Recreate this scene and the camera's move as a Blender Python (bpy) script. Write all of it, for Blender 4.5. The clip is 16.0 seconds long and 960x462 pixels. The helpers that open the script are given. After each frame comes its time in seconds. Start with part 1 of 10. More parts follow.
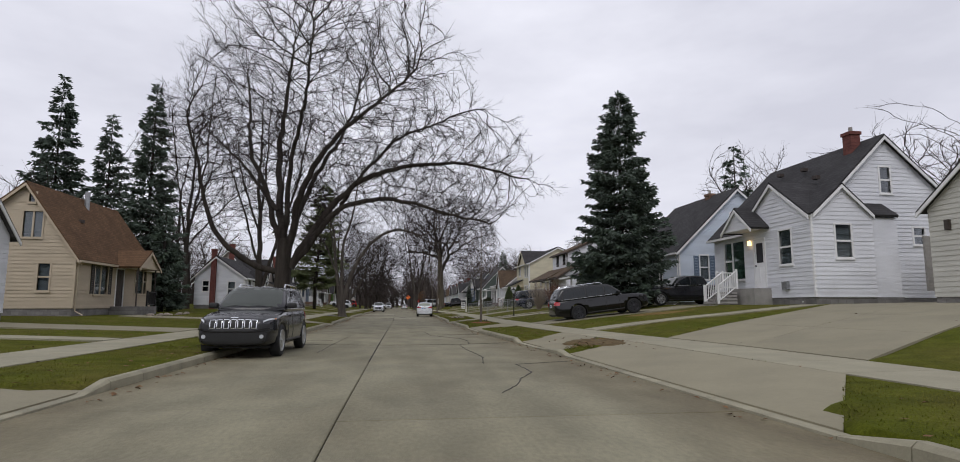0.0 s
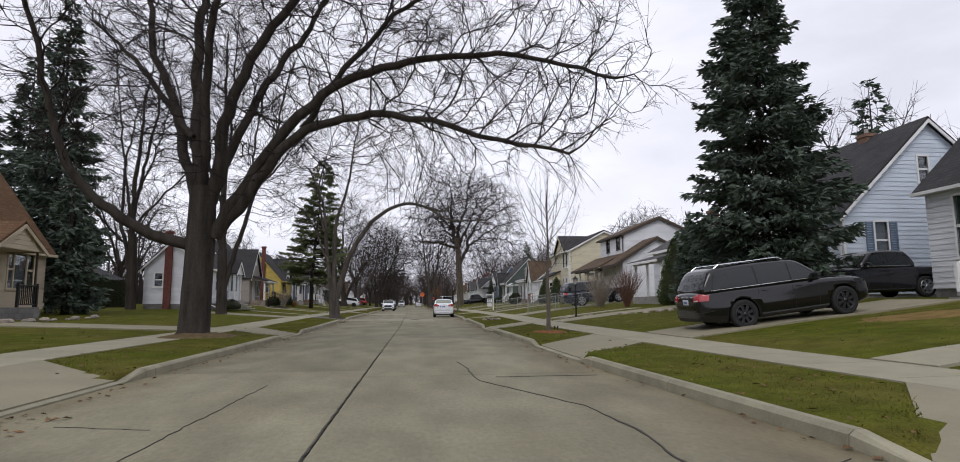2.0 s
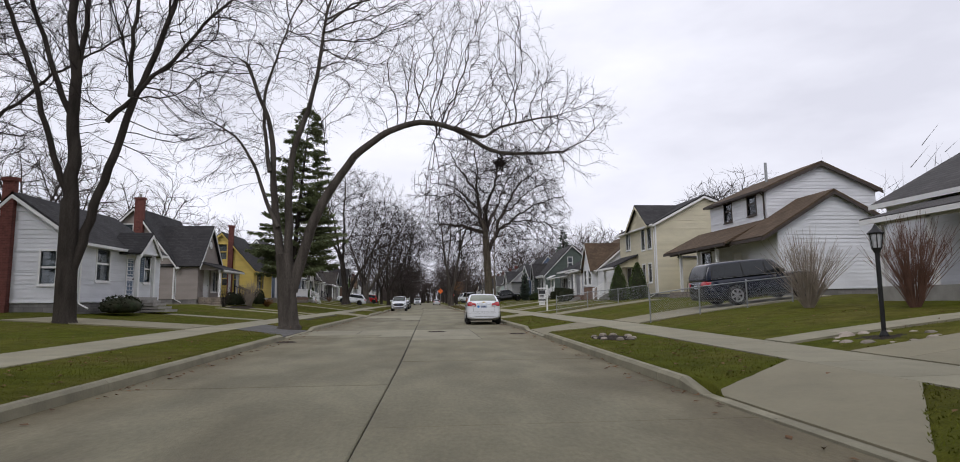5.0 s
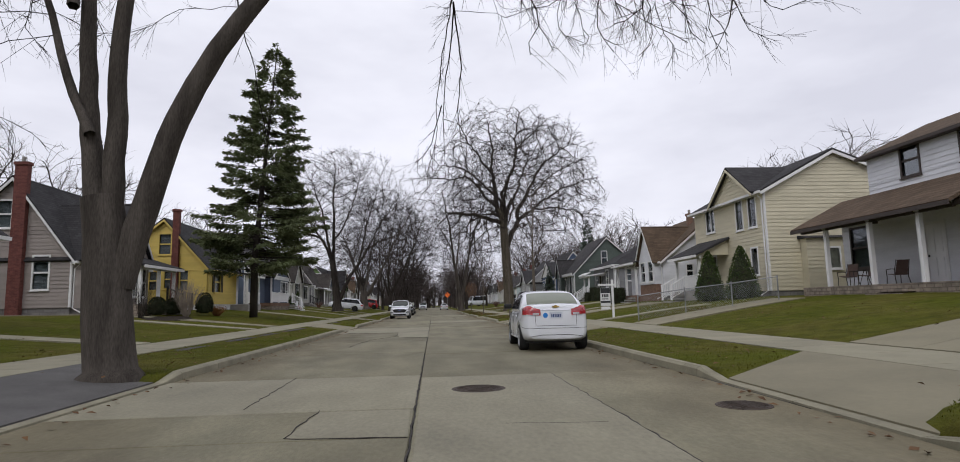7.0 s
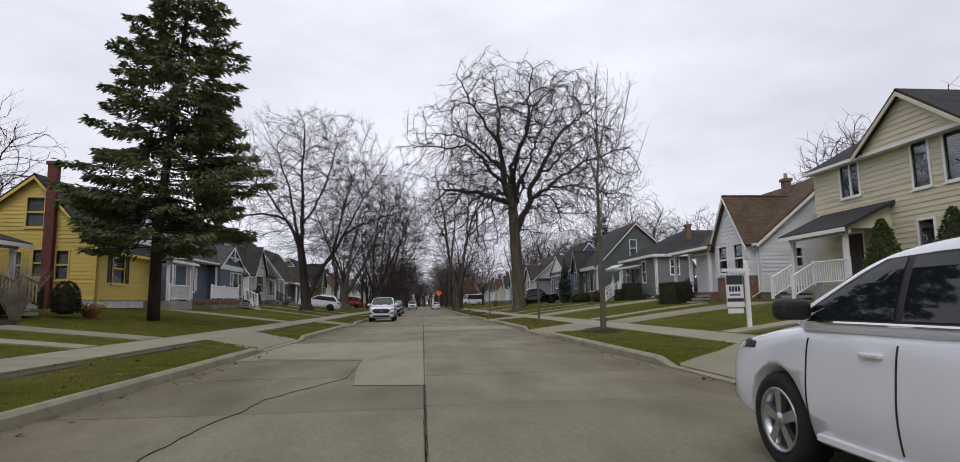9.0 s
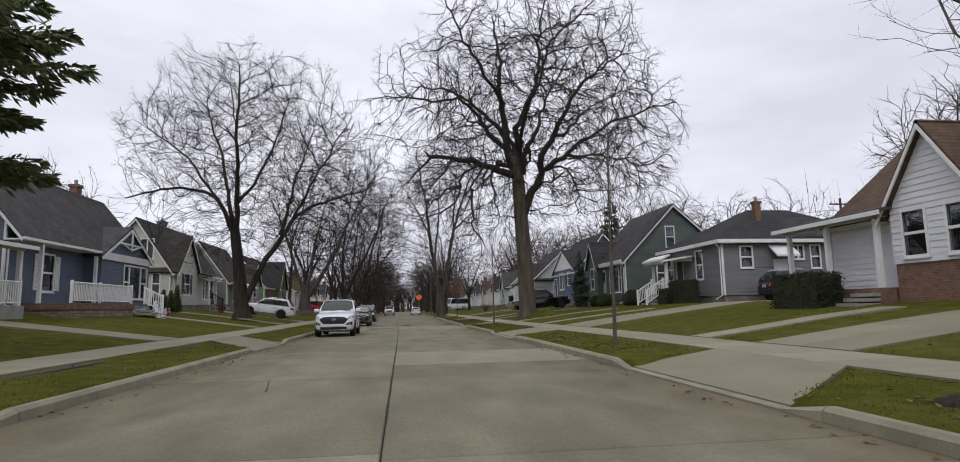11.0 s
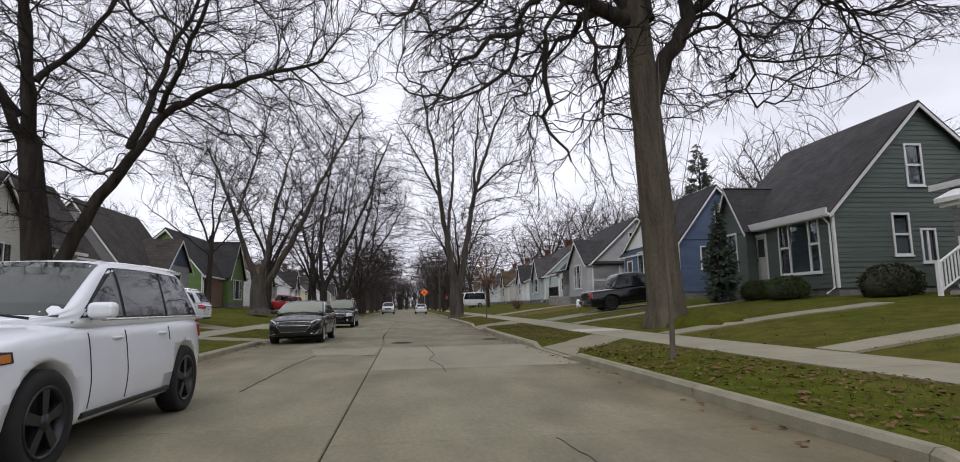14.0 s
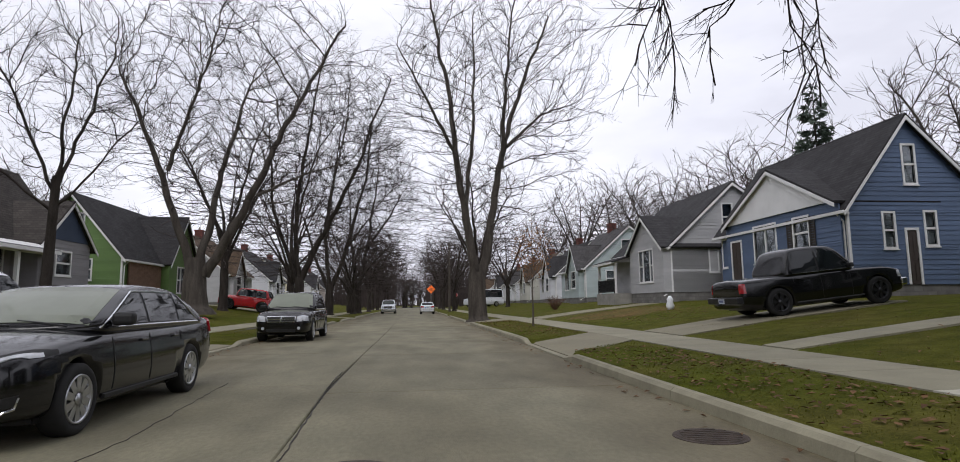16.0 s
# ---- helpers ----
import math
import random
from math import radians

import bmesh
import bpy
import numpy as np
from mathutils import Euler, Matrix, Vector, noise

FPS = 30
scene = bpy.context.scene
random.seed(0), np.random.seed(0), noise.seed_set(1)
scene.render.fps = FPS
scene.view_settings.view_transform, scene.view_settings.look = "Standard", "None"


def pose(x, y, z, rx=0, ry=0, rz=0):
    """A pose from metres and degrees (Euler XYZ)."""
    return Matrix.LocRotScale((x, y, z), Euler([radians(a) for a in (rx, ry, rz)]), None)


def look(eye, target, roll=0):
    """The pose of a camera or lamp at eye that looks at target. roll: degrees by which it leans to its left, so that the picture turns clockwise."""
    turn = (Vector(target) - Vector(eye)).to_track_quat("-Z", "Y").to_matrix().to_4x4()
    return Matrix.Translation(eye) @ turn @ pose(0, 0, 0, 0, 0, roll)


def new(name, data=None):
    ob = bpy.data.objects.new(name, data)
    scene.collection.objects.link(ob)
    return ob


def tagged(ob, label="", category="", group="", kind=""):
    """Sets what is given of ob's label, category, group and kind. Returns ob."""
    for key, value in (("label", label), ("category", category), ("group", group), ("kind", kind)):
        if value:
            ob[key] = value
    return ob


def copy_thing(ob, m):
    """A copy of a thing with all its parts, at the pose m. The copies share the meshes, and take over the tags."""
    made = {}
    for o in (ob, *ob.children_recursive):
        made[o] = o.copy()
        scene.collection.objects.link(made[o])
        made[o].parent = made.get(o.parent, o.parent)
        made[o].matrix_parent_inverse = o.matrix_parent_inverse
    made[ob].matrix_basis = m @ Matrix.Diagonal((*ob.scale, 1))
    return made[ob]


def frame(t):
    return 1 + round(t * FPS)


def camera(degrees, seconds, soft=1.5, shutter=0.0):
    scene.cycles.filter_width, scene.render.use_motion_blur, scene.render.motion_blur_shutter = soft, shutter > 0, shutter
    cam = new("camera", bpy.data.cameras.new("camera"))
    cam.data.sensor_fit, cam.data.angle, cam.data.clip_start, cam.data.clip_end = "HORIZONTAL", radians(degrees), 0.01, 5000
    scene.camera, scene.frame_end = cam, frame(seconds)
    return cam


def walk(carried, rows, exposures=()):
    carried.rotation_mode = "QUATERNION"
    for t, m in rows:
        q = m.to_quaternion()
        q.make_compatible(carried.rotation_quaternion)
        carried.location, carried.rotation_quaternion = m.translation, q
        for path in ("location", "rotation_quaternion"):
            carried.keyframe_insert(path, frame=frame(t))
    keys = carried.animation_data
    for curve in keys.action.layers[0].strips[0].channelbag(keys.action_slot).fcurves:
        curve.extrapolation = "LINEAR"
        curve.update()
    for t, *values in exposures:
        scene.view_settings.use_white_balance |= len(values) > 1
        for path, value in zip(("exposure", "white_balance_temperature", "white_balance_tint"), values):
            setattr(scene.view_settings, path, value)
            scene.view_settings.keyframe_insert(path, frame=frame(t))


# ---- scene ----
# the camera: seconds, place, heading, pitch and lean of the car's windscreen camera
cam = camera(78.00, 16.0, soft=0.9)
ROWS = [
    (0, -0.169, 14.074, 1.186, -7.913, 7.164, -0.064),
    (0.5, -0.075, 17.903, 1.182, -7.476, 7.188, -0.077),
    (1, 0.011, 21.675, 1.184, -7.132, 6.613, 0.291),
    (1.5, 0.084, 25.333, 1.181, -6.789, 6.959, 0.207),
    (2, 0.132, 28.863, 1.175, -6.591, 6.898, 0.366),
    (2.5, 0.156, 32.338, 1.173, -6.095, 6.712, 0.407),
    (3, 0.164, 35.786, 1.175, -5.738, 6.699, 0.913),
    (3.5, 0.166, 39.180, 1.163, -5.519, 6.693, 0.659),
    (4, 0.164, 42.578, 1.173, -5.266, 6.913, 0.441),
    (4.2, 0.161, 43.940, 1.180, -5.188, 6.648, 0.409),
    (6.3, -0.069, 58.400, 1.177, -4.575, 6.814, 0.967),
    (6.5, -0.106, 59.892, 1.183, -4.613, 7.066, 1.138),
    (7, -0.199, 63.613, 1.177, -4.583, 7.038, 1.307),
    (7.5, -0.280, 67.167, 1.182, -4.636, 6.631, 1.754),
    (8, -0.352, 70.600, 1.182, -4.736, 7.031, 1.349),
    (8.5, -0.411, 73.931, 1.174, -5.091, 7.119, 1.212),
    (9, -0.453, 77.187, 1.172, -5.540, 6.947, 0.906),
    (9.2, -0.464, 78.494, 1.188, -5.742, 6.816, 1.080),
    (11.3, -0.216, 93.717, 1.183, -7.723, 7.418, 0.912),
    (11.5, -0.183, 95.338, 1.187, -7.842, 7.222, 0.795),
    (12, -0.098, 99.391, 1.191, -7.802, 7.475, 0.346),
    (12.5, -0.012, 103.357, 1.178, -7.799, 6.941, 0.763),
    (13, 0.070, 107.253, 1.174, -7.689, 6.776, 1.228),
    (13.5, 0.143, 111.101, 1.169, -7.397, 7.681, 1.614),
    (14, 0.210, 114.916, 1.178, -7.062, 7.093, 1.223),
    (14.5, 0.274, 118.749, 1.192, -6.867, 6.801, 1.279),
    (15, 0.336, 122.571, 1.177, -6.642, 7.213, 1.013),
    (15.5, 0.399, 126.377, 1.183, -6.587, 7.035, 0.517),
    (16, 0.461, 130.185, 1.180, -6.466, 7.002, 0.718),
]
walk(cam, [(t, pose(x, y, z, 90 + pitch, 0, yaw) @ pose(0, 0, 0, 0, 0, -lean)) for t, x, y, z, yaw, pitch, lean in ROWS],
     exposures=((0, -0.20, 6400, 12), (0.5, -0.16, 6400, 12), (1.0, -0.10, 6400, 12), (1.5, -0.03, 6400, 12), (2.0, 0.05, 6400, 12), (2.5, 0.12, 6400, 12), (3.0, 0.15, 6400, 12), (4.2, 0.09, 6400, 12), (6.3, -0.10, 6400, 12), (9.2, -0.08, 6400, 12), (11.3, -0.06, 6400, 12), (12.5, 0.0, 6400, 12), (13.5, 0.05, 6400, 12), (14.5, 0.10, 6400, 12), (16.0, 0.10, 6400, 12)))

# ---------------------------------------------------------------- world and light (overcast late autumn day)
world = bpy.data.worlds.new("overcast_sky")
scene.world = world
world.use_nodes = True
wn, wl = world.node_tree.nodes, world.node_tree.links
wn.clear()


def wnode(kind, **inputs):
    n = wn.new(kind)
    for k, v in inputs.items():
        n.inputs[k.replace("_", " ")].default_value = v
    return n


w_out, w_bg = wnode("ShaderNodeOutputWorld"), wnode("ShaderNodeBackground", Strength=1.0)
w_sky = wnode("ShaderNodeTexSky")
w_sky.sky_type, w_sky.sun_disc = "NISHITA", False
w_sky.sun_elevation, w_sky.sun_rotation = radians(48), radians(203)
w_sky.dust_density = 4.0
w_scale = wnode("ShaderNodeVectorMath")
w_scale.operation = "SCALE"
w_scale.inputs["Scale"].default_value = 0.10
w_co, w_map = wnode("ShaderNodeTexCoord"), wnode("ShaderNodeMapping")
w_map.inputs["Scale"].default_value = (1.0, 1.0, 2.6)
w_noise = wnode("ShaderNodeTexNoise", Scale=2.2, Detail=5.0, Roughness=0.55)
w_ramp = wnode("ShaderNodeValToRGB")
w_ramp.color_ramp.elements[0].position, w_ramp.color_ramp.elements[0].color = 0.30, (0.76, 0.77, 0.855, 1)
w_ramp.color_ramp.elements[1].position, w_ramp.color_ramp.elements[1].color = 0.66, (1.03, 1.04, 1.12, 1)
w_mix = wnode("ShaderNodeMix")
w_mix.data_type = "RGBA"
w_mix.inputs[0].default_value = 0.97
wl.new(w_co.outputs["Generated"], w_map.inputs["Vector"])
wl.new(w_map.outputs["Vector"], w_noise.inputs["Vector"])
wl.new(w_noise.outputs["Fac"], w_ramp.inputs["Fac"])
wl.new(w_sky.outputs["Color"], w_scale.inputs[0])
wl.new(w_scale.outputs["Vector"], w_mix.inputs[6])
wl.new(w_ramp.outputs["Color"], w_mix.inputs[7])
wl.new(w_mix.outputs[2], w_bg.inputs["Color"])
wl.new(w_bg.outputs["Background"], w_out.inputs["Surface"])
sun = new("sun", bpy.data.lights.new("sun", "SUN"))
sun.data.energy, sun.data.angle, sun.data.color = 0.9, radians(30), (1.0, 0.985, 0.95)
sun.matrix_world = look((0, 0, 50), (11, 26, 20))

# ---------------------------------------------------------------- materials


def material(name, color, rough=0.8, metal=0.0, vary=0.0, scale=8.0, fine=0.0, bump=0.0, bump_scale=60.0, second=None, patch=0.0,
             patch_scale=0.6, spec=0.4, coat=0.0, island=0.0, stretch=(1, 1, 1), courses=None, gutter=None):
    """A surface: base colour, two scales of variation, fine relief, and a lean of hue from piece to piece."""
    m = bpy.data.materials.new(name)
    m.use_nodes = True
    n, l = m.node_tree.nodes, m.node_tree.links
    b = n["Principled BSDF"]
    b.inputs["Roughness"].default_value, b.inputs["Metallic"].default_value = rough, metal
    b.inputs["Specular IOR Level"].default_value = spec
    b.inputs["Coat Weight"].default_value = coat
    b.inputs["Coat Roughness"].default_value = 0.06
    co, mp = n.new("ShaderNodeTexCoord"), n.new("ShaderNodeMapping")
    mp.inputs["Scale"].default_value = stretch
    l.new(co.outputs["Object"], mp.inputs["Vector"])
    vec = mp.outputs["Vector"]

    def mix(kind, a, bcol, fac):
        x = n.new("ShaderNodeMix")
        x.data_type, x.blend_type = "RGBA", kind
        if isinstance(fac, float):
            x.inputs[0].default_value = fac
        else:
            l.new(fac, x.inputs[0])
        for socket, value in ((x.inputs[6], a), (x.inputs[7], bcol)):
            if isinstance(value, tuple):
                socket.default_value = (*value, 1)
            else:
                l.new(value, socket)
        return x.outputs[2]

    def tex(s, lo, hi, detail=4.0):
        t, r = n.new("ShaderNodeTexNoise"), n.new("ShaderNodeMapRange")
        t.inputs["Scale"].default_value, t.inputs["Detail"].default_value = s, detail
        l.new(vec, t.inputs["Vector"])
        l.new(t.outputs["Fac"], r.inputs["Value"])
        r.inputs["From Min"].default_value, r.inputs["From Max"].default_value = lo, hi
        return r.outputs["Result"], t.outputs["Fac"]

    col = color
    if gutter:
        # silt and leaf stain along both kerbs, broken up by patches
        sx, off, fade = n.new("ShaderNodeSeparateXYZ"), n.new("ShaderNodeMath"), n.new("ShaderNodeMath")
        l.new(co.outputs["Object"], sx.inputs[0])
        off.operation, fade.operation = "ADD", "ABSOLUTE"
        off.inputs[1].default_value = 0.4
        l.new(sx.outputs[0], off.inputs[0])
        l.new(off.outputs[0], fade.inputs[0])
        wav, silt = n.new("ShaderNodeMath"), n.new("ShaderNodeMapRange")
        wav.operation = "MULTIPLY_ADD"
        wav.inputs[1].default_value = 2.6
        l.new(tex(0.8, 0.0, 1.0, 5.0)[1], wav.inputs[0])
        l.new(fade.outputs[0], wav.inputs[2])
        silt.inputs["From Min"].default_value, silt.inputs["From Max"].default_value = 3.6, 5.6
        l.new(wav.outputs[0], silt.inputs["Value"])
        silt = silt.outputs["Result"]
    if second:
        col = mix("MIX", col, second, tex(patch_scale, 0.5 - 0.12, 0.5 + 0.12 + patch, 6.0)[0])
    if vary:
        dark = tuple(c * (1 - vary) for c in color) if not second else (1 - vary,) * 3
        col = mix("MULTIPLY" if second else "MIX", col, dark, tex(scale, 0.35, 0.7)[0])
    if fine:
        g = tex(scale * 14, 0.3, 0.75, 2.0)[0]
        col = mix("MULTIPLY", col, (1 - fine,) * 3, g)
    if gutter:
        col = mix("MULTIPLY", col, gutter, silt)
    if courses:
        sep, add, comb = n.new("ShaderNodeSeparateXYZ"), n.new("ShaderNodeMath"), n.new("ShaderNodeCombineXYZ")
        l.new(co.outputs["Object"], sep.inputs[0])
        l.new(sep.outputs[0], add.inputs[0])
        l.new(sep.outputs[1], add.inputs[1])
        l.new(add.outputs[0], comb.inputs[0])
        l.new(sep.outputs[2], comb.inputs[1])
        br = n.new("ShaderNodeTexBrick")
        for k, v in (("Scale", 1.0), ("Brick Width", courses[0]), ("Row Height", courses[1]), ("Mortar Size", courses[2]), ("Bias", 0.0)):
            br.inputs[k].default_value = v
        br.inputs["Color1"].default_value, br.inputs["Color2"].default_value = (0.78, 0.78, 0.78, 1), (1.1, 1.1, 1.1, 1)
        br.inputs["Mortar"].default_value = (*courses[3], 1)
        l.new(comb.outputs[0], br.inputs["Vector"])
        col = mix("MULTIPLY", col, br.outputs["Color"], 1.0)
    if island:
        oi, hsv = n.new("ShaderNodeObjectInfo"), n.new("ShaderNodeHueSaturation")
        r = n.new("ShaderNodeMapRange")
        r.inputs["To Min"].default_value, r.inputs["To Max"].default_value = 1 - island, 1 + island
        l.new(oi.outputs["Random"], r.inputs["Value"])
        l.new(r.outputs["Result"], hsv.inputs["Value"])
        if isinstance(col, tuple):
            hsv.inputs["Color"].default_value = (*col, 1)
        else:
            l.new(col, hsv.inputs["Color"])
        col = hsv.outputs["Color"]
    if isinstance(col, tuple):
        b.inputs["Base Color"].default_value = (*col, 1)
    else:
        l.new(col, b.inputs["Base Color"])
    if bump:
        t, bp = n.new("ShaderNodeTexNoise"), n.new("ShaderNodeBump")
        t.inputs["Scale"].default_value, t.inputs["Detail"].default_value = bump_scale, 4.0
        l.new(vec, t.inputs["Vector"])
        bp.inputs["Strength"].default_value, bp.inputs["Distance"].default_value = bump, 0.02
        l.new(t.outputs["Fac"], bp.inputs["Height"])
        l.new(bp.outputs["Normal"], b.inputs["Normal"])
    return m


def glass_material(name, tint, rough=0.02, clear=0.75):
    """A window pane: part clear, part glossy, more so at a slant."""
    m = bpy.data.materials.new(name)
    m.use_nodes = True
    n, l = m.node_tree.nodes, m.node_tree.links
    n.clear()
    out, mixer, gl, tr, fr = (n.new(k) for k in ("ShaderNodeOutputMaterial", "ShaderNodeMixShader", "ShaderNodeBsdfGlossy",
                                                 "ShaderNodeBsdfTransparent", "ShaderNodeLayerWeight"))
    fr.inputs["Blend"].default_value = 0.16
    gain = n.new("ShaderNodeMath")
    gain.operation, gain.use_clamp = "MULTIPLY_ADD", True
    gain.inputs[1].default_value, gain.inputs[2].default_value = 0.85, 0.03
    gl.inputs["Roughness"].default_value = rough
    gl.inputs["Color"].default_value = (0.95, 0.97, 1.0, 1)
    tr.inputs["Color"].default_value = (*(c * clear for c in tint), 1)
    l.new(fr.outputs["Facing"], gain.inputs[0])
    l.new(gain.outputs[0], mixer.inputs[0])
    l.new(tr.outputs[0], mixer.inputs[1])
    l.new(gl.outputs[0], mixer.inputs[2])
    l.new(mixer.outputs[0], out.inputs["Surface"])
    return m


def glow_material(name, color, strength):
    m = material(name, color, 0.4)
    b = m.node_tree.nodes["Principled BSDF"]
    b.inputs["Emission Color"].default_value, b.inputs["Emission Strength"].default_value = (*color, 1), strength
    return m


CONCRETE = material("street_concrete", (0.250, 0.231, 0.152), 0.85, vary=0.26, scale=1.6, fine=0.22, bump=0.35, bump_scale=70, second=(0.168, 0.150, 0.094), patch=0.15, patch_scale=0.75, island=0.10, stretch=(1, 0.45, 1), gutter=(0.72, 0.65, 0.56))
PALE_CONCRETE = material("newer_street_concrete", (0.305, 0.283, 0.200), 0.85, vary=0.18, scale=1.6, fine=0.2, bump=0.3, bump_scale=70, second=(0.235, 0.218, 0.16), patch=0.15, patch_scale=0.6, stretch=(1, 0.45, 1))
WALK = material("walk_concrete", (0.285, 0.264, 0.185), 0.88, vary=0.16, scale=1.6, fine=0.10, bump=0.25, bump_scale=90, island=0.08)
WALK_NEW = material("new_walk_concrete", (0.50, 0.475, 0.39), 0.88, vary=0.10, scale=1.6, fine=0.10, bump=0.25, bump_scale=90)
DRIVE = material("drive_concrete", (0.245, 0.221, 0.148), 0.88, vary=0.16, scale=0.9, fine=0.08, bump=0.2, bump_scale=80, island=0.05)
ASPHALT_DRIVE = material("patched_asphalt", (0.12, 0.115, 0.11), 0.9, vary=0.25, scale=2.0, fine=0.2, bump=0.4, bump_scale=120)
KERB = material("kerb_concrete", (0.30, 0.278, 0.195), 0.88, vary=0.28, scale=2.2, fine=0.12, bump=0.35, bump_scale=60, island=0.1)
CRACK = material("crack_tar", (0.05, 0.045, 0.04), 0.9, vary=0.3, scale=5)
UNDER = material("road_bed", (0.06, 0.055, 0.05), 0.95, vary=0.3, scale=4)
GRASS = material("lawn_soil_and_turf", (0.104, 0.119, 0.012), 0.95, vary=0.40, scale=2.2, fine=0.45, bump=0.8, bump_scale=70, second=(0.160, 0.134, 0.036), patch=0.20, patch_scale=0.35, spec=0.05)
BLADE = material("grass_blade", (0.106, 0.124, 0.015), 0.8, vary=0.35, scale=1.2, second=(0.17, 0.135, 0.045), patch=0.2, patch_scale=0.4, spec=0.05)
LEAF = material("fallen_leaf", (0.22, 0.12, 0.055), 0.85, vary=0.5, scale=6.0, second=(0.13, 0.07, 0.035), patch_scale=3.0, spec=0.2)
MULCH = material("bark_mulch", (0.27, 0.12, 0.05), 0.95, vary=0.5, scale=14, fine=0.4, bump=1.0, bump_scale=40, spec=0.1)
SOIL = material("dark_soil", (0.05, 0.04, 0.032), 0.95, vary=0.4, scale=10, fine=0.3, bump=1.0, bump_scale=40, spec=0.1)
BARK = material("grey_brown_bark", (0.068, 0.058, 0.050), 0.95, vary=0.5, scale=5, fine=0.4, bump=1.0, bump_scale=22, stretch=(1, 1, 0.18), spec=0.1)
BARK_PALE = material("furrowed_pale_bark", (0.115, 0.10, 0.086), 0.95, vary=0.5, scale=4, fine=0.45, bump=1.0, bump_scale=16, stretch=(1, 1, 0.15), spec=0.1)
BARK_OAK = material("furrowed_oak_bark", (0.142, 0.122, 0.090), 0.95, vary=0.5, scale=4, fine=0.45, bump=1.0, bump_scale=16, stretch=(1, 1, 0.15), spec=0.1)
BARK_YOUNG = material("smooth_young_bark", (0.150, 0.128, 0.105), 0.9, vary=0.35, scale=6, fine=0.3, bump=0.4, bump_scale=40, stretch=(1, 1, 0.3), spec=0.15)
TWIG_YOUNG = material("young_twig_bark", (0.125, 0.102, 0.088), 0.9, vary=0.3, scale=3, spec=0.1)
TWIG = material("twig_bark", (0.034, 0.027, 0.026), 0.95, vary=0.3, scale=3, spec=0.1)
# twigs of distant trees: air haze put into the colour, paler than TWIG
TWIG_HAZED = material("hazed_twig_bark", (0.085, 0.070, 0.066), 0.95, vary=0.3, scale=0.5, spec=0.05)
NEEDLE = material("spruce_needles", (0.090, 0.122, 0.088), 0.8, vary=0.45, scale=1.3, second=(0.125, 0.155, 0.13), patch_scale=1.0, spec=0.15)
NEEDLE_PINE = material("pine_needles", (0.150, 0.185, 0.085), 0.8, vary=0.45, scale=1.3, second=(0.14, 0.155, 0.075), patch_scale=0.9, spec=0.15)
ARBOR = material("arborvitae_leaf", (0.070, 0.108, 0.028), 0.8, vary=0.5, scale=2.5, second=(0.085, 0.115, 0.042), patch_scale=1.6, spec=0.15)
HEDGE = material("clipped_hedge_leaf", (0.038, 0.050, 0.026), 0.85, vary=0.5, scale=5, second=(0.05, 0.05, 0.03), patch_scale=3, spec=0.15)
DRY_LEAF = material("dry_oak_leaf", (0.27, 0.13, 0.05), 0.85, vary=0.4, scale=3, spec=0.15)
TRIM = material("white_trim_paint", (0.76, 0.76, 0.75), 0.55, vary=0.10, scale=1.5)
VINYL_RAIL = material("white_vinyl", (0.80, 0.80, 0.80), 0.45, vary=0.06, scale=2)
DARK_TRIM = material("dark_brown_trim", (0.055, 0.042, 0.036), 0.6, vary=0.2, scale=2)
IRON = material("black_iron", (0.02, 0.02, 0.021), 0.5, metal=0.3, vary=0.2, scale=6)
GALV = material("galvanised_pipe", (0.34, 0.35, 0.36), 0.45, metal=0.8, vary=0.2, scale=8)
BRICK = material("red_chimney_brick", (0.155, 0.052, 0.042), 0.9, vary=0.3, scale=5, bump=0.4, bump_scale=50, courses=(0.21, 0.075, 0.008, (1.15, 1.3, 1.35)))
BRICK_BROWN = material("brown_brick", (0.20, 0.115, 0.08), 0.9, vary=0.3, scale=5, bump=0.4, bump_scale=50, courses=(0.21, 0.075, 0.010, (1.2, 1.35, 1.4)))
BLOCK = material("grey_foundation_block", (0.22, 0.21, 0.20), 0.9, vary=0.3, scale=2, bump=0.4, bump_scale=40, courses=(0.41, 0.21, 0.012, (0.72, 0.72, 0.72)))
FOUND_WHITE = material("painted_foundation", (0.60, 0.60, 0.60), 0.8, vary=0.2, scale=2, bump=0.3, bump_scale=40)
STONE = material("porch_stone", (0.30, 0.25, 0.20), 0.9, vary=0.45, scale=3, bump=0.6, bump_scale=20, courses=(0.34, 0.14, 0.014, (0.5, 0.5, 0.5)))
STEP = material("step_concrete", (0.33, 0.315, 0.29), 0.9, vary=0.25, scale=2.5, fine=0.1, bump=0.3, bump_scale=60)
PANE = glass_material("window_glass", (0.75, 0.80, 0.82))
# near-black sheet colour: the shade of an unlit room, painted behind the glass
ROOM_SHADE = material("dim_room_shade", (0.035, 0.035, 0.04), 0.9, vary=0.3, scale=0.8)
BLIND = material("pale_blind", (0.58, 0.59, 0.61), 0.85, vary=0.15, scale=3, courses=(4.0, 0.06, 0.008, (0.7, 0.7, 0.7)))
GREEN_DRAPE = material("green_drape", (0.30, 0.52, 0.36), 0.85, vary=0.25, scale=4, stretch=(6, 6, 0.3))
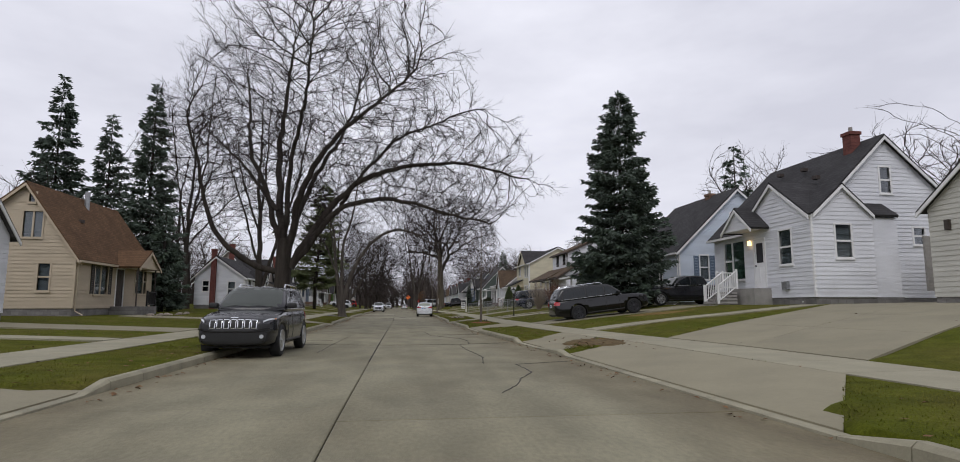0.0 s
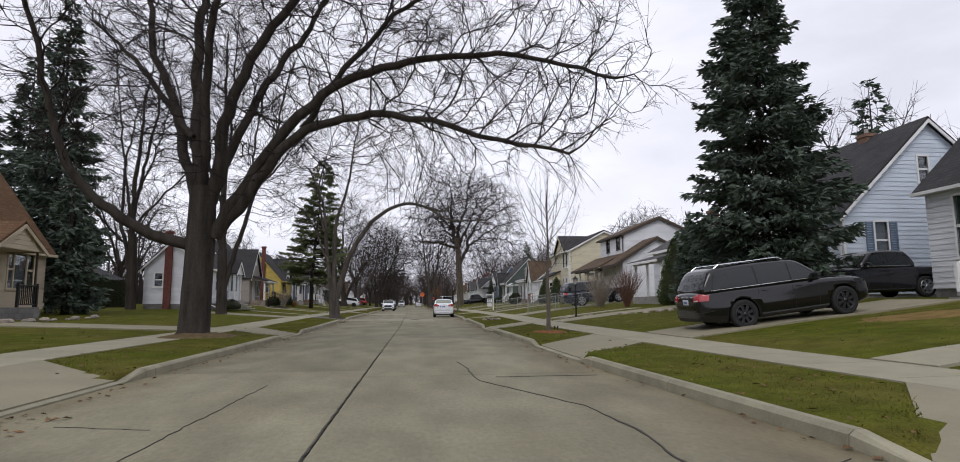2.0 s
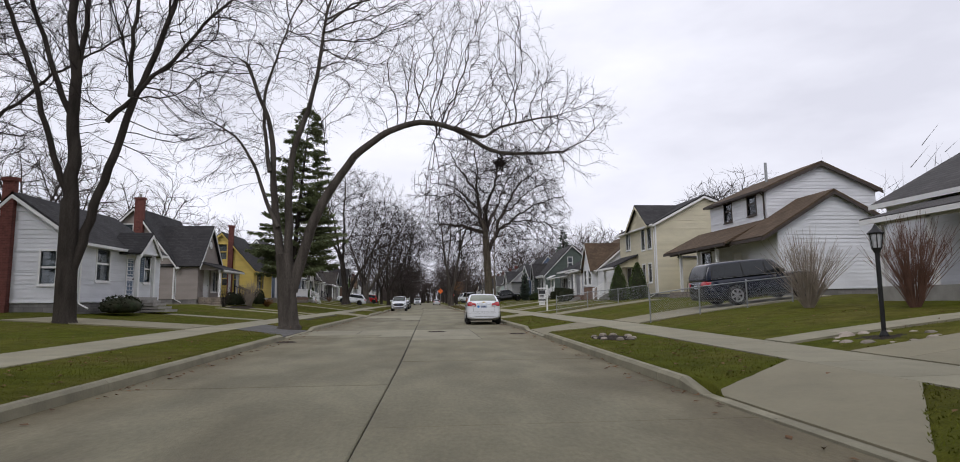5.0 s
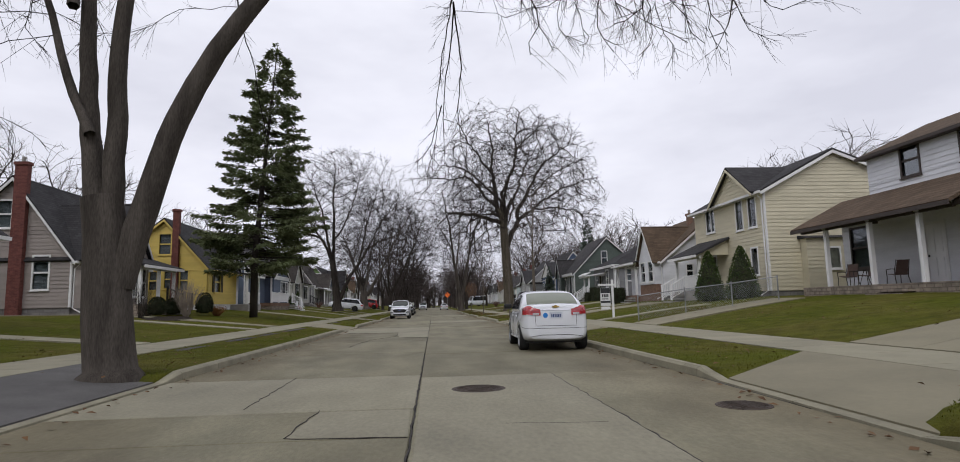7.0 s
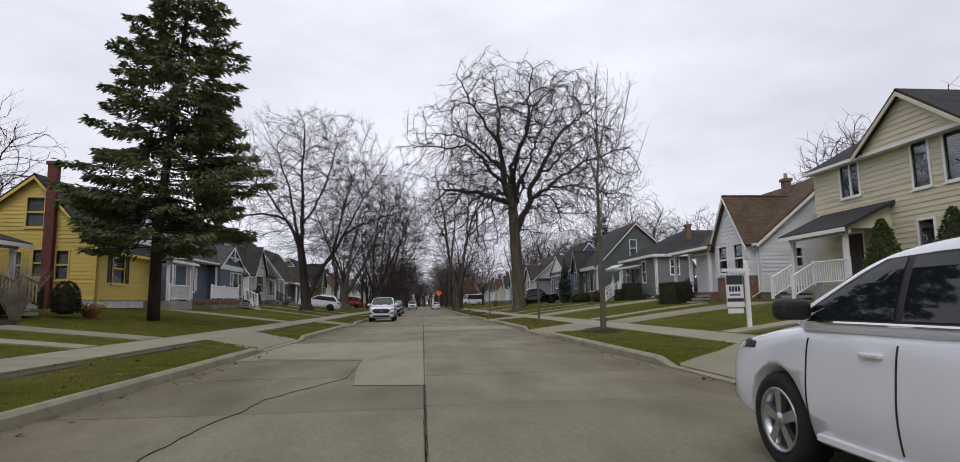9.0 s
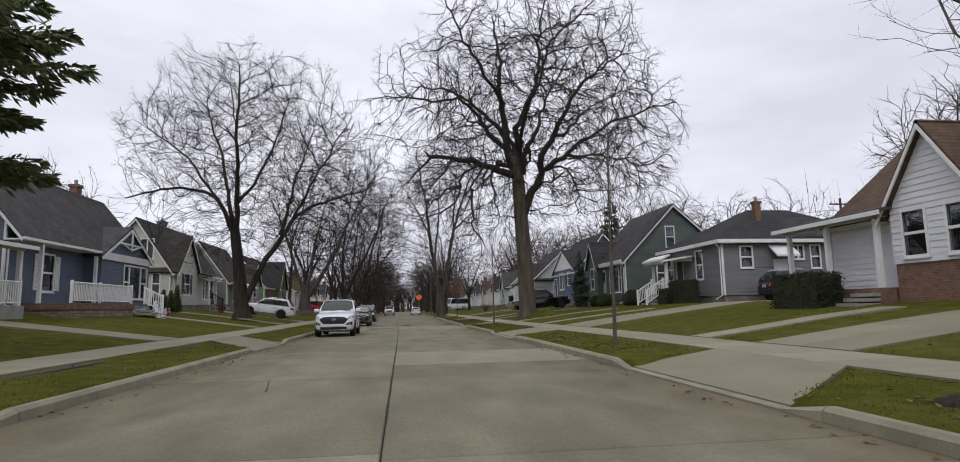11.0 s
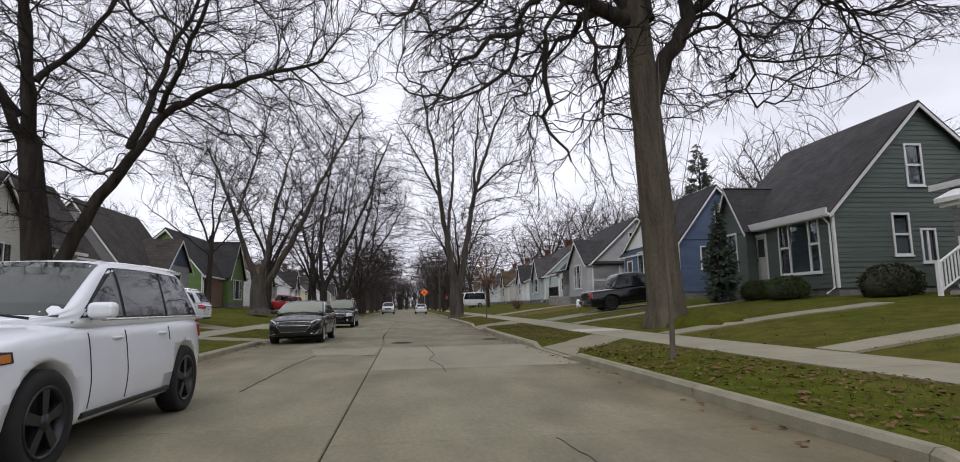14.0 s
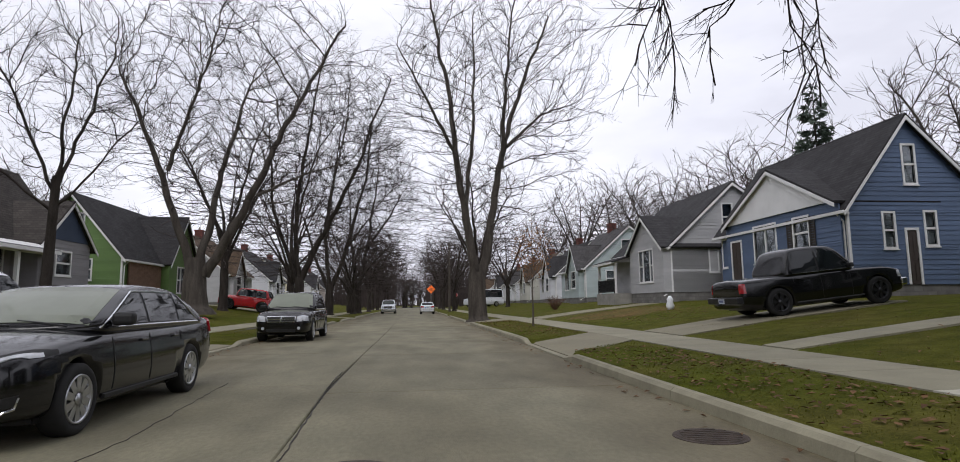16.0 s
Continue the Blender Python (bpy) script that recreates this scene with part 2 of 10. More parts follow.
SHUTTER_DARK = material("dark_shutter", (0.045, 0.04, 0.038), 0.6, vary=0.2, scale=4)
SHUTTER_BLUE = material("slate_blue_shutter", (0.15, 0.20, 0.27), 0.6, vary=0.2, scale=4)


def shingles(name, color):
    return material(name, color, 0.95, vary=0.28, scale=0.9, fine=0.25, bump=0.5, bump_scale=45, courses=(0.32, 0.13, 0.012, (0.62, 0.62, 0.62)), spec=0.2)


def siding_paint(name, color, dirt=0.14):
    return material(name, color, 0.6, vary=dirt, scale=0.7, fine=0.05, bump=0.08, bump_scale=120, island=0.045, stretch=(1, 1, 2.5), spec=0.3)

# ---------------------------------------------------------------- building kit
ORIGIN = {}


class Geo:
    """Collects vertices and faces for one mesh."""

    def __init__(self):
        self.v, self.f = [], []

    def add(self, verts, faces):
        k = len(self.v)
        self.v += [tuple(p) for p in verts]
        self.f += [tuple(i + k for i in face) for face in faces]
        return self

    def box(self, x0, x1, y0, y1, z0, z1, m=None):
        p = [Vector((x, y, z)) for z in (z0, z1) for y in (y0, y1) for x in (x0, x1)]
        if m is not None:
            p = [m @ q for q in p]
        return self.add(p, [(0, 2, 3, 1), (4, 5, 7, 6), (0, 1, 5, 4), (2, 6, 7, 3), (0, 4, 6, 2), (1, 3, 7, 5)])

    def prism(self, poly, shift):
        """A flat polygon (3D points) swept along a vector."""
        n, s = len(poly), Vector(shift)
        p = [Vector(q) for q in poly]
        return self.add(p + [q + s for q in p], [tuple(range(n))[::-1], tuple(range(n, 2 * n))] + [(i, (i + 1) % n, (i + 1) % n + n, i + n) for i in range(n)])

    def tube(self, points, radii, sides=8, caps=True):
        """A round bar through points, with a radius at each."""
        pts = [Vector(p) for p in points]
        ring = []
        k = len(self.v)
        for i, p in enumerate(pts):
            d = (pts[min(i + 1, len(pts) - 1)] - pts[max(i - 1, 0)])
            d = d.normalized() if d.length > 1e-9 else Vector((0, 0, 1))
            a = d.cross(Vector((0, 0, 1)) if abs(d.z) < 0.9 else Vector((1, 0, 0))).normalized()
            c = d.cross(a)
            r = radii[i] if isinstance(radii, (list, tuple)) else radii
            self.v += [tuple(p + (a * math.cos(t) + c * math.sin(t)) * r) for t in (2 * math.pi * j / sides for j in range(sides))]
        for i in range(len(pts) - 1):
            for j in range(sides):
                a0, a1 = k + i * sides + j, k + i * sides + (j + 1) % sides
                self.f.append((a0, a1, a1 + sides, a0 + sides))
        if caps:
            self.f.append(tuple(range(k, k + sides))[::-1])
            e = k + (len(pts) - 1) * sides
            self.f.append(tuple(range(e, e + sides)))
        return self

    def mesh(self, name, smooth=False):
        me = bpy.data.meshes.new(name)
        me.from_pydata(self.v, [], self.f)
        if smooth:
            me.shade_smooth()
        me.update()
        return me


def thing(name, place, label, category, group="", kind=""):
    """An empty at a thing's base, to carry its parts."""
    ob = new(name)
    ob.empty_display_size = 0.3
    ob.location = place
    ORIGIN[ob] = Vector(place)
    return tagged(ob, label, category, group, kind)


def part(name, geo, mat, parent=None, label="", smooth=False):
    """Links a mesh, with world coordinates, as one object under a thing or a part."""
    me = geo if isinstance(geo, bpy.types.Mesh) else geo.mesh(name, smooth)
    if mat and not me.materials:
        me.materials.append(mat)
    ob = new(name, me)
    if parent:
        ob.parent = parent
        ob.matrix_parent_inverse = Matrix.Translation(-ORIGIN.get(parent, Vector((0, 0, 0))))
    if label:
        ob["label"] = label
    return ob


def bevelled(ob, width=0.02, segments=2):
    b = ob.modifiers.new("bevel", "BEVEL")
    b.width, b.segments, b.limit_method = width, segments, "ANGLE"
    return ob


def lerp(a, b, t):
    return a + (b - a) * t


def table(x, rows):
    """Straight lines between rows of (x, value)."""
    for (x0, v0), (x1, v1) in zip(rows, rows[1:]):
        if x <= x1:
            return lerp(v0, v1, max(0, (x - x0) / (x1 - x0)))
    return rows[-1][1]


KERB_R, KERB_L = 3.75, -4.55


def ground_z(x, y):
    """Height of the land: flat verge and walk, then lawns that rise to the houses."""
    if x >= 0:
        return table(x, [(3.9, 0.14), (6.2, 0.20), (8.0, 0.22), (12.0, 0.72), (17.0, 1.22), (26, 1.35), (60, 1.4), (300, 1.5)])
    base = table(y, [(30, 0.55), (52, 0.55), (80, 0.85), (108, 1.22), (140, 1.40), (400, 1.4)])
    return table(-x, [(4.7, 0.14), (6.9, 0.20), (8.7, 0.22), (17.0, base), (26, base + 0.1), (300, base + 0.2)])


BEND_W = ([-40, 56, 73, 125, 138, 430], [0.91, 0.91, 1.0, 1.005, 1.035, 1.035])
BEND_E = ([-40, 28, 40, 56, 72, 110, 128, 136, 150, 430], [1.0, 1.0, 0.91, 0.90, 1.02, 1.02, 0.95, 0.94, 0.99, 1.0])


def bend(x, y):
    """The kerbs and walks are not quite straight: how far across they lie, for arrays of places."""
    k = np.where(x < 0, np.interp(y, *BEND_W), np.interp(y, *BEND_E)) - 1
    a = np.abs(x)
    return x * (1 + k * np.interp(a, [1.2, 3.2, 9.0, 13.0], [0, 1, 1, 0]))


# ---------------------------------------------------------------- ground, street, walks
FAR_Y = 430.0
PAVED = []   # paved quads across verge and lawn: (x near, x far, y corners, z corners)

road = part("road", Geo().box(-4.65, 3.85, -40, FAR_Y, -0.24, -0.03), UNDER)
tagged(road, "worn grey-brown concrete street with cracked slabs", "street", kind="structure")


CENTRE = [(-40, -0.80), (20, -0.78), (32, -0.70), (40, -0.63), (61, -0.42), (115, -0.46), (135, -0.55), (140, -0.80), (150, -0.70), (500, -0.6)]
JOINTS_R = [20.5, 26.6, 32.7, 38.8, 44.9, 49.0, 52.4, 55.1, 61.2, 67.5, 73.7, 78.4, 84.3, 87.2, 93.0, 96.3, 102.1, 104.35, 108.1]
JOINTS_L = [21.4, 27.5, 33.6, 39.7, 45.8, 51.9, 58.0, 64.0, 69.2, 70.7, 74.0, 79.0, 84.1, 87.3, 90.8, 96.5, 102.2, 109.0]
PALE = {(1, 104.35): PALE_CONCRETE, (1, 126.4): PALE_CONCRETE, (0, 90.8): PALE_CONCRETE, (0, 70.7): PALE_CONCRETE}
rng = random.Random(5)
for lane, joints in enumerate((JOINTS_L, JOINTS_R)):
    ys = [joints[0] - 6.1 * k for k in range(6, 0, -1)] + joints
    while ys[-1] < 330:
        ys.append(round(ys[-1] + (6.1 if ys[-1] < 215 else 24.4), 2))
    for y0, y1 in zip(ys, ys[1:]):
        c0, c1 = table(y0, CENTRE), table(y1, CENTRE)
        z, c, g = 0.004 * rng.random(), 0.012, 0.006
        gap = 0.008
        if lane == 0:
            q = [(-4.56, y0 + g), (c0 - gap, y0 + g), (c1 - gap, y1 - g), (-4.56, y1 - g)]
        else:
            q = [(c0 + gap, y0 + g), (3.76, y0 + g), (3.76, y1 - g), (c1 + gap, y1 - g)]
        sx, sy = (1, -1, -1, 1), (1, 1, -1, -1)
        v = [(x, y, z - 0.1) for x, y in q] + [(x, y, z - c) for x, y in q] + [(x + c * i, y + c * j, z) for (x, y), i, j in zip(q, sx, sy)]
        f = [(3, 2, 1, 0)] + [(i, (i + 1) % 4, 4 + (i + 1) % 4, 4 + i) for i in range(4)] + [(4 + i, 4 + (i + 1) % 4, 8 + (i + 1) % 4, 8 + i) for i in range(4)] + [(8, 9, 10, 11)]
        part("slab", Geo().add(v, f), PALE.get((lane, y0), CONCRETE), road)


def strip_pieces(parent, xa, xb, y0, y1, step, mat, name, lift=0.02, thick=0.12):
    """Flags of a walk, each following the land."""
    y = y0
    while y < y1 - 0.05:
        d = min(step, y1 - y) - 0.015
        g = Geo()
        top = [(xa, y), (xb, y), (xb, y + d), (xa, y + d)]
        g.add([(a, b, ground_z(a, b) + lift - thick) for a, b in top] + [(a, b, ground_z(a, b) + lift) for a, b in top],
              [(3, 2, 1, 0), (4, 5, 6, 7), (0, 1, 5, 4), (1, 2, 6, 5), (2, 3, 7, 6), (3, 0, 4, 7)])
        part(name, g, WALK_NEW if name == "flag" and xa > 0 and abs(y - 134.3) < 0.2 else mat, parent)
        y += step


for nm, xa, xb in (("pavement_east", 6.25, 7.95), ("pavement_west", -8.65, -6.95)):
    pv = part(nm, Geo().box(xa + 0.02, xb - 0.02, 0, 420, 0.02, 0.19), UNDER)
    tagged(pv, "pale concrete pavement of square flags beside the lawn", "pavement", kind="structure")
    strip_pieces(pv, xa, xb, 0, 225, 1.7, WALK, "flag")
    strip_pieces(pv, xa, xb, 225.1, 420, 24, WALK, "flag")

# kerbs: lengths of cast kerb, lowered where a driveway meets the street
CUTS_R = [(19.1, 28.0), (28.5, 32.7), (40.7, 44.7), (53.2, 56.4), (68.3, 72.0), (83.4, 87.4), (97.6, 102.2), (113.8, 118.0), (127.6, 130.4), (142.7, 147.2), (165, 168.5), (186, 189.5), (210, 214)]
CUTS_L = [(17.0, 22.6), (35.3, 38.6), (49.8, 53.0), (69.3, 73.8), (93.4, 98.2), (110.0, 114.3), (136.4, 138.2), (145.0, 148.6), (172, 175), (182, 186)]


def kerb_profile(h, s, w=0.17):
    return [(0, -0.12), (0.02 * s, h * 0.72), (0.07 * s, h), (w * s, h), (w * s, -0.12)]


def kerb_piece(parent, x, s, y0, y1, h0, h1):
    g = Geo()
    a, b = kerb_profile(h0, s), kerb_profile(h1, s)
    n = len(a)
    g.add([(x + u, y0, z) for u, z in a] + [(x + u, y1, z) for u, z in b],
          [(i, (i + 1) % n, n + (i + 1) % n, n + i) for i in range(n)] + [tuple(range(n))[::-1], tuple(range(n, 2 * n))])
    part("kerb_stone", g, KERB, parent)


for nm, x, s, cuts in (("kerb_east", KERB_R, 1, CUTS_R), ("kerb_west", KERB_L, -1, CUTS_L)):
    kb = part(nm, Geo().box(*(sorted((x + 0.03 * s, x + 0.14 * s))), -20, 420, -0.2, 0.0), UNDER)
    tagged(kb, "worn grey concrete kerb along the street", "kerb", kind="structure")

    def height(y):
        for a, b in cuts:
            if a <= y <= b:
                return 0.03
            if a - 0.7 < y < a:
                return lerp(0.03, 0.15, (a - y) / 0.7)
            if b < y < b + 0.7:
                return lerp(0.03, 0.15, (y - b) / 0.7)
        return 0.15
    marks = sorted({-20.0, 225.0, 420.0} | {v for a, b in cuts for v in (a - 0.7, a, b, b + 0.7)} | {i * 3.05 for i in range(-4, 74)})
    marks = [m for i, m in enumerate(marks) if i == 0 or m - marks[i - 1] > 0.25]
    for a, b in zip(marks, marks[1:]):
        kerb_piece(kb, x, s, a + 0.006, b - 0.006, height(a + 0.006), height(b - 0.006))


def driveway(name, s, y0, y1, x_end, label, mat=DRIVE, flare=0.7, split=True, y_end=None, apron=None, apron_mat=None):
    """A drive from the kerb, over the verge, and up the lawn, of cast bays with joints."""
    d = thing(name, (s * 5, (y0 + y1) / 2, 0.1), label, "driveway", kind="structure")
    edge = abs(KERB_R if s > 0 else KERB_L) + 0.17
    walk_in = 6.2 if s > 0 else 6.9
    walk_out = 8.0 if s > 0 else 8.7
    stops = [edge, walk_in - 0.01]
    x = walk_out + 0.01
    outer = []
    while x < x_end - 1:
        outer.append(x)
        x += 3.0
    outer.append(x_end)
    bays = [(stops[0], stops[1])] + list(zip(outer, outer[1:]))
    for i, (a, b) in enumerate(bays):
        for c0, c1 in (((0, 0.5), (0.5, 1.0)) if split and i else ((0, 1.0),)):
            fa, fb = (flare if i == 0 else 0), 0
            ya, yb = lerp(y0, y1, c0), lerp(y0, y1, c1)
            sl = 0.0 if y_end is None else (y_end - y0) / max(0.1, x_end - walk_out)

            def off(q):
                return sl * max(0.0, q - walk_out)
            top = [(a, ya - fa + off(a)), (b - 0.012, ya - fb + off(b)), (b - 0.012, yb + fb - 0.012 + off(b)), (a, yb + fa - 0.012 + off(a))]
            if apron and i == 0:
                top = [(a, apron[0]), (b - 0.012, apron[1]), (b - 0.012, apron[2]), (a, apron[3])]
            z = [0.05 if q == edge else ground_z(s * q, yy) + 0.03 for q, yy in top]
            PAVED.append((s, a, b, [p[1] for p in top], z))
            v = [(s * q, yy, zz - 0.12) for (q, yy), zz in zip(top, z)] + [(s * q, yy, zz) for (q, yy), zz in zip(top, z)]
            f = [(3, 2, 1, 0), (4, 5, 6, 7), (0, 1, 5, 4), (1, 2, 6, 5), (2, 3, 7, 6), (3, 0, 4, 7)]
            part("bay", Geo().add(v, f if s > 0 else [q[::-1] for q in f]), (apron_mat or mat) if i == 0 else mat, d)
    return d


def front_path(s, y0, y1, x0, x1, label="narrow concrete path to the front steps"):
    d = thing("front_path", (s * x0, y0, 0.2), label, "path", kind="structure")
    x = x0
    while x < x1 - 0.1:
        b = min(x + 1.3, x1)
        top = [(x, y0), (b - 0.012, y0), (b - 0.012, y1), (x, y1)]
        PAVED.append((s, x, b, [p[1] for p in top], [ground_z(s * q, yy) + 0.025 for q, yy in top]))
        v = [(s * q, yy, ground_z(s * q, yy) - 0.08) for q, yy in top] + [(s * q, yy, ground_z(s * q, yy) + 0.025) for q, yy in top]
        f = [(3, 2, 1, 0), (4, 5, 6, 7), (0, 1, 5, 4), (1, 2, 6, 5), (2, 3, 7, 6), (3, 0, 4, 7)]
        part("flag", Geo().add(v, f if s > 0 else [q[::-1] for q in f]), WALK, d)
        x = b


driveway("driveway", 1, 23.6, 31.0, 34, "broad pale concrete driveway running up beside the white house", y_end=37.5, apron=(19.2, 21.9, 30.0, 28.0))
driveway("driveway", 1, 32.2, 35.2, 6.3, "short concrete apron across the verge", apron=(28.5, 32.1, 35.3, 32.8))
driveway("driveway", 1, 43.6, 46.6, 16.5, "concrete driveway before the white house with a large SUV", y_end=44.8, apron=(40.7, 42.7, 46.4, 44.7))
driveway("driveway", 1, 56.6, 59.2, 20.0, "concrete drive across the lawn", y_end=57.5, apron=(53.2, 55.6, 58.2, 56.4))
driveway("driveway", 1, 71.8, 75.2, 17.4, "wide concrete driveway beside the two-storey house", y_end=73.6, apron=(68.3, 70.3, 73.8, 72.0))
driveway("driveway", 1, 85.8, 88.4, 16.0, "concrete driveway with cracked bays", y_end=88.5, apron=(83.4, 85.4, 89.6, 87.5))
driveway("driveway", 1, 101.8, 104.8, 14.9, "concrete drive between lawns", apron=(97.6, 99.6, 103.4, 102.3))
driveway("driveway", 1, 117.2, 120.8, 30, "concrete driveway beside the grey house", y_end=121.6, apron=(113.8, 115.7, 119.3, 118.1))
driveway("driveway", 1, 128.6, 131.0, 6.3, "short concrete apron across the verge", apron=(127.5, 130.2, 132.6, 130.4))
driveway("driveway", 1, 146.0, 149.0, 15.8, "concrete driveway beside the blue house", y_end=147.2, apron=(142.7, 145.0, 149.0, 147.2))
driveway("driveway", 1, 165.2, 168.2, 15.4, "concrete driveway between lawns")
driveway("driveway", -1, 17.4, 22.2, 24, "concrete driveway with a curved edge", split=False)
driveway("driveway", -1, 36.6, 39.8, 16.0, "concrete drive beside the blue house", apron=(35.2, 36.8, 40.2, 38.6))
driveway("driveway", -1, 51.9, 54.6, 16.4, "concrete drive between lawns", apron=(49.9, 51.6, 54.7, 53.0))
driveway("driveway", -1, 71.9, 75.0, 15, "concrete drive with a patched dark asphalt apron", apron_mat=ASPHALT_DRIVE, apron=(69.3, 71.7, 75.8, 73.8))
driveway("driveway", -1, 95.9, 97.3, 26, "narrow concrete drive beside the taupe house", apron=(93.3, 95.8, 101.0, 98.2))
driveway("driveway", -1, 113.6, 115.6, 26, "concrete driveway beside the yellow house", apron=(110.0, 113.4, 116.9, 114.4))
driveway("driveway", -1, 136.7, 138.0, 26, "concrete driveway between lawns")
driveway("driveway", -1, 145.4, 148.2, 16.8, "concrete driveway beside a bare tree")
driveway("driveway", -1, 182.4, 185.6, 26, "concrete driveway with a red jeep")
for s, y0, y1, x1 in ((1, 36.6, 37.8, 17.4), (1, 61.2, 62.2, 13.0), (1, 107.2, 108.2, 14.5), (1, 124.4, 125.3, 14.3), (1, 131.0, 132.0, 14.6), (1, 141.0, 142.1, 15.8), (1, 93.2, 94.1, 14.0),
                      (-1, 81.5, 82.6, 13.6), (-1, 92.6, 93.5, 14.8), (-1, 128.8, 129.8, 15.2), (-1, 31.5, 32.6, 16)):
    front_path(s, y0, y1, 8.05 if s > 0 else 8.75, x1)


def paved_z(x, y, grow=0.0):
    """Height of the paving over a place on verge or lawn, or None."""
    for s, a, b, yc, zc in PAVED:
        if a <= s * x <= b:
            t = (s * x - a) / (b - a)
            lo, hi = lerp(yc[0], yc[1], t), lerp(yc[3], yc[2], t)
            if lo - grow <= y <= hi + grow:
                return min(lerp(zc[0], zc[1], t), lerp(zc[3], zc[2], t))
    return None


def lawn_z(x, y):
    """Height of the turf, with its unevenness."""
    z = ground_z(x, y)
    if not (-8.71 < x < -6.89 or 6.19 < x < 8.01 or -4.8 < x < 4.0) and abs(x) < 60:
        z += 0.05 * noise.noise((x * 0.35, y * 0.35, 0))
    return z


ground = Geo()
xs = [-600, -300, -150, -80, -45, -30, -24, -20, -17, -15.7, -14.5, -13.2, -12, -11.2, -10.4, -9.6, -8.75, -8.7, -7.8, -6.9, -6.85, -6.3, -5.8, -5.3, -4.9, -4.72, -4.70,
      3.88, 3.92, 4.1, 4.6, 5.2, 5.7, 6.15, 6.2, 7.1, 8.0, 8.05, 8.7, 9.4, 10.1, 10.8, 11.4, 12, 13, 14, 15.5, 17, 20, 24, 30, 45, 80, 150, 300, 600]
ys = [-400, -200, -100, -50, -20, 0, 5] + [10 + i * 0.4 for i in range(0, 376)] + [160 + i * 2.0 for i in range(1, 31)] + [230, 245, 260, 280, 300, 330, 370, 430, 600, 1000, 1800]
for y in ys:
    for x in xs:
        if -4.71 < x < 3.9:
            z = -0.25
        else:
            z = lawn_z(x, y) - (0.0 if abs(x) < 100 else 0.5)
            pz = paved_z(x, y)
            if pz is not None:
                z = pz - 0.05
        ground.v.append((x, y, z))
for i in range(len(ys) - 1):
    for j in range(len(xs) - 1):
        a = i * len(xs) + j
        ground.f.append((a, a + 1, a + 1 + len(xs), a + len(xs)))
tagged(part("ground", ground, GRASS, smooth=True), "patchy green and brown autumn lawn beside the street", "lawn", kind="structure")

# the whole street surface follows the bend of its kerbs
for ob in list(bpy.data.objects):
    if ob.type == "MESH":
        co = np.zeros(len(ob.data.vertices) * 3)
        ob.data.vertices.foreach_get("co", co)
        co = co.reshape(-1, 3)
        co[:, 0] = bend(co[:, 0], co[:, 1])
        ob.data.vertices.foreach_set("co", co.ravel())
        ob.data.update()

# ---------------------------------------------------------------- houses
BOARD = 0.205


JOIN = [False]


def boards(parent, mat, axis, plane, out, outline, z0, z1, openings, step=BOARD):
    """Lapped siding on a wall at x or y = plane, facing out (+1 or -1); outline(z) gives its ends; openings stay free."""
    cuts = sorted({round(z0 + i * step, 4) for i in range(int((z1 - z0) / step) + 1)} | {z1} | {round(v, 4) for o in openings for v in (o[2], o[3]) if z0 < v < z1})
    whole = Geo()
    for za, zb in zip(cuts, cuts[1:]):
        if zb - za < 0.02:
            continue
        la, ha = outline(za)
        lb, hb = outline(zb - 0.001)
        if ha - la < 0.05:
            continue
        zm = (za + zb) / 2
        free = sorted((o[0], o[1]) for o in openings if o[2] < zm < o[3])
        edges, spans = min(la, lb), []
        start = None
        for o0, o1 in free + [(1e9, 1e9)]:
            if start is None:
                left = (la, lb)
            else:
                left = (start, start)
            right = (ha, hb) if o0 > max(ha, hb) else (o0, o0)
            if right[0] - left[0] > 0.02 or right[1] - left[1] > 0.02:
                spans.append((left, right))
            start = o1
            if o0 > max(ha, hb):
                break
        for (l0, l1), (r0, r1) in spans:
            r1, r0 = max(r1, l1 + 0.005), max(r0, l0 + 0.005)
            t0, t1 = plane + out * 0.034, plane + out * 0.012
            q = [(l0, plane - out * 0.02, za), (r0, plane - out * 0.02, za), (r1, plane - out * 0.02, zb), (l1, plane - out * 0.02, zb),
                 (l0, t0, za), (r0, t0, za), (r1, t1, zb), (l1, t1, zb)]
            v = [(u, p, z) if axis == "y" else (p, u, z) for u, p, z in q]
            faces = [(0, 1, 2, 3), (7, 6, 5, 4), (4, 5, 1, 0), (5, 6, 2, 1), (6, 7, 3, 2), (7, 4, 0, 3)]
            if JOIN[0]:
                whole.add(v, faces)
            else:
                part("board", Geo().add(v, faces), mat, parent)
    if whole.v:
        tagged(part("siding", whole, mat, parent), kind="stuff")


def to_wall(axis, plane, out, u0, u1, d0, d1, z0, z1):
    """Box limits from a wall's own terms: along, outward depth, height."""
    p0, p1 = sorted((plane + out * d0, plane + out * d1))
    return (u0, u1, p0, p1, z0, z1) if axis == "y" else (p0, p1, u0, u1, z0, z1)


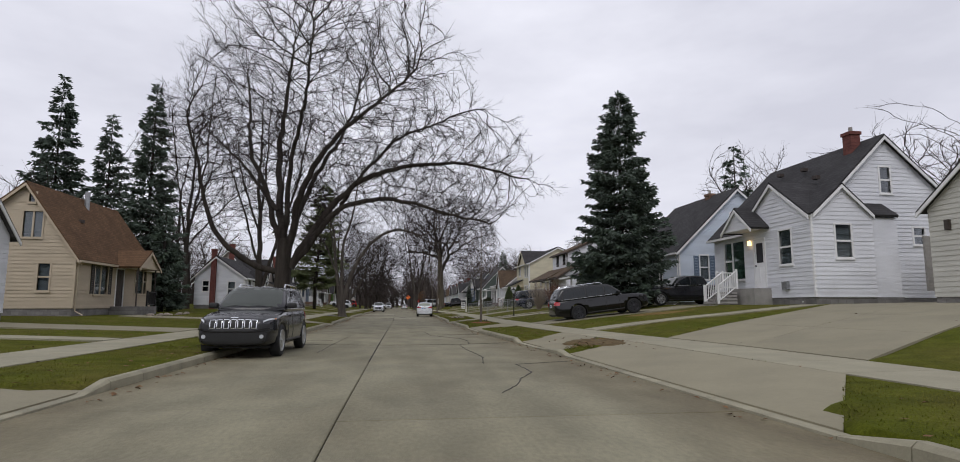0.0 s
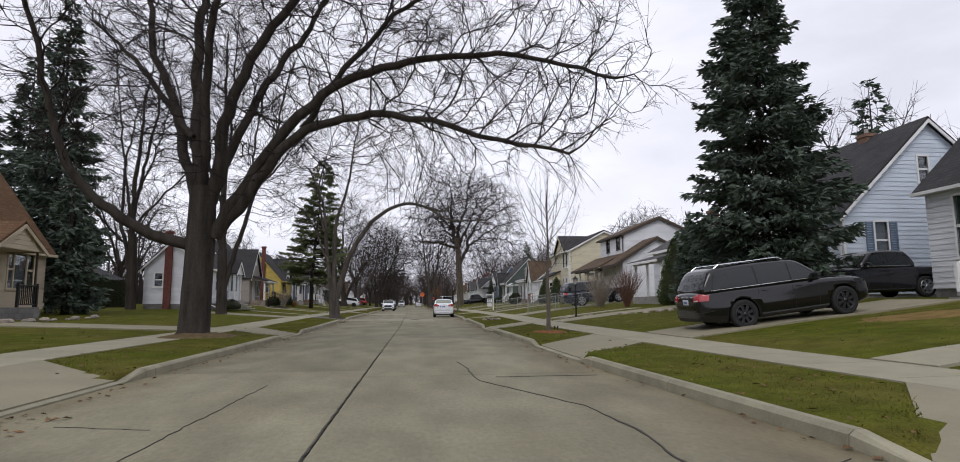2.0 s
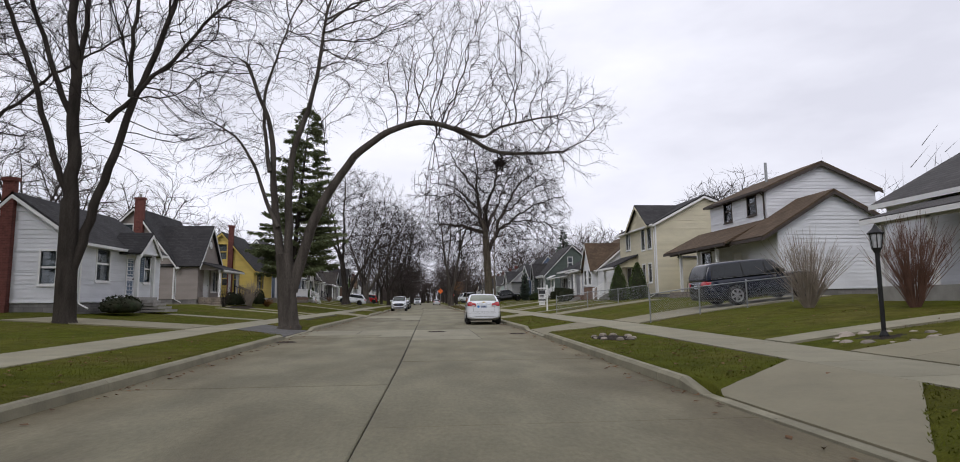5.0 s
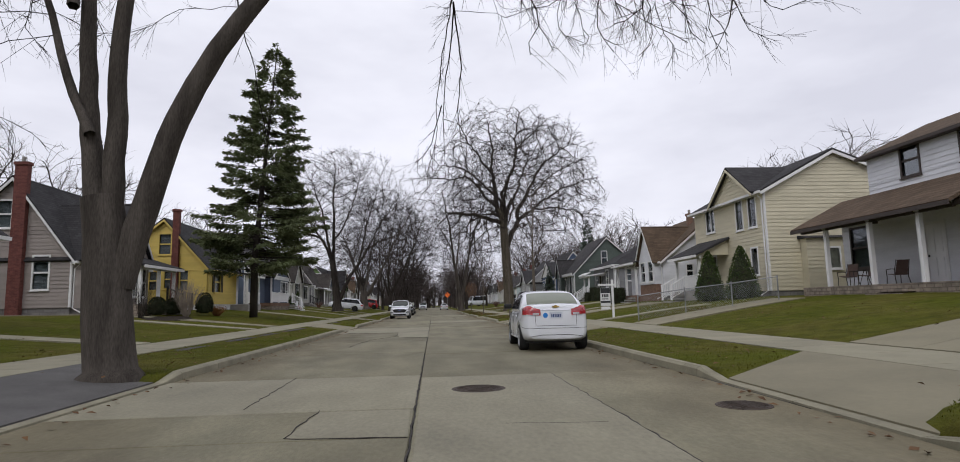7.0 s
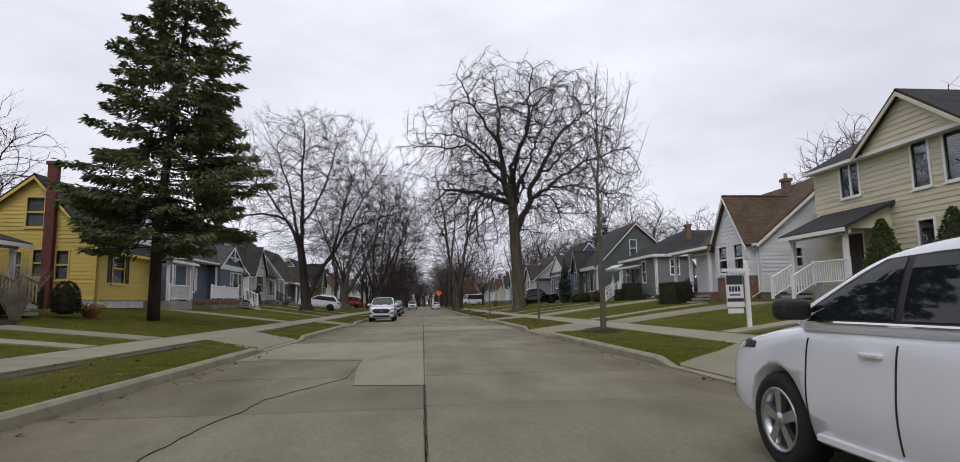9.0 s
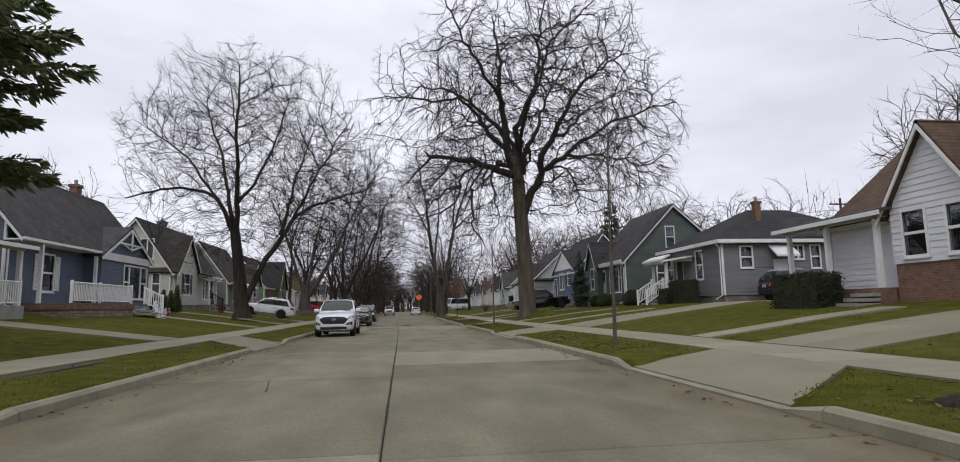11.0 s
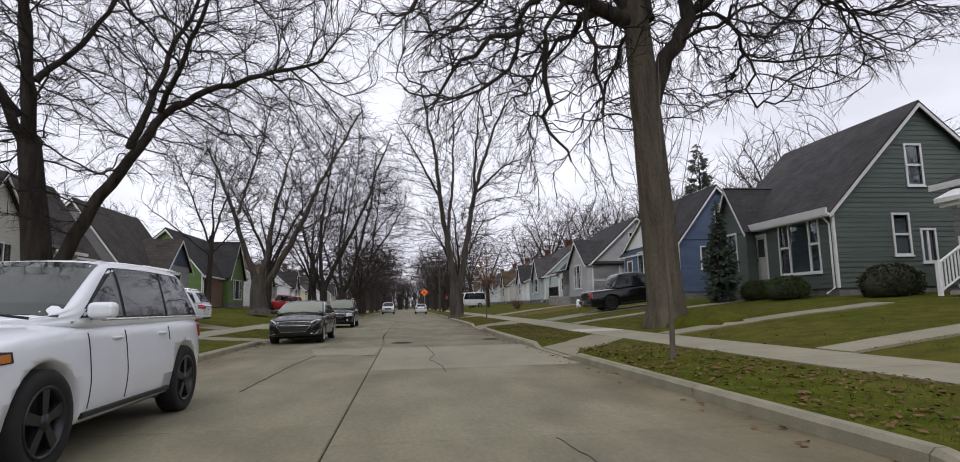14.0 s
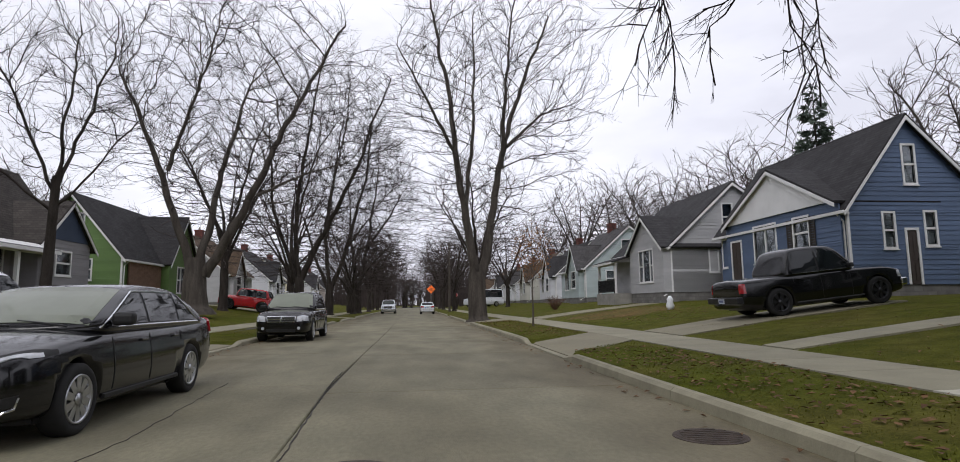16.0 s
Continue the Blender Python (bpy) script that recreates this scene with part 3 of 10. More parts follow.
def window_bars(style, u0, u1, z0, z1):
    """Bars and panes of a window style."""
    bars = []
    r = 0.035
    if style == "sash":
        bars = [(u0, u1, (z0 + z1) / 2 - r, (z0 + z1) / 2 + r)]
        panes = [(u0, u1, z0, bars[0][2]), (u0, u1, bars[0][3], z1)]
    elif style == "slider":
        m = (u0 + u1) / 2
        bars = [(m - r, m + r, z0, z1)]
        panes = [(u0, m - r, z0, z1), (m + r, u1, z0, z1)]
    elif style == "picture":
        a, b = lerp(u0, u1, 0.24), lerp(u0, u1, 0.76)
        m = (z0 + z1) / 2
        bars = [(a - r, a + r, z0, z1), (b - r, b + r, z0, z1), (u0, a - r, m - r, m + r), (b + r, u1, m - r, m + r)]
        panes = [(u0, a - r, z0, m - r), (u0, a - r, m + r, z1), (a + r, b - r, z0, z1), (b + r, u1, z0, m - r), (b + r, u1, m + r, z1)]
    else:
        panes = [(u0, u1, z0, z1)]
    return bars, panes, r


def window(parent, axis, plane, out, u0, u1, z0, z1, style="sash", trim=TRIM, back=None, case=0.09):
    """A framed window: casing with sill, meeting rail or mullions, panes, and a blind or a dark sheet for the room's
    shade behind.
    """
    f = Geo()
    for d in (-0.03, 0.055):
        for k in (case, 0.0):
            f.v += [(u, plane + out * d, z) if axis == "y" else (plane + out * d, u, z) for u, z in ((u0 - k, z0 - k), (u1 + k, z0 - k), (u1 + k, z1 + k), (u0 - k, z1 + k))]
    for i in range(4):
        j = (i + 1) % 4
        f.f += [(8 + i, 8 + j, 12 + j, 12 + i), (i, j, 8 + j, 8 + i), (4 + i, 12 + i, 12 + j, 4 + j), (i, 4 + i, 4 + j, j)]
    bars, panes, r = window_bars(style, u0, u1, z0, z1)
    w = part("window", f, trim, parent)
    for a in bars:
        part("meeting_rail" if style == "sash" else "mullion", Geo().box(*to_wall(axis, plane, out, a[0] - 0.01, a[1] + 0.01, -0.04, 0.02, a[2] - 0.01, a[3] + 0.01)), trim, w)
    part("sill", Geo().box(*to_wall(axis, plane, out, u0 - case - 0.03, u1 + case + 0.03, 0.0, 0.10, z0 - case - 0.045, z0 - case + 0.0)), trim, w)
    for a in panes:
        ob = part("pane", Geo().box(*to_wall(axis, plane, out, a[0], a[1], -0.035, -0.027, a[2], a[3])), PANE, w)
        ob.visible_shadow = False
    # without a blind, a near-black sheet stands in for the room's darkness
    part("blind", Geo().box(*to_wall(axis, plane, out, u0, u1, -0.12, -0.10, z0, z1)), back or ROOM_SHADE, w)
    return w


def shutters(parent, axis, plane, out, u0, u1, z0, z1, mat, wide=0.38):
    for a, b in ((u0 - 0.11 - wide, u0 - 0.11), (u1 + 0.11, u1 + 0.11 + wide)):
        g = Geo()
        for p, q in ((a, a + 0.06), (b - 0.06, b)):
            g.box(*to_wall(axis, plane, out, p, q, 0.035, 0.075, z0, z1))
        n = int((z1 - z0) / 0.11)
        for i in range(n):
            z = z0 + (z1 - z0) * i / n
            g.box(*to_wall(axis, plane, out, a + 0.06, b - 0.06, 0.035, 0.06, z + 0.01, z + (z1 - z0) / n - 0.012))
        part("shutter", g, mat, parent)


def door(parent, axis, plane, out, u0, u1, z0, z1, mat, glazed=False, name="door"):
    w = part(name, Geo().box(*to_wall(axis, plane, out, u0, u1, -0.02, 0.015, z0, z1)), mat, parent)
    g = Geo()
    for a in ((u0 - 0.1, u0, z0, z1 + 0.1), (u1, u1 + 0.1, z0, z1 + 0.1), (u0, u1, z1, z1 + 0.1)):
        g.box(*to_wall(axis, plane, out, a[0], a[1], -0.03, 0.055, a[2], a[3]))
    part("door_frame", g, TRIM, w)
    g = Geo()
    h = z1 - z0
    for a, b in (((0.14, 0.46)), ((0.54, 0.86))):
        for c, d in ((0.08, 0.42), (0.52, 0.92)) if not glazed else ((0.08, 0.42),):
            g.box(*to_wall(axis, plane, out, lerp(u0, u1, a), lerp(u0, u1, b), 0.015, 0.03, z0 + c * h, z0 + d * h))
    part("door_panel", g, mat, w)
    if glazed:
        # door glass is an opaque sheet painted with the dark of the room
        part("pane", Geo().box(*to_wall(axis, plane, out, lerp(u0, u1, .18), lerp(u0, u1, .82), 0.016, 0.022, z0 + .52 * h, z0 + .93 * h)), ROOM_SHADE, w)
    part("handle", Geo().box(*to_wall(axis, plane, out, lerp(u0, u1, .88), lerp(u0, u1, .93), 0.015, 0.06, z0 + .44 * h, z0 + .48 * h)), IRON, w)


def roof_slab(parent, mat, a, b, c, d, thick=0.13, name="roof"):
    """A sloping sheet from four corners (eave, eave, ridge, ridge), thickened downwards."""
    p = [Vector(q) for q in (a, b, c, d)]
    n = (p[1] - p[0]).cross(p[3] - p[0]).normalized()
    if n.z < 0:
        p, n = p[::-1], -n
    v = [q for q in p] + [q - n * thick for q in p]
    return part(name, Geo().add(v, [(0, 1, 2, 3), (7, 6, 5, 4), (0, 4, 5, 1), (1, 5, 6, 2), (2, 6, 7, 3), (3, 7, 4, 0)]), mat, parent)


def rake(parent, mat, a, b, out, h=0.24, t=0.05):
    """A trim board under a roof's sloping edge, from a to b, set out along a vector."""
    a, b, o = Vector(a), Vector(b), Vector(out)
    dn = Vector((0, 0, -h))
    part("trim_board", Geo().prism([a, b, b + dn, a + dn], o * t), mat, parent)


def block(parent, s, x0, x1, y0, y1, zb, ze, zr, ridge="y", rp=0.5, ze2=None, walls="SF", wall=None, roof=None, trim=TRIM, south=(), front=(),
          over=0.28, found=None, found_h=0.35, eave_over=0.32, corner=True, gutter=True):
    """A gabled block. x0 is the street side. ridge runs along y (gables face along the street) or x (gable faces the street)."""
    out = -s
    ze2 = ze if ze2 is None else ze2
    lo, hi = min(x0, x1), max(x0, x1)
    zf = zb + (found_h if found else 0)
    if found:
        inset = 0.03 if ridge == "y" else 0.018
        part("foundation", Geo().box(lo + inset, hi - inset, y0 + inset, y1 - inset, zb - 0.6, zf), found, parent)
    xr = lerp(x0, x1, rp)
    yr = lerp(y0, y1, rp)
    inner = 0.16
    # inner shell closes the rooms behind the openings
    if ridge == "y":
        poly = [(x0 - out * inner, 0, zf), (x1 + out * inner, 0, zf), (x1 + out * inner, 0, ze2 - 0.1), (xr, 0, zr - 0.28), (x0 - out * inner, 0, ze - 0.1)]
        part("inner_wall", Geo().prism([(a, y0 + inner, c) for a, _, c in poly], (0, y1 - y0 - 0.05 - inner, 0)), wall, parent)
    else:
        poly = [(y0 + inner, zf), (y1 - 0.03, zf), (y1 - 0.03, ze2 - 0.1), (yr, zr - 0.28), (y0 + inner, ze - 0.1)]
        part("inner_wall", Geo().prism([(x0 - out * inner, a, c) for a, c in poly], (x1 - x0 + out * inner, 0, 0)), wall, parent)
    if "S" in walls:
        def outline(z):
            if ridge == "x" or z <= min(ze, ze2):
                return (lo, hi)
            f0 = xr + (x0 - xr) * min(1, (zr - z) / max(1e-6, zr - ze))
            f1 = xr + (x1 - xr) * min(1, (zr - z) / max(1e-6, zr - ze2))
            return (min(f0, f1), max(f0, f1))
        w = part("wall", Geo().box(lo + 0.05, hi - 0.05, y0 + 0.02, y0 + 0.05, zf - 0.02, zf + 0.02), wall, parent)
        boards(w, wall, "y", y0, -1, outline, zf, (zr if ridge == "y" else ze) - 0.1, [o[:4] for o in south])
        for o in south:
            fit_opening(w, "y", y0, -1, o, trim)
    if "F" in walls:
        def outline_f(z):
            if ridge == "y" or z <= ze:
                return (y0, y1)
            k = min(1, (zr - z) / (zr - ze))
            return (yr + (y0 - yr) * k, yr + (y1 - yr) * k)
        w = part("wall", Geo().box(*sorted((x0 - out * 0.02, x0 - out * 0.05)), y0 + 0.05, y1 - 0.05, zf - 0.02, zf + 0.02), wall, parent)
        boards(w, wall, "x", x0, out, outline_f, zf, (ze if ridge == "y" else zr) - 0.1, [o[:4] for o in front])
        for o in front:
            fit_opening(w, "x", x0, out, o, trim)
    if corner:
        g = Geo()
        g.box(*sorted((x0 + out * 0.045, x0 - out * 0.06)), y0 - 0.045, y0 + 0.06, zf, ze - 0.05)
        part("corner_board", g, trim if corner is True else corner, parent)
    t = 0.13
    if ridge == "y":
        for xe, zeave in ((x0, ze), (x1, ze2)):
            k = (zr - zeave) / abs(xr - xe)
            d = math.copysign(eave_over, xe - xr)
            e = (xe + d, zeave - k * eave_over + 0.05)
            roof_slab(parent, roof, (e[0], y0 - over, e[1]), (e[0], y1 + over, e[1]), (xr, y1 + over, zr + 0.07), (xr, y0 - over, zr + 0.07), t)
            rake(parent, trim, (e[0], y0 - over + 0.02, e[1] - 0.10), (xr, y0 - over + 0.02, zr - 0.06), (0, -1, 0), h=0.17)
        if gutter:
            k = (zr - ze) / abs(xr - x0)
            part("gutter", Geo().box(*sorted((x0 + out * (eave_over + 0.1), x0 + out * eave_over)), y0 - over, y1 + over, ze - k * eave_over - 0.12, ze - k * eave_over + 0.01), trim, parent)
            part("soffit", Geo().box(*sorted((x0 + out * eave_over, x0)), y0 - over + .1, y1 + over - .1, ze - k * eave_over - 0.12, ze - k * eave_over - 0.09), trim, parent)
            part("downpipe", Geo().tube([(x0 + out * (eave_over + .05), y0 + .12, ze - k * eave_over - .1), (x0 + out * 0.09, y0 + .12, ze - k * eave_over - .4), (x0 + out * 0.09, y0 + .12, zb + 0.35), (x0 + out * 0.09 + out * 0.5, y0 - .05, zb + 0.12)], 0.04, 6), trim, parent)
    else:
        for ye, sg in ((y0, -1), (y1, 1)):
            k = (zr - ze) / abs(yr - ye)
            e = (ye + sg * eave_over, ze - k * eave_over + 0.05)
            xf = x0 + out * over
            roof_slab(parent, roof, (xf, e[0], e[1]), (x1, e[0], e[1]), (x1, yr, zr + 0.07), (xf, yr, zr + 0.07), t)
            rake(parent, trim, (xf - out * 0.02, e[0], e[1] - 0.10), (xf - out * 0.02, yr, zr - 0.06), (out, 0, 0), h=0.17)


def fit_opening(w, axis, plane, out, o, trim):
    u0, u1, z0, z1, kind = o[:5]
    back = o[5] if len(o) > 5 else None
    if kind.startswith("door"):
        door(w, axis, plane, out, u0, u1, z0, z1, back or TRIM, glazed="glazed" in kind)
        return
    style, *extra = kind.split("+")
    win = window(w, axis, plane, out, u0, u1, z0, z1, style, DARK_TRIM if "dark" in extra else trim, back)
    if "shutters" in extra:
        shutters(win, axis, plane, out, u0, u1, z0, z1, SHUTTER_BLUE if "blue" in extra else TRIM if "white" in extra else SHUTTER_DARK)


def chimney(parent, x0, x1, y0, y1, z0, z1, mat=BRICK, pots=1):
    c = part("chimney", Geo().box(x0, x1, y0, y1, z0, z1 - 0.25), mat, parent)
    part("chimney_cap", Geo().box(x0 - 0.06, x1 + 0.06, y0 - 0.06, y1 + 0.06, z1 - 0.25, z1 - 0.08), mat, c)
    for i in range(pots):
        part("flue", Geo().tube([((x0 + x1) / 2, lerp(y0, y1, (i + 1) / (pots + 1)), z1 - 0.1), ((x0 + x1) / 2, lerp(y0, y1, (i + 1) / (pots + 1)), z1 + 0.22)], 0.1, 8), STEP, c)


def vent(parent, p, normal):
    part("roof_vent", Geo().box(p[0] - .14, p[0] + .14, p[1] - .16, p[1] + .16, p[2] - 0.05, p[2] + .14), DARK_TRIM, parent)


def railing(parent, pts, h=0.95, mat=VINYL_RAIL, gap=0.13, post=0.10, name="railing"):
    """Posts, rails and balusters along a line of base points."""
    for a, b in zip(pts, pts[1:]):
        a, b = Vector(a), Vector(b)
        r = part(name, Geo().tube([a + Vector((0, 0, h)), b + Vector((0, 0, h))], 0.04, 6), mat, parent)
        part("bottom_rail", Geo().tube([a + Vector((0, 0, 0.12)), b + Vector((0, 0, 0.12))], 0.03, 6), mat, r)
        n = max(2, int((b - a).length / gap))
        for i in range(1, n):
            q = a.lerp(b, i / n)
            part("baluster", Geo().box(q.x - .018, q.x + .018, q.y - .018, q.y + .018, q.z + 0.1, q.z + h), mat, r)
    for q in pts:
        q = Vector(q)
        part("rail_post", Geo().box(q.x - post / 2, q.x + post / 2, q.y - post / 2, q.y + post / 2, q.z, q.z + h + 0.1), mat, parent)


def steps(parent, s, x_top, y0, y1, z0, z1, mat=STEP, run=0.3):
    """Steps down towards the street from a porch edge at x_top."""
    n = max(1, round((z1 - z0) / 0.18))
    for i in range(n):
        x_a, x_b = x_top, x_top - s * run * (i + 1)
        part("step", Geo().box(*sorted((x_a, x_b)), y0, y1, z1 - (z1 - z0) * (i + 1) / n - 0.12, z1 - (z1 - z0) * (i + 1) / n + 0.0 + (z1 - z0) / n * 0.0), mat, parent)


def porch(parent, s, x_wall, x_out, y0, y1, z_floor, z_ground, z_eave, z_top, roof, posts, mat_floor=STEP, mat_post=TRIM, post=0.16, gable=False, wall=None, trim=TRIM, base=True):
    """A porch: floor slab, posts and its own roof, a lean-to or a small gable."""
    lo, hi = sorted((x_wall, x_out))
    if base:
        part("porch_floor", Geo().box(lo, hi, y0, y1, z_ground - 0.4, z_floor), mat_floor, parent)
    for y in posts:
        g = Geo().box(x_out + s * 0.10, x_out + s * (0.10 + post), y - post / 2, y + post / 2, z_floor, z_eave)
        p = part("porch_post", g, mat_post, parent)
        part("post_cap", Geo().box(x_out + s * 0.07, x_out + s * (0.13 + post), y - post / 2 - .03, y + post / 2 + .03, z_eave - 0.12, z_eave), mat_post, p)
    if gable:
        block(parent, s, x_out, x_wall + s * 0.6, y0, y1, z_eave - 0.12, z_eave, z_top, ridge="x", walls="F", wall=wall, roof=roof, trim=trim, over=0.12, eave_over=0.15, corner=False, gutter=False)
    else:
        e = x_out - s * 0.25
        roof_slab(parent, roof, (e, y0 - 0.25, z_eave + 0.06), (e, y1 + 0.25, z_eave + 0.06), (x_wall, y1 + 0.25, z_top), (x_wall, y0 - 0.25, z_top), 0.12)
        part("fascia", Geo().box(*sorted((e - s * 0.02, e + s * 0.03)), y0 - 0.25, y1 + 0.25, z_eave - 0.14, z_eave + 0.02), trim, parent)
        part("porch_beam", Geo().box(*sorted((x_out + s * 0.1, x_out + s * 0.24)), y0, y1, z_eave - 0.18, z_eave), trim, parent)
        part("cheek", Geo().prism([(e + s * .3, y0 + .02, z_eave), (x_wall, y0 + .02, z_eave), (x_wall, y0 + .02, z_top - .1)], (0, 0.06, 0)), wall or trim, parent)


def house(label, x, y, z, group="houses along the street"):
    return thing("house", (x, y, z), label, "house", group)


ROOF_DARK = shingles("charcoal_shingles", (0.060, 0.058, 0.060))
ROOF_BROWN = shingles("brown_shingles", (0.135, 0.095, 0.065))
ROOF_RUST = shingles("rust_brown_shingles", (0.165, 0.095, 0.052))
ROOF_UMBER = shingles("umber_grey_shingles", (0.078, 0.069, 0.062))
ROOF_GREY = shingles("grey_shingles", (0.105, 0.10, 0.10))
WHITE = siding_paint("white_siding", (0.72, 0.73, 0.76))
ICE = siding_paint("pale_blue_white_siding", (0.60, 0.66, 0.74))
TAN = siding_paint("tan_siding", (0.50, 0.42, 0.31))
TAUPE = siding_paint("taupe_siding", (0.33, 0.29, 0.265))
YELLOW = siding_paint("yellow_siding", (0.66, 0.50, 0.13))
CREAM = siding_paint("cream_siding", (0.62, 0.57, 0.42))
BLUE = siding_paint("slate_blue_siding", (0.12, 0.15, 0.205))
ROYAL = siding_paint("blue_siding", (0.105, 0.150, 0.245))
IVORY = siding_paint("ivory_siding", (0.56, 0.55, 0.49))
ASH = siding_paint("ash_grey_siding", (0.29, 0.28, 0.29))
GREY = siding_paint("mid_grey_siding", (0.20, 0.20, 0.207))
PEWTER = siding_paint("pewter_siding", (0.46, 0.46, 0.465))
GREEN_GREY = siding_paint("dark_green_grey_siding", (0.104, 0.130, 0.112))
GREEN = siding_paint("leaf_green_siding", (0.14, 0.235, 0.075))
NAVY = siding_paint("navy_siding", (0.055, 0.075, 0.12))
AQUA = siding_paint("pale_aqua_siding", (0.45, 0.52, 0.52))

# ---- east side, from the first house on
h = house("white clapboard house with dark roof, front gables and railed steps", 19.3, 44, 1.3)
block(h, 1, 19.9, 29.0, 40.6, 49.4, 1.25, 5.6, 9.85, rp=0.48, wall=WHITE, roof=ROOF_DARK, found=BLOCK, front=[(44.9, 48.2, 2.75, 4.95, "picture", GREEN_DRAPE)],
      south=[(23.2, 24.1, 4.3, 5.25, "slider", BLIND), (24.05, 24.6, 6.9, 8.2, "sash"), (25.7, 26.3, 4.3, 5.1, "sash")])
block(h, 1, 19.3, 24.0, 39.6, 45.2, 1.25, 5.55, 7.6, ridge="x", wall=WHITE, roof=ROOF_DARK, found=BLOCK, walls="F", eave_over=0.03, over=0.16, front=[(41.1, 42.0, 3.3, 5.0, "sash", BLIND), (43.3, 44.2, 2.15, 4.75, "door+glazed", VINYL_RAIL)])
block(h, 1, 19.31, 22.5, 39.58, 44.0, 1.6, 5.6, 7.05, rp=0.5, wall=WHITE, roof=ROOF_DARK, corner=False, gutter=False, walls="S", eave_over=0.03, over=0.16, south=[(20.5, 21.3, 3.5, 5.05, "sash", BLIND)])
porch(h, 1, 19.3, 18.3, 42.9, 45.5, 2.1, 1.2, 5.4, 6.5, ROOF_DARK, (), gable=True, wall=WHITE, base=True)
steps(h, 1, 18.0, 44.0, 45.4, 1.25, 2.1)
railing(h, [(18.0, 44.0, 2.1), (16.9, 44.0, 1.3)], mat=TRIM)
railing(h, [(19.2, 46.0, 2.1), (18.0, 46.0, 2.1), (18.0, 45.4, 2.1), (16.9, 45.4, 1.3)], mat=TRIM)
chimney(h, 23.55, 24.1, 41.7, 42.3, 8.9, 10.5, BRICK)
for yy, zz, xx in ((42.2, 7.9, 21.75), (44.6, 8.9, 22.9), (47.0, 9.1, 23.1)):
    vent(h, (xx, yy, zz), 1)
part("porch_lamp", Geo().box(19.12, 19.26, 44.45, 44.6, 4.5, 4.75), glow_material("porch_lamp_glow", (1.0, 0.62, 0.22), 4.0), h, "lit amber porch lamp")
part("meter_box", Geo().box(19.1, 19.26, 41.4, 41.8, 2.0, 2.4), GALV, h)
part("side_gate", Geo().box(23.0, 24.4, 40.2, 40.3, 1.6, 2.9), VINYL_RAIL, h)
part("hatch", Geo().box(24.6, 26.4, 38.9, 39.0, 1.9, 4.5), STEP, h, "tall grey timber screen")

h = house("pale blue-white house with dark roof and slate shutters", 19.4, 57, 1.1)
block(h, 1, 19.4, 29, 53.3, 62.5, 1.1, 5.2, 9.6, rp=0.47, wall=ICE, roof=ROOF_DARK, found=BLOCK, front=[(56, 58.4, 2.8, 4.6, "picture")], south=[(20.95, 21.55, 3.05, 4.7, "sash+shutters+blue", BLIND), (23.4, 23.9, 6.6, 7.8, "sash")])
chimney(h, 23.6, 24.1, 56.4, 57.0, 8.6, 9.9, BRICK_BROWN)

h = house("grey-roofed white house with a porch, dark chimney and shrubs", 17.8, 66, 1.1)
block(h, 1, 17.8, 27, 60.6, 70.6, 1.1, 4.7, 4.85, rp=0.5, wall=WHITE, roof=ROOF_GREY, found=BLOCK, front=[(61.6, 62.9, 2.4, 4.1, "slider"), (66.4, 67.3, 1.6, 3.7, "door", DARK_TRIM), (64.4, 65.8, 2.3, 3.8, "slider")], south=[(20.4, 21.1, 2.6, 4.0, "sash"), (23.5, 24.2, 2.6, 4.0, "sash")])
g = Geo().add([(17.35, 60.15, 4.72), (27.45, 60.15, 4.72), (27.45, 70.9, 4.72), (17.35, 70.9, 4.72), (21.6, 65.4, 7.0), (21.6, 70.9, 7.0), (17.35, 60.15, 4.60), (27.45, 60.15, 4.60), (27.45, 70.9, 4.60), (17.35, 70.9, 4.60)],
              [(0, 1, 4), (1, 2, 5, 4), (3, 0, 4, 5), (2, 3, 5), (6, 7, 1, 0), (9, 6, 0, 3), (7, 8, 2, 1), (8, 9, 3, 2), (9, 8, 7, 6)])
part("roof", g, ROOF_GREY, h, "grey shingle roof with a hipped end")
part("fascia", Geo().box(17.27, 17.34, 60.1, 70.9, 4.52, 4.70), TRIM, h)
porch(h, 1, 17.8, 15.2, 63.7, 68.2, 1.5, 0.9, 3.75, 4.55, ROOF_GREY, (63.9, 66.0, 68.0), mat_post=TRIM, post=0.14, wall=WHITE)
chimney(h, 21.9, 22.5, 69.6, 70.2, 6.4, 7.9, BRICK_BROWN)

h = house("white two-storey house with brown-roofed porch on white posts", 19.8, 85, 1.3)
block(h, 1, 19.8, 26.6, 82.0, 88.9, 1.25, 7.6, 9.1, rp=0.5, wall=WHITE, roof=ROOF_BROWN, found=BLOCK, trim=DARK_TRIM, corner=False,
      front=[(86.0, 86.9, 6.15, 7.45, "sash+dark"), (83.1, 84.0, 6.2, 7.5, "sash+dark"), (85.2, 86.1, 1.62, 3.95, "door", VINYL_RAIL), (82.9, 84.05, 3.3, 4.3, "slider+dark", BLIND)])
block(h, 1, 18.5, 25.2, 79.0, 82.0, 1.25, 4.95, 6.85, rp=0.47, wall=WHITE, roof=ROOF_BROWN, found=BLOCK, trim=DARK_TRIM, corner=False, eave_over=1.0, gutter=False)
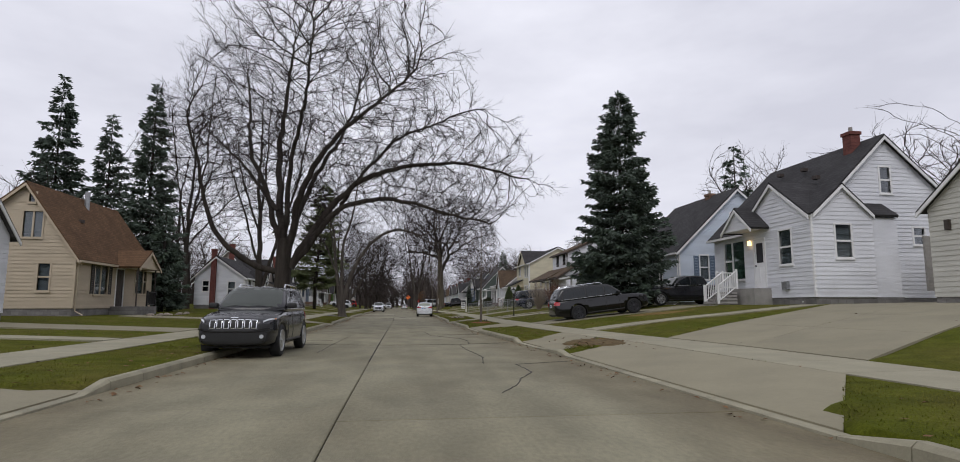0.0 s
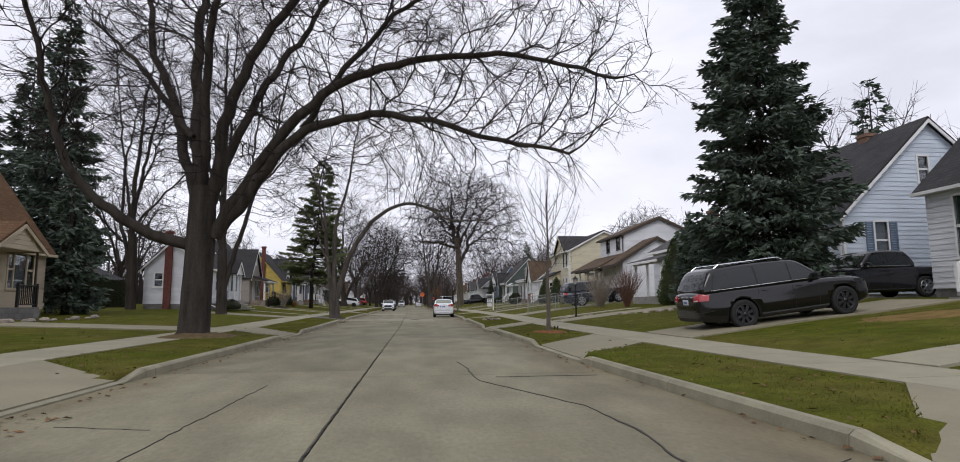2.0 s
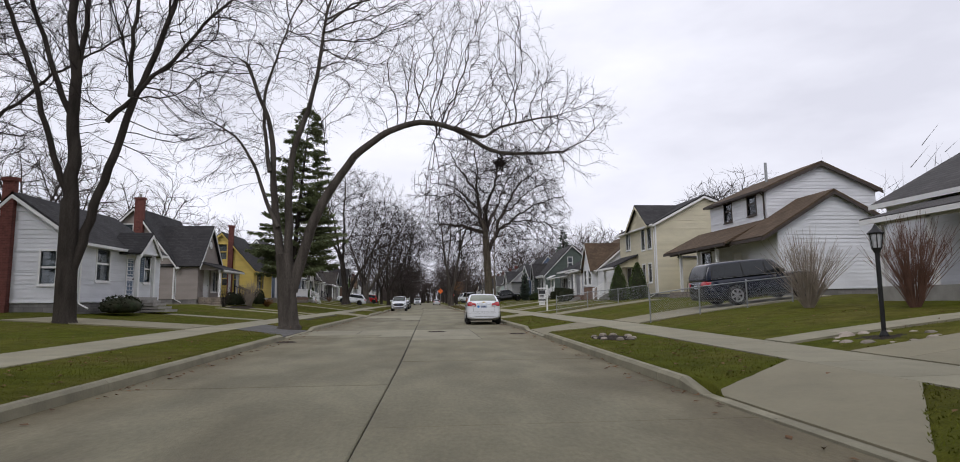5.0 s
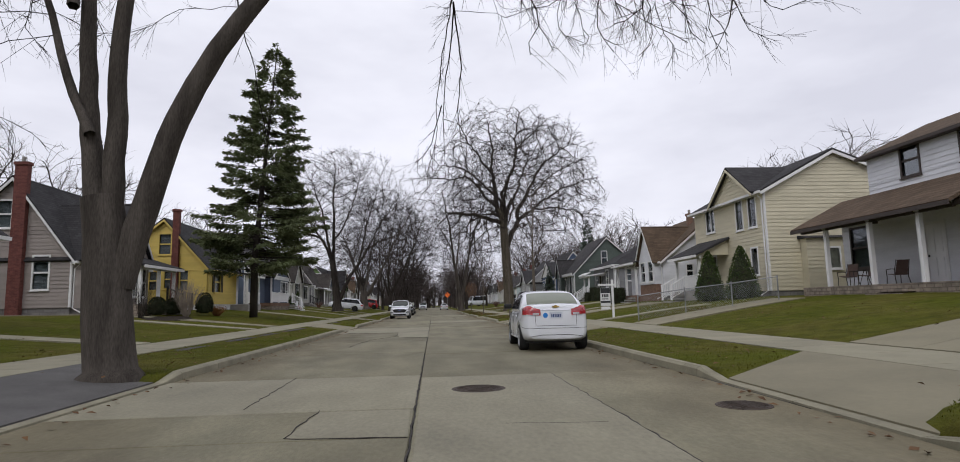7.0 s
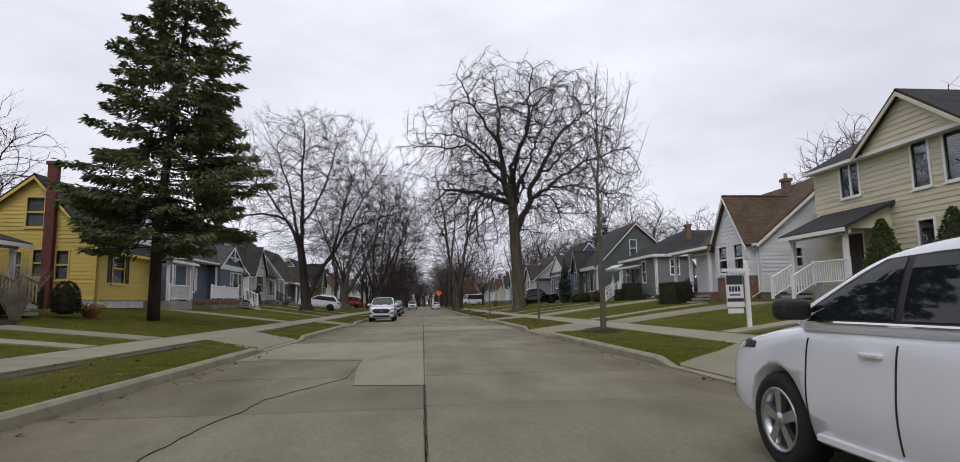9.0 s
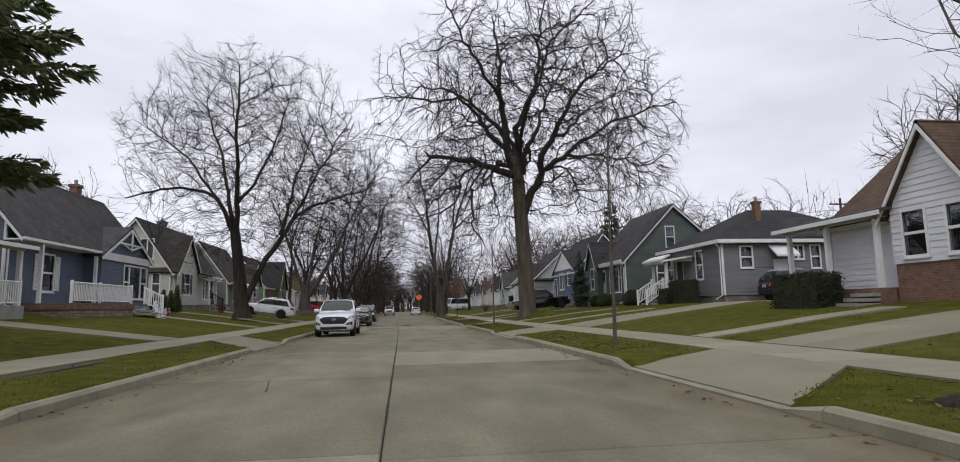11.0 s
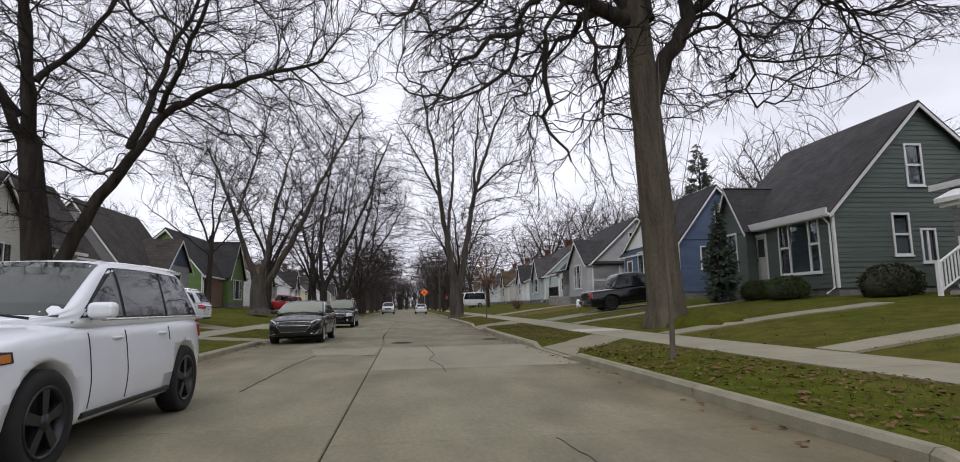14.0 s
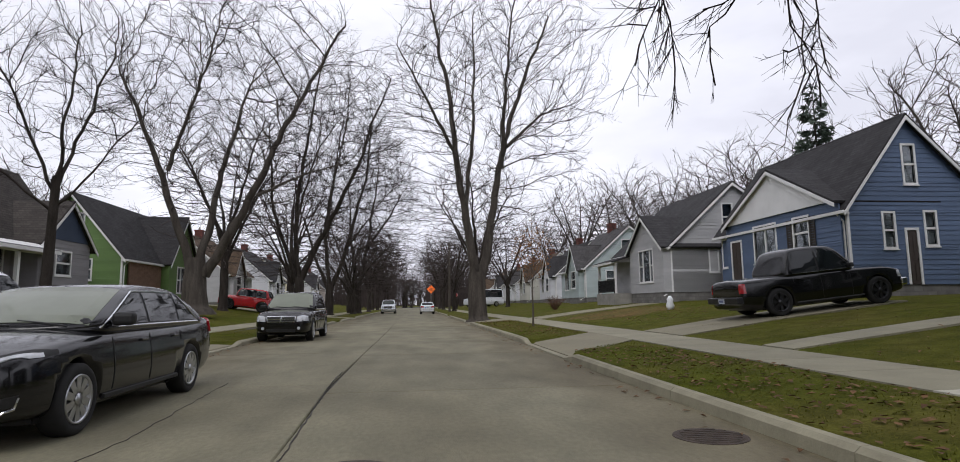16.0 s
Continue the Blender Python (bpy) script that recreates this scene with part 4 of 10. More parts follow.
block(h, 1, 19.82, 26.0, 88.9, 91.0, 1.25, 4.6, 4.75, wall=WHITE, roof=ROOF_BROWN, found=BLOCK, trim=DARK_TRIM, corner=False, gutter=False, walls="F", front=[(89.2, 90.4, 2.5, 4.3, "sash+dark", BLIND)])
porch(h, 1, 19.8, 17.3, 82.2, 90.6, 1.6, 0.9, 4.3, 5.75, ROOF_BROWN, (88.9, 86.2, 83.7), mat_floor=STONE, wall=WHITE, trim=DARK_TRIM)
part("fascia", Geo().box(17.46, 17.52, 78.75, 82.2, 4.16, 4.34), DARK_TRIM, h)
part("downpipe", Geo().tube([(19.70, 82.12, 7.4), (19.70, 82.12, 5.9)], 0.05, 6), DARK_TRIM, h)
steps(h, 1, 17.3, 84.0, 85.8, 1.05, 1.6, STONE)
part("roof_pipe", Geo().tube([(22.0, 85.5, 8.4), (22.0, 85.5, 9.9)], 0.09, 8), GALV, h)

h = house("cream two-storey house with a front gable and small porch", 17.9, 98, 1.2)
block(h, 1, 17.9, 27.5, 94.35, 103.0, 1.2, 7.15, 9.3, rp=0.42, wall=CREAM, roof=ROOF_DARK, found=BLOCK,
      front=[(100.15, 101.2, 5.5, 7.0, "slider"), (96.65, 97.35, 5.2, 6.95, "plain"), (95.2, 95.95, 5.2, 7.0, "plain"), (96.7, 97.35, 2.4, 3.95, "plain"), (95.35, 95.95, 2.5, 3.95, "plain"), (100.2, 101.1, 1.75, 3.85, "door", DARK_TRIM)],
      south=[(26.0, 26.6, 5.4, 6.6, "sash", BLIND)])
block(h, 1, 17.55, 22.5, 94.85, 99.4, 6.9, 7.2, 8.9, ridge="x", wall=CREAM, roof=ROOF_DARK, walls="F", corner=False, trim=CREAM)
porch(h, 1, 17.9, 15.9, 98.6, 102.4, 1.7, 1.1, 3.85, 4.95, ROOF_DARK, (98.9, 102.2), wall=CREAM)
steps(h, 1, 15.9, 100.9, 102.2, 1.1, 1.7)
railing(h, [(16.0, 98.7, 1.7), (16.0, 100.8, 1.7), (15.0, 100.8, 1.15)])
railing(h, [(16.0, 102.3, 1.7), (15.0, 102.3, 1.15)])
bump = part("bump_out", Geo().box(19.75, 23.45, 93.76, 94.3, 1.0, 4.3), CREAM, h)
boards(bump, CREAM, "y", 93.72, -1, lambda z: (19.7, 23.5), 1.45, 4.3, [(20.9, 21.5, 2.7, 3.75)])
part("bump_roof", Geo().prism([(19.6, 93.5, 4.3), (19.6, 94.34, 4.3), (19.6, 94.34, 4.5)], (4.0, 0, 0)), ROOF_DARK, h)
window(h, "y", 93.72, -1, 20.9, 21.5, 2.7, 3.75, "plain", TRIM, BLIND)

h = house("white house with brown roof, brick bay and a pillared porch", 16.4, 109, 1.2)
block(h, 1, 16.4, 26.5, 105.4, 112.4, 1.15, 4.2, 7.5, rp=0.40, wall=WHITE, roof=ROOF_BROWN, found=BLOCK, corner=False, south=[(18.15, 18.6, 2.8, 3.7, "sash"), (19.6, 20.1, 5.55, 6.35, "slider")])
block(h, 1, 15.9, 21.0, 105.7, 109.0, 1.15, 4.3, 6.7, ridge="x", wall=WHITE, roof=ROOF_BROWN, walls="SF", found=BRICK_BROWN, found_h=1.2, corner=False, front=[(106.1, 106.9, 2.6, 4.0, "sash"), (107.7, 108.5, 2.6, 4.0, "sash")])
porch(h, 1, 17.9, 15.6, 109.1, 114.4, 1.6, 1.0, 4.15, 4.75, ROOF_GREY, (109.5, 111.9, 114.1), wall=IVORY, mat_floor=BRICK_BROWN)
steps(h, 1, 15.6, 109.4, 110.4, 1.1, 1.6)
part("porch_wall", Geo().box(17.7, 18.0, 109.05, 114.4, 1.2, 4.4), IVORY, h)
door(h, "x", 17.7, -1, 110.2, 111.1, 1.62, 3.7, DARK_TRIM)
window(h, "x", 17.7, -1, 112.2, 113.4, 2.3, 3.7, "slider", TRIM, BLIND)
chimney(h, 19.6, 19.95, 107.8, 108.2, 6.5, 7.9, BRICK_BROWN)

h = house("grey bungalow with white awnings, hedges and white stair rails", 18.9, 129, 1.3)
block(h, 1, 18.9, 30.5, 124.9, 133.0, 1.3, 4.95, 5.1, rp=0.5, wall=GREY, roof=ROOF_DARK, found=BLOCK, front=[(127.3, 128.1, 2.8, 4.55, "sash", BLIND), (130.0, 130.9, 1.95, 4.1, "door", DARK_TRIM), (131.5, 132.3, 2.9, 4.3, "sash", BLIND)],
      south=[(20.1, 20.8, 3.35, 4.55, "sash", BLIND), (23.6, 24.2, 3.85, 4.6, "slider", BLIND), (24.75, 25.3, 3.3, 4.6, "sash", BLIND), (22.3, 23.0, 1.6, 3.7, "door", VINYL_RAIL)])
c0, c1 = (18.5, 124.5, 5.0), (30.9, 133.4, 5.0)
g = Geo().add([(c0[0], c0[1], 5.0), (c1[0], c0[1], 5.0), (c1[0], c1[1], 5.0), (c0[0], c1[1], 5.0), (23.2, 128.9, 7.5), (26.2, 128.9, 7.5)], [(0, 1, 5, 4), (1, 2, 5), (2, 3, 4, 5), (3, 0, 4), (3, 2, 1, 0)])
part("roof", g, ROOF_DARK, h, "dark hipped shingle roof")
part("fascia", Geo().box(18.44, 18.52, 124.5, 133.4, 4.78, 5.0), TRIM, h)
part("fascia", Geo().box(18.5, 30.9, 124.44, 124.52, 4.78, 5.0), TRIM, h)
chimney(h, 22.7, 23.1, 127.1, 127.5, 6.2, 7.9, BRICK_BROWN)


def awning(parent, s, axis, plane, u0, u1, z0, z1, depth):
    n = int((u1 - u0) / 0.16)
    flat = [(0.02, z1 - 0.06), (depth - 0.05, z0 + 0.09), (depth - 0.05, z0 + 0.05), (0.02, z1 - 0.10)]
    flat = [(u0, plane - d, zz) if axis == "y" else (plane - s * d, u0, zz) for d, zz in flat]
    base = part("awning", Geo().prism(flat, (u1 - u0, 0, 0) if axis == "y" else (0, u1 - u0, 0)), TRIM, parent, "white ribbed metal awning")
    for i in range(n):
        g = Geo()
        a, b = lerp(u0, u1, i / n), lerp(u0, u1, (i + 0.94) / n)
        for p, q, zz in (((0.02, depth, 0.0)),):
            pts = [(0.02, z1), (depth, z0 + 0.14), (depth, z0), (depth - 0.03, z0), (depth - 0.03, z0 + 0.1), (0.02, z1 - 0.05)]
            v = [((plane - d if axis == "y" else plane - s * d), zz) for d, zz in pts]
            poly = [(a, pl, zz) if axis == "y" else (pl, a, zz) for pl, zz in v]
            g.prism(poly, (b - a, 0, 0) if axis == "y" else (0, b - a, 0))
        part("rib", g, TRIM, base)


porch(h, 1, 18.9, 16.9, 128.6, 131.0, 1.9, 1.1, 4.0, 4.4, TRIM, (128.8, 130.8), wall=TRIM)
awning(h, 1, "x", 17.2, 128.3, 131.3, 4.0, 4.45, 0.7)
awning(h, 1, "y", 124.9, 21.9, 23.4, 3.9, 4.7, 0.9)
steps(h, 1, 16.9, 129.3, 130.6, 1.1, 1.9)
railing(h, [(17.0, 128.7, 1.9), (17.0, 129.2, 1.9), (15.8, 129.2, 1.15)])
railing(h, [(17.0, 131.0, 1.9), (17.0, 130.7, 1.9), (15.8, 130.7, 1.15)])

h = house("dark green-grey house with white trim and large front window", 17.4, 141, 1.3)
block(h, 1, 17.4, 26.6, 136.9, 145.4, 1.2, 4.9, 9.3, rp=0.46, wall=GREEN_GREY, roof=ROOF_GREY, found=BLOCK, front=[(137.8, 140.4, 2.3, 4.6, "picture", BLIND), (141.5, 142.3, 2.1, 4.2, "door+glazed", IVORY)],
      south=[(21.0, 21.65, 5.8, 7.45, "sash", BLIND), (20.1, 20.75, 2.9, 4.5, "sash", BLIND), (21.35, 21.9, 2.6, 3.85, "slider", BLIND)])
block(h, 1, 16.9, 22, 142.3, 144.9, 1.2, 4.9, 6.9, ridge="x", wall=GREEN_GREY, roof=ROOF_GREY, walls="SF", found=BLOCK, corner=False, front=[(143.2, 144.0, 2.7, 4.45, "sash", BLIND)])
part("fascia", Geo().box(16.95, 17.05, 136.7, 142.4, 4.5, 4.8), TRIM, h)
steps(h, 1, 17.3, 141.2, 142.5, 1.2, 2.1)

h = house("blue house with a white front gable and dark roof", 18.2, 156, 1.4)
block(h, 1, 18.2, 24.8, 152.5, 162.6, 1.4, 5.2, 8.9, rp=0.43, wall=ROYAL, roof=ROOF_DARK, found=BLOCK, south=[(19.8, 20.25, 3.3, 4.7, "sash", BLIND), (20.8, 21.25, 1.75, 4.0, "door", DARK_TRIM), (20.95, 21.45, 6.0, 7.6, "sash", BLIND), (21.7, 22.15, 3.4, 4.75, "sash", BLIND)])
block(h, 1, 17.9, 22.5, 152.5, 161.4, 1.4, 5.2, 7.5, ridge="x", wall=ROYAL, roof=ROOF_DARK, walls="F", found=BLOCK, corner=False, eave_over=0.05, front=[(154.5, 155.5, 3.5, 4.85, "sash+shutters", BLIND), (156.9, 158.7, 3.1, 4.85, "slider", BLIND), (160.0, 160.9, 1.9, 4.3, "door", DARK_TRIM)])
part("gable_panel", Geo().prism([(17.78, 152.6, 5.25), (17.78, 161.3, 5.25), (17.78, 156.95, 7.4)], (0.06, 0, 0)), TRIM, h, "plain white gable panel")
window(h, "x", 18.2, -1, 161.6, 162.4, 3.1, 4.6, "sash", TRIM, BLIND)

h = house("light grey house with a front gable and corner porch", 16.2, 170, 1.4)
block(h, 1, 16.2, 26, 165.0, 175.0, 1.4, 4.8, 8.6, rp=0.42, wall=PEWTER, roof=ROOF_DARK, found=BLOCK, south=[(18.7, 19.2, 3.0, 4.3, "sash", BLIND), (19.7, 20.3, 5.6, 7.2, "sash")])
block(h, 1, 15.7, 21, 165.0, 170.6, 1.4, 4.7, 6.8, ridge="x", wall=PEWTER, roof=ROOF_DARK, walls="SF", found=BLOCK, corner=False, front=[(166.6, 168.8, 2.5, 4.5, "picture", BLIND)])
porch(h, 1, 16.2, 14.6, 171.0, 175.0, 1.8, 1.2, 4.0, 4.6, ROOF_DARK, (171.2, 174.8), wall=PEWTER)
railing(h, [(14.7, 171.2, 1.8), (14.7, 174.8, 1.8)], mat=IRON)

# ---- west side
h = house("slate blue house with white scalloped gable and low wall", -17.5, 38, 0.6)
block(h, -1, -17.0, -26, 33.0, 41.4, 0.5, 4.2, 8.2, rp=0.5, wall=BLUE, roof=ROOF_GREY, found=BLOCK, front=[(36, 38, 2.1, 3.8, "picture", BLIND)])
block(h, -1, -16.4, -21, 36.8, 41.4, 0.5, 4.2, 6.4, ridge="x", wall=WHITE, roof=ROOF_GREY, walls="F", found=BLOCK, corner=False, front=[(38.4, 40.2, 2.0, 3.8, "picture", BLIND)])

h = house("tan clapboard house with steep rust-brown roof and small porch", -18.2, 55, 0.6)
block(h, -1, -18.2, -25.6, 50.4, 61.0, 0.5, 4.15, 8.1, rp=0.38, wall=TAN, roof=ROOF_RUST, found=BLOCK, found_h=0.5, trim=TAN, front=[(52.6, 54.2, 1.85, 3.65, "slider+shutters", BLIND), (55.4, 56.4, 1.1, 3.5, "door", DARK_TRIM), (58.2, 60.0, 2.0, 3.7, "picture", BLIND)],
      south=[(-21.1, -20.1, 5.0, 6.45, "slider", BLIND), (-20.1, -19.5, 2.0, 3.5, "sash", BLIND), (-20.9, -20.6, 7.0, 7.5, "plain")])
porch(h, -1, -18.2, -16.6, 54.8, 58.0, 1.1, 0.5, 3.7, 4.75, ROOF_RUST, (55.0, 57.8), gable=True, wall=TAN, mat_post=DARK_TRIM, post=0.07, mat_floor=BLOCK, trim=TAN)
railing(h, [(-16.7, 56.6, 1.1), (-16.7, 57.9, 1.1)], mat=IRON)
vent(h, (-19.7, 53.6, 6.3), 1)
part("vent_pipe", Geo().tube([(-20.6, 56.0, 7.2), (-20.6, 56.0, 8.6)], 0.16, 8), GALV, h)

h = house("white clapboard house with red brick chimney and a portico", -15.6, 81.5, 0.9)
block(h, -1, -15.6, -20.4, 77.4, 85.6, 0.85, 4.15, 6.15, rp=0.585, wall=WHITE, roof=ROOF_DARK, found=BLOCK, found_h=0.4, front=[(78.9, 80.0, 2.3, 3.9, "sash", BLIND), (83.65, 84.3, 2.35, 3.8, "sash+shutters+blue", BLIND)],
      south=[(-17.15, -16.5, 2.1, 3.55, "sash", BLIND), (-19.6, -19.05, 2.6, 3.6, "sash")])
porch(h, -1, -15.6, -14.6, 81.0, 83.15, 1.5, 0.8, 3.85, 4.85, ROOF_DARK, (81.2, 82.95), gable=True, wall=WHITE)
door(h, "x", -15.6, 1, 81.75, 82.5, 1.5, 3.6, SHUTTER_BLUE)
steps(h, -1, -14.6, 81.3, 82.9, 0.85, 1.5)
chimney(h, -18.85, -18.35, 77.12, 77.4, 0.6, 6.95, BRICK, pots=0)

h = house("taupe clapboard house with tall brick chimney and covered porch", -18.5, 98, 1.1)
block(h, -1, -19.3, -26.5, 96.6, 104.6, 1.1, 4.35, 8.5, rp=0.43, wall=TAUPE, roof=ROOF_DARK, found=BLOCK, found_h=0.4, south=[(-21.2, -20.45, 2.5, 4.2, "sash", BLIND), (-23.3, -22.5, 5.8, 7.2, "sash", BLIND)], front=[(102.6, 104, 2.4, 4.0, "sash", BLIND)])
block(h, -1, -17.6, -23.5, 96.75, 101.4, 1.1, 4.35, 7.35, ridge="x", wall=TAUPE, roof=ROOF_DARK, walls="SF", found=BLOCK, corner=False, front=[(98.0, 98.9, 1.6, 3.7, "door", VINYL_RAIL), (99.6, 101.0, 2.1, 3.7, "picture", BLIND)])
porch(h, -1, -17.6, -15.9, 97.0, 101.6, 1.6, 1.0, 3.7, 4.4, ROOF_DARK, (97.2, 99.4, 101.4), wall=TAUPE, mat_floor=STONE)
railing(h, [(-15.9, 100.2, 1.6), (-15.0, 100.2, 1.2)], mat=IRON)
railing(h, [(-15.9, 101.5, 1.6), (-15.0, 101.5, 1.2)], mat=IRON)
steps(h, -1, -15.9, 100.3, 101.4, 1.1, 1.6)
chimney(h, -22.3, -21.65, 96.28, 96.6, 0.9, 9.35, BRICK)
part("round_vent", Geo().tube([(-17.50, 99.1, 5.8), (-17.56, 99.1, 5.8)], 0.28, 16), TRIM, h)

h = house("yellow clapboard house with brick chimney and white foundation", -16.6, 112, 1.2)
block(h, -1, -16.8, -24.2, 108.6, 115.2, 1.2, 4.5, 7.95, rp=0.41, wall=YELLOW, roof=ROOF_DARK, found=FOUND_WHITE, found_h=0.45, trim=YELLOW, front=[(110.2, 111.4, 2.55, 4.1, "sash+shutters", BLIND)],
      south=[(-20.2, -19.4, 5.35, 6.8, "sash", BLIND), (-20.8, -20.3, 2.75, 4.05, "sash", BLIND), (-19.75, -19.25, 2.85, 4.15, "sash", BLIND), (-18.65, -18.1, 2.7, 4.1, "sash", BLIND)])
block(h, -1, -17.2, -23.0, 112.5, 117.0, 1.2, 4.5, 7.4, ridge="x", wall=WHITE, roof=ROOF_DARK, walls="F", found=FOUND_WHITE, corner=False)
chimney(h, -19.2, -18.75, 108.28, 108.6, 1.0, 8.7, BRICK, pots=0)
porch(h, -1, -17.2, -15.4, 114.0, 117.6, 1.6, 1.0, 4.0, 4.4, ROOF_DARK, (114.2, 117.4), wall=WHITE)
railing(h, [(-15.5, 114.2, 1.6), (-15.5, 117.4, 1.6)])

h = house("slate blue house with white porch railings and gable truss", -16.5, 126, 1.4)
block(h, -1, -17.4, -22.0, 119.4, 132.0, 1.35, 5.65, 8.35, rp=0.48, eave_over=0.85, wall=BLUE, roof=ROOF_GREY, found=FOUND_WHITE, front=[(122.0, 123.1, 2.4, 4.1, "sash+shutters+white", BLIND), (126.2, 127.1, 1.8, 3.9, "door", DARK_TRIM)], south=[(-19.4, -18.6, 2.6, 4.0, "sash", BLIND), (-22, -21.3, 2.6, 4.0, "sash", BLIND)])
block(h, -1, -16.5, -21.5, 125.9, 132.0, 1.35, 4.55, 6.3, ridge="x", wall=BLUE, roof=ROOF_GREY, walls="SF", over=0.2, found=FOUND_WHITE, corner=False, front=[(128.6, 131.6, 2.15, 4.0, "picture", BLIND)])
part("frieze", Geo().box(-16.43, -16.38, 125.9, 132.0, 4.2, 4.55), TRIM, h)
g = Geo()
for a, b in (((128.95, 4.9), (128.95, 6.1)), ((127.6, 5.3), (128.95, 4.95)), ((130.3, 5.3), (128.95, 4.95)), ((127.4, 5.25), (130.5, 5.25))):
    g.tube([(-16.28, a[0], a[1]), (-16.28, b[0], b[1])], 0.06, 4)
part("gable_truss", g, TRIM, h)
part("porch_floor", Geo().box(-17.4, -15.2, 120.6, 127.0, 0.8, 1.45), STONE, h)
part("porch_deck", Geo().box(-17.4, -15.15, 120.55, 127.05, 1.45, 1.75), BRICK_BROWN, h)
part("porch_ceiling", Geo().box(-17.38, -16.6, 119.4, 125.9, 4.5, 4.58), TRIM, h)
for yy in (120.8, 125.7):
    part("porch_post", Geo().box(-16.75, -16.6, yy - 0.07, yy + 0.07, 1.75, 4.5), TRIM, h)
railing(h, [(-15.3, 120.8, 1.75), (-15.3, 123.4, 1.75), (-15.3, 126.9, 1.75)])
railing(h, [(-15.2, 128.4, 1.75), (-14.2, 128.4, 1.25)])
steps(h, -1, -15.2, 127.2, 128.4, 1.25, 1.75)
chimney(h, -19.85, -19.4, 128.7, 129.2, 7.9, 9.0, BRICK_BROWN)

h = house("ivory clapboard house with dark roof, gable and bay window", -18.5, 146, 1.5)
block(h, -1, -18.6, -25.0, 141.4, 153.2, 1.5, 4.8, 8.8, rp=0.42, wall=IVORY, roof=ROOF_UMBER, found=BLOCK, found_h=0.3, front=[(149.2, 152.0, 2.5, 4.4, "picture", BLIND), (146.6, 147.6, 1.95, 4.2, "door", DARK_TRIM)],
      south=[(-20.9, -20.0, 5.6, 7.1, "slider", BLIND), (-19.9, -19.4, 2.8, 4.3, "sash", BLIND)])
block(h, -1, -18.1, -22.6, 141.4, 146.2, 1.5, 4.8, 7.6, ridge="x", wall=IVORY, roof=ROOF_UMBER, walls="F", found=BLOCK, corner=False, front=[(142.9, 144.2, 2.75, 4.4, "sash+shutters", BLIND)])
porch(h, -1, -18.6, -17.0, 146.2, 148.6, 1.9, 1.3, 4.3, 4.9, ROOF_UMBER, (146.4, 148.4), wall=IVORY)
steps(h, -1, -17.0, 146.6, 148.2, 1.4, 1.9)
railing(h, [(-16.9, 146.5, 1.9), (-16.0, 146.5, 1.4)], mat=IRON)
chimney(h, -21.8, -21.2, 146.5, 147.2, 8.0, 9.4, BLOCK)

h = house("grey clapboard house with navy gable and an awning porch", -17.6, 158, 1.3)
block(h, -1, -18.2, -25.0, 155.4, 164.4, 1.2, 4.6, 8.5, rp=0.42, wall=ASH, roof=ROOF_UMBER, found=BLOCK, found_h=0.4, south=[(-21.6, -20.5, 5.4, 7.0, "slider", BLIND), (-20.2, -19.4, 2.5, 4.2, "sash", BLIND)], front=[(157.4, 159.4, 2.4, 4.0, "picture", BLIND)])
block(h, -1, -17.0, -22, 160.0, 164.4, 1.2, 4.5, 6.6, ridge="x", wall=ASH, roof=ROOF_UMBER, walls="SF", found=BLOCK, corner=False, front=[(161.4, 162.6, 2.9, 4.0, "sash", BLIND)])
part("gable_panel", Geo().prism([(-16.94, 160.1, 4.6), (-16.94, 164.3, 4.6), (-16.94, 162.2, 6.5)], (-0.04, 0, 0)), NAVY, h, "navy gable boarding")
porch(h, -1, -18.2, -16.6, 156.0, 160.4, 1.7, 1.1, 3.9, 4.4, ASH, (156.2, 158.2, 160.2), wall=ASH)
awning(h, -1, "x", -16.9, 155.8, 160.6, 3.8, 4.2, 0.5)

h = house("leaf green house with steep dark roof and brick porch", -17.6, 174, 1.5)
block(h, -1, -17.6, -25, 169.4, 180.0, 1.5, 4.6, 8.4, rp=0.42, wall=GREEN, roof=ROOF_DARK, found=BLOCK, south=[(-21.0, -20.0, 5.5, 7.1, "sash", BLIND), (-20.0, -19.4, 3.0, 4.2, "sash", BLIND)], front=[(171.5, 172.4, 2.6, 4.1, "sash", BLIND), (173.6, 174.6, 1.9, 4.0, "door", DARK_TRIM)])
block(h, -1, -16.9, -22.5, 174.8, 180.0, 1.5, 4.6, 8.0, ridge="x", wall=GREEN, roof=ROOF_DARK, walls="SF", found=BLOCK, corner=False, front=[(176.3, 179.2, 2.3, 4.1, "picture", BLIND)])
part("brick_front", Geo().box(-17.5, -17.4, 170.0, 174.8, 1.5, 4.3), BRICK_BROWN, h)

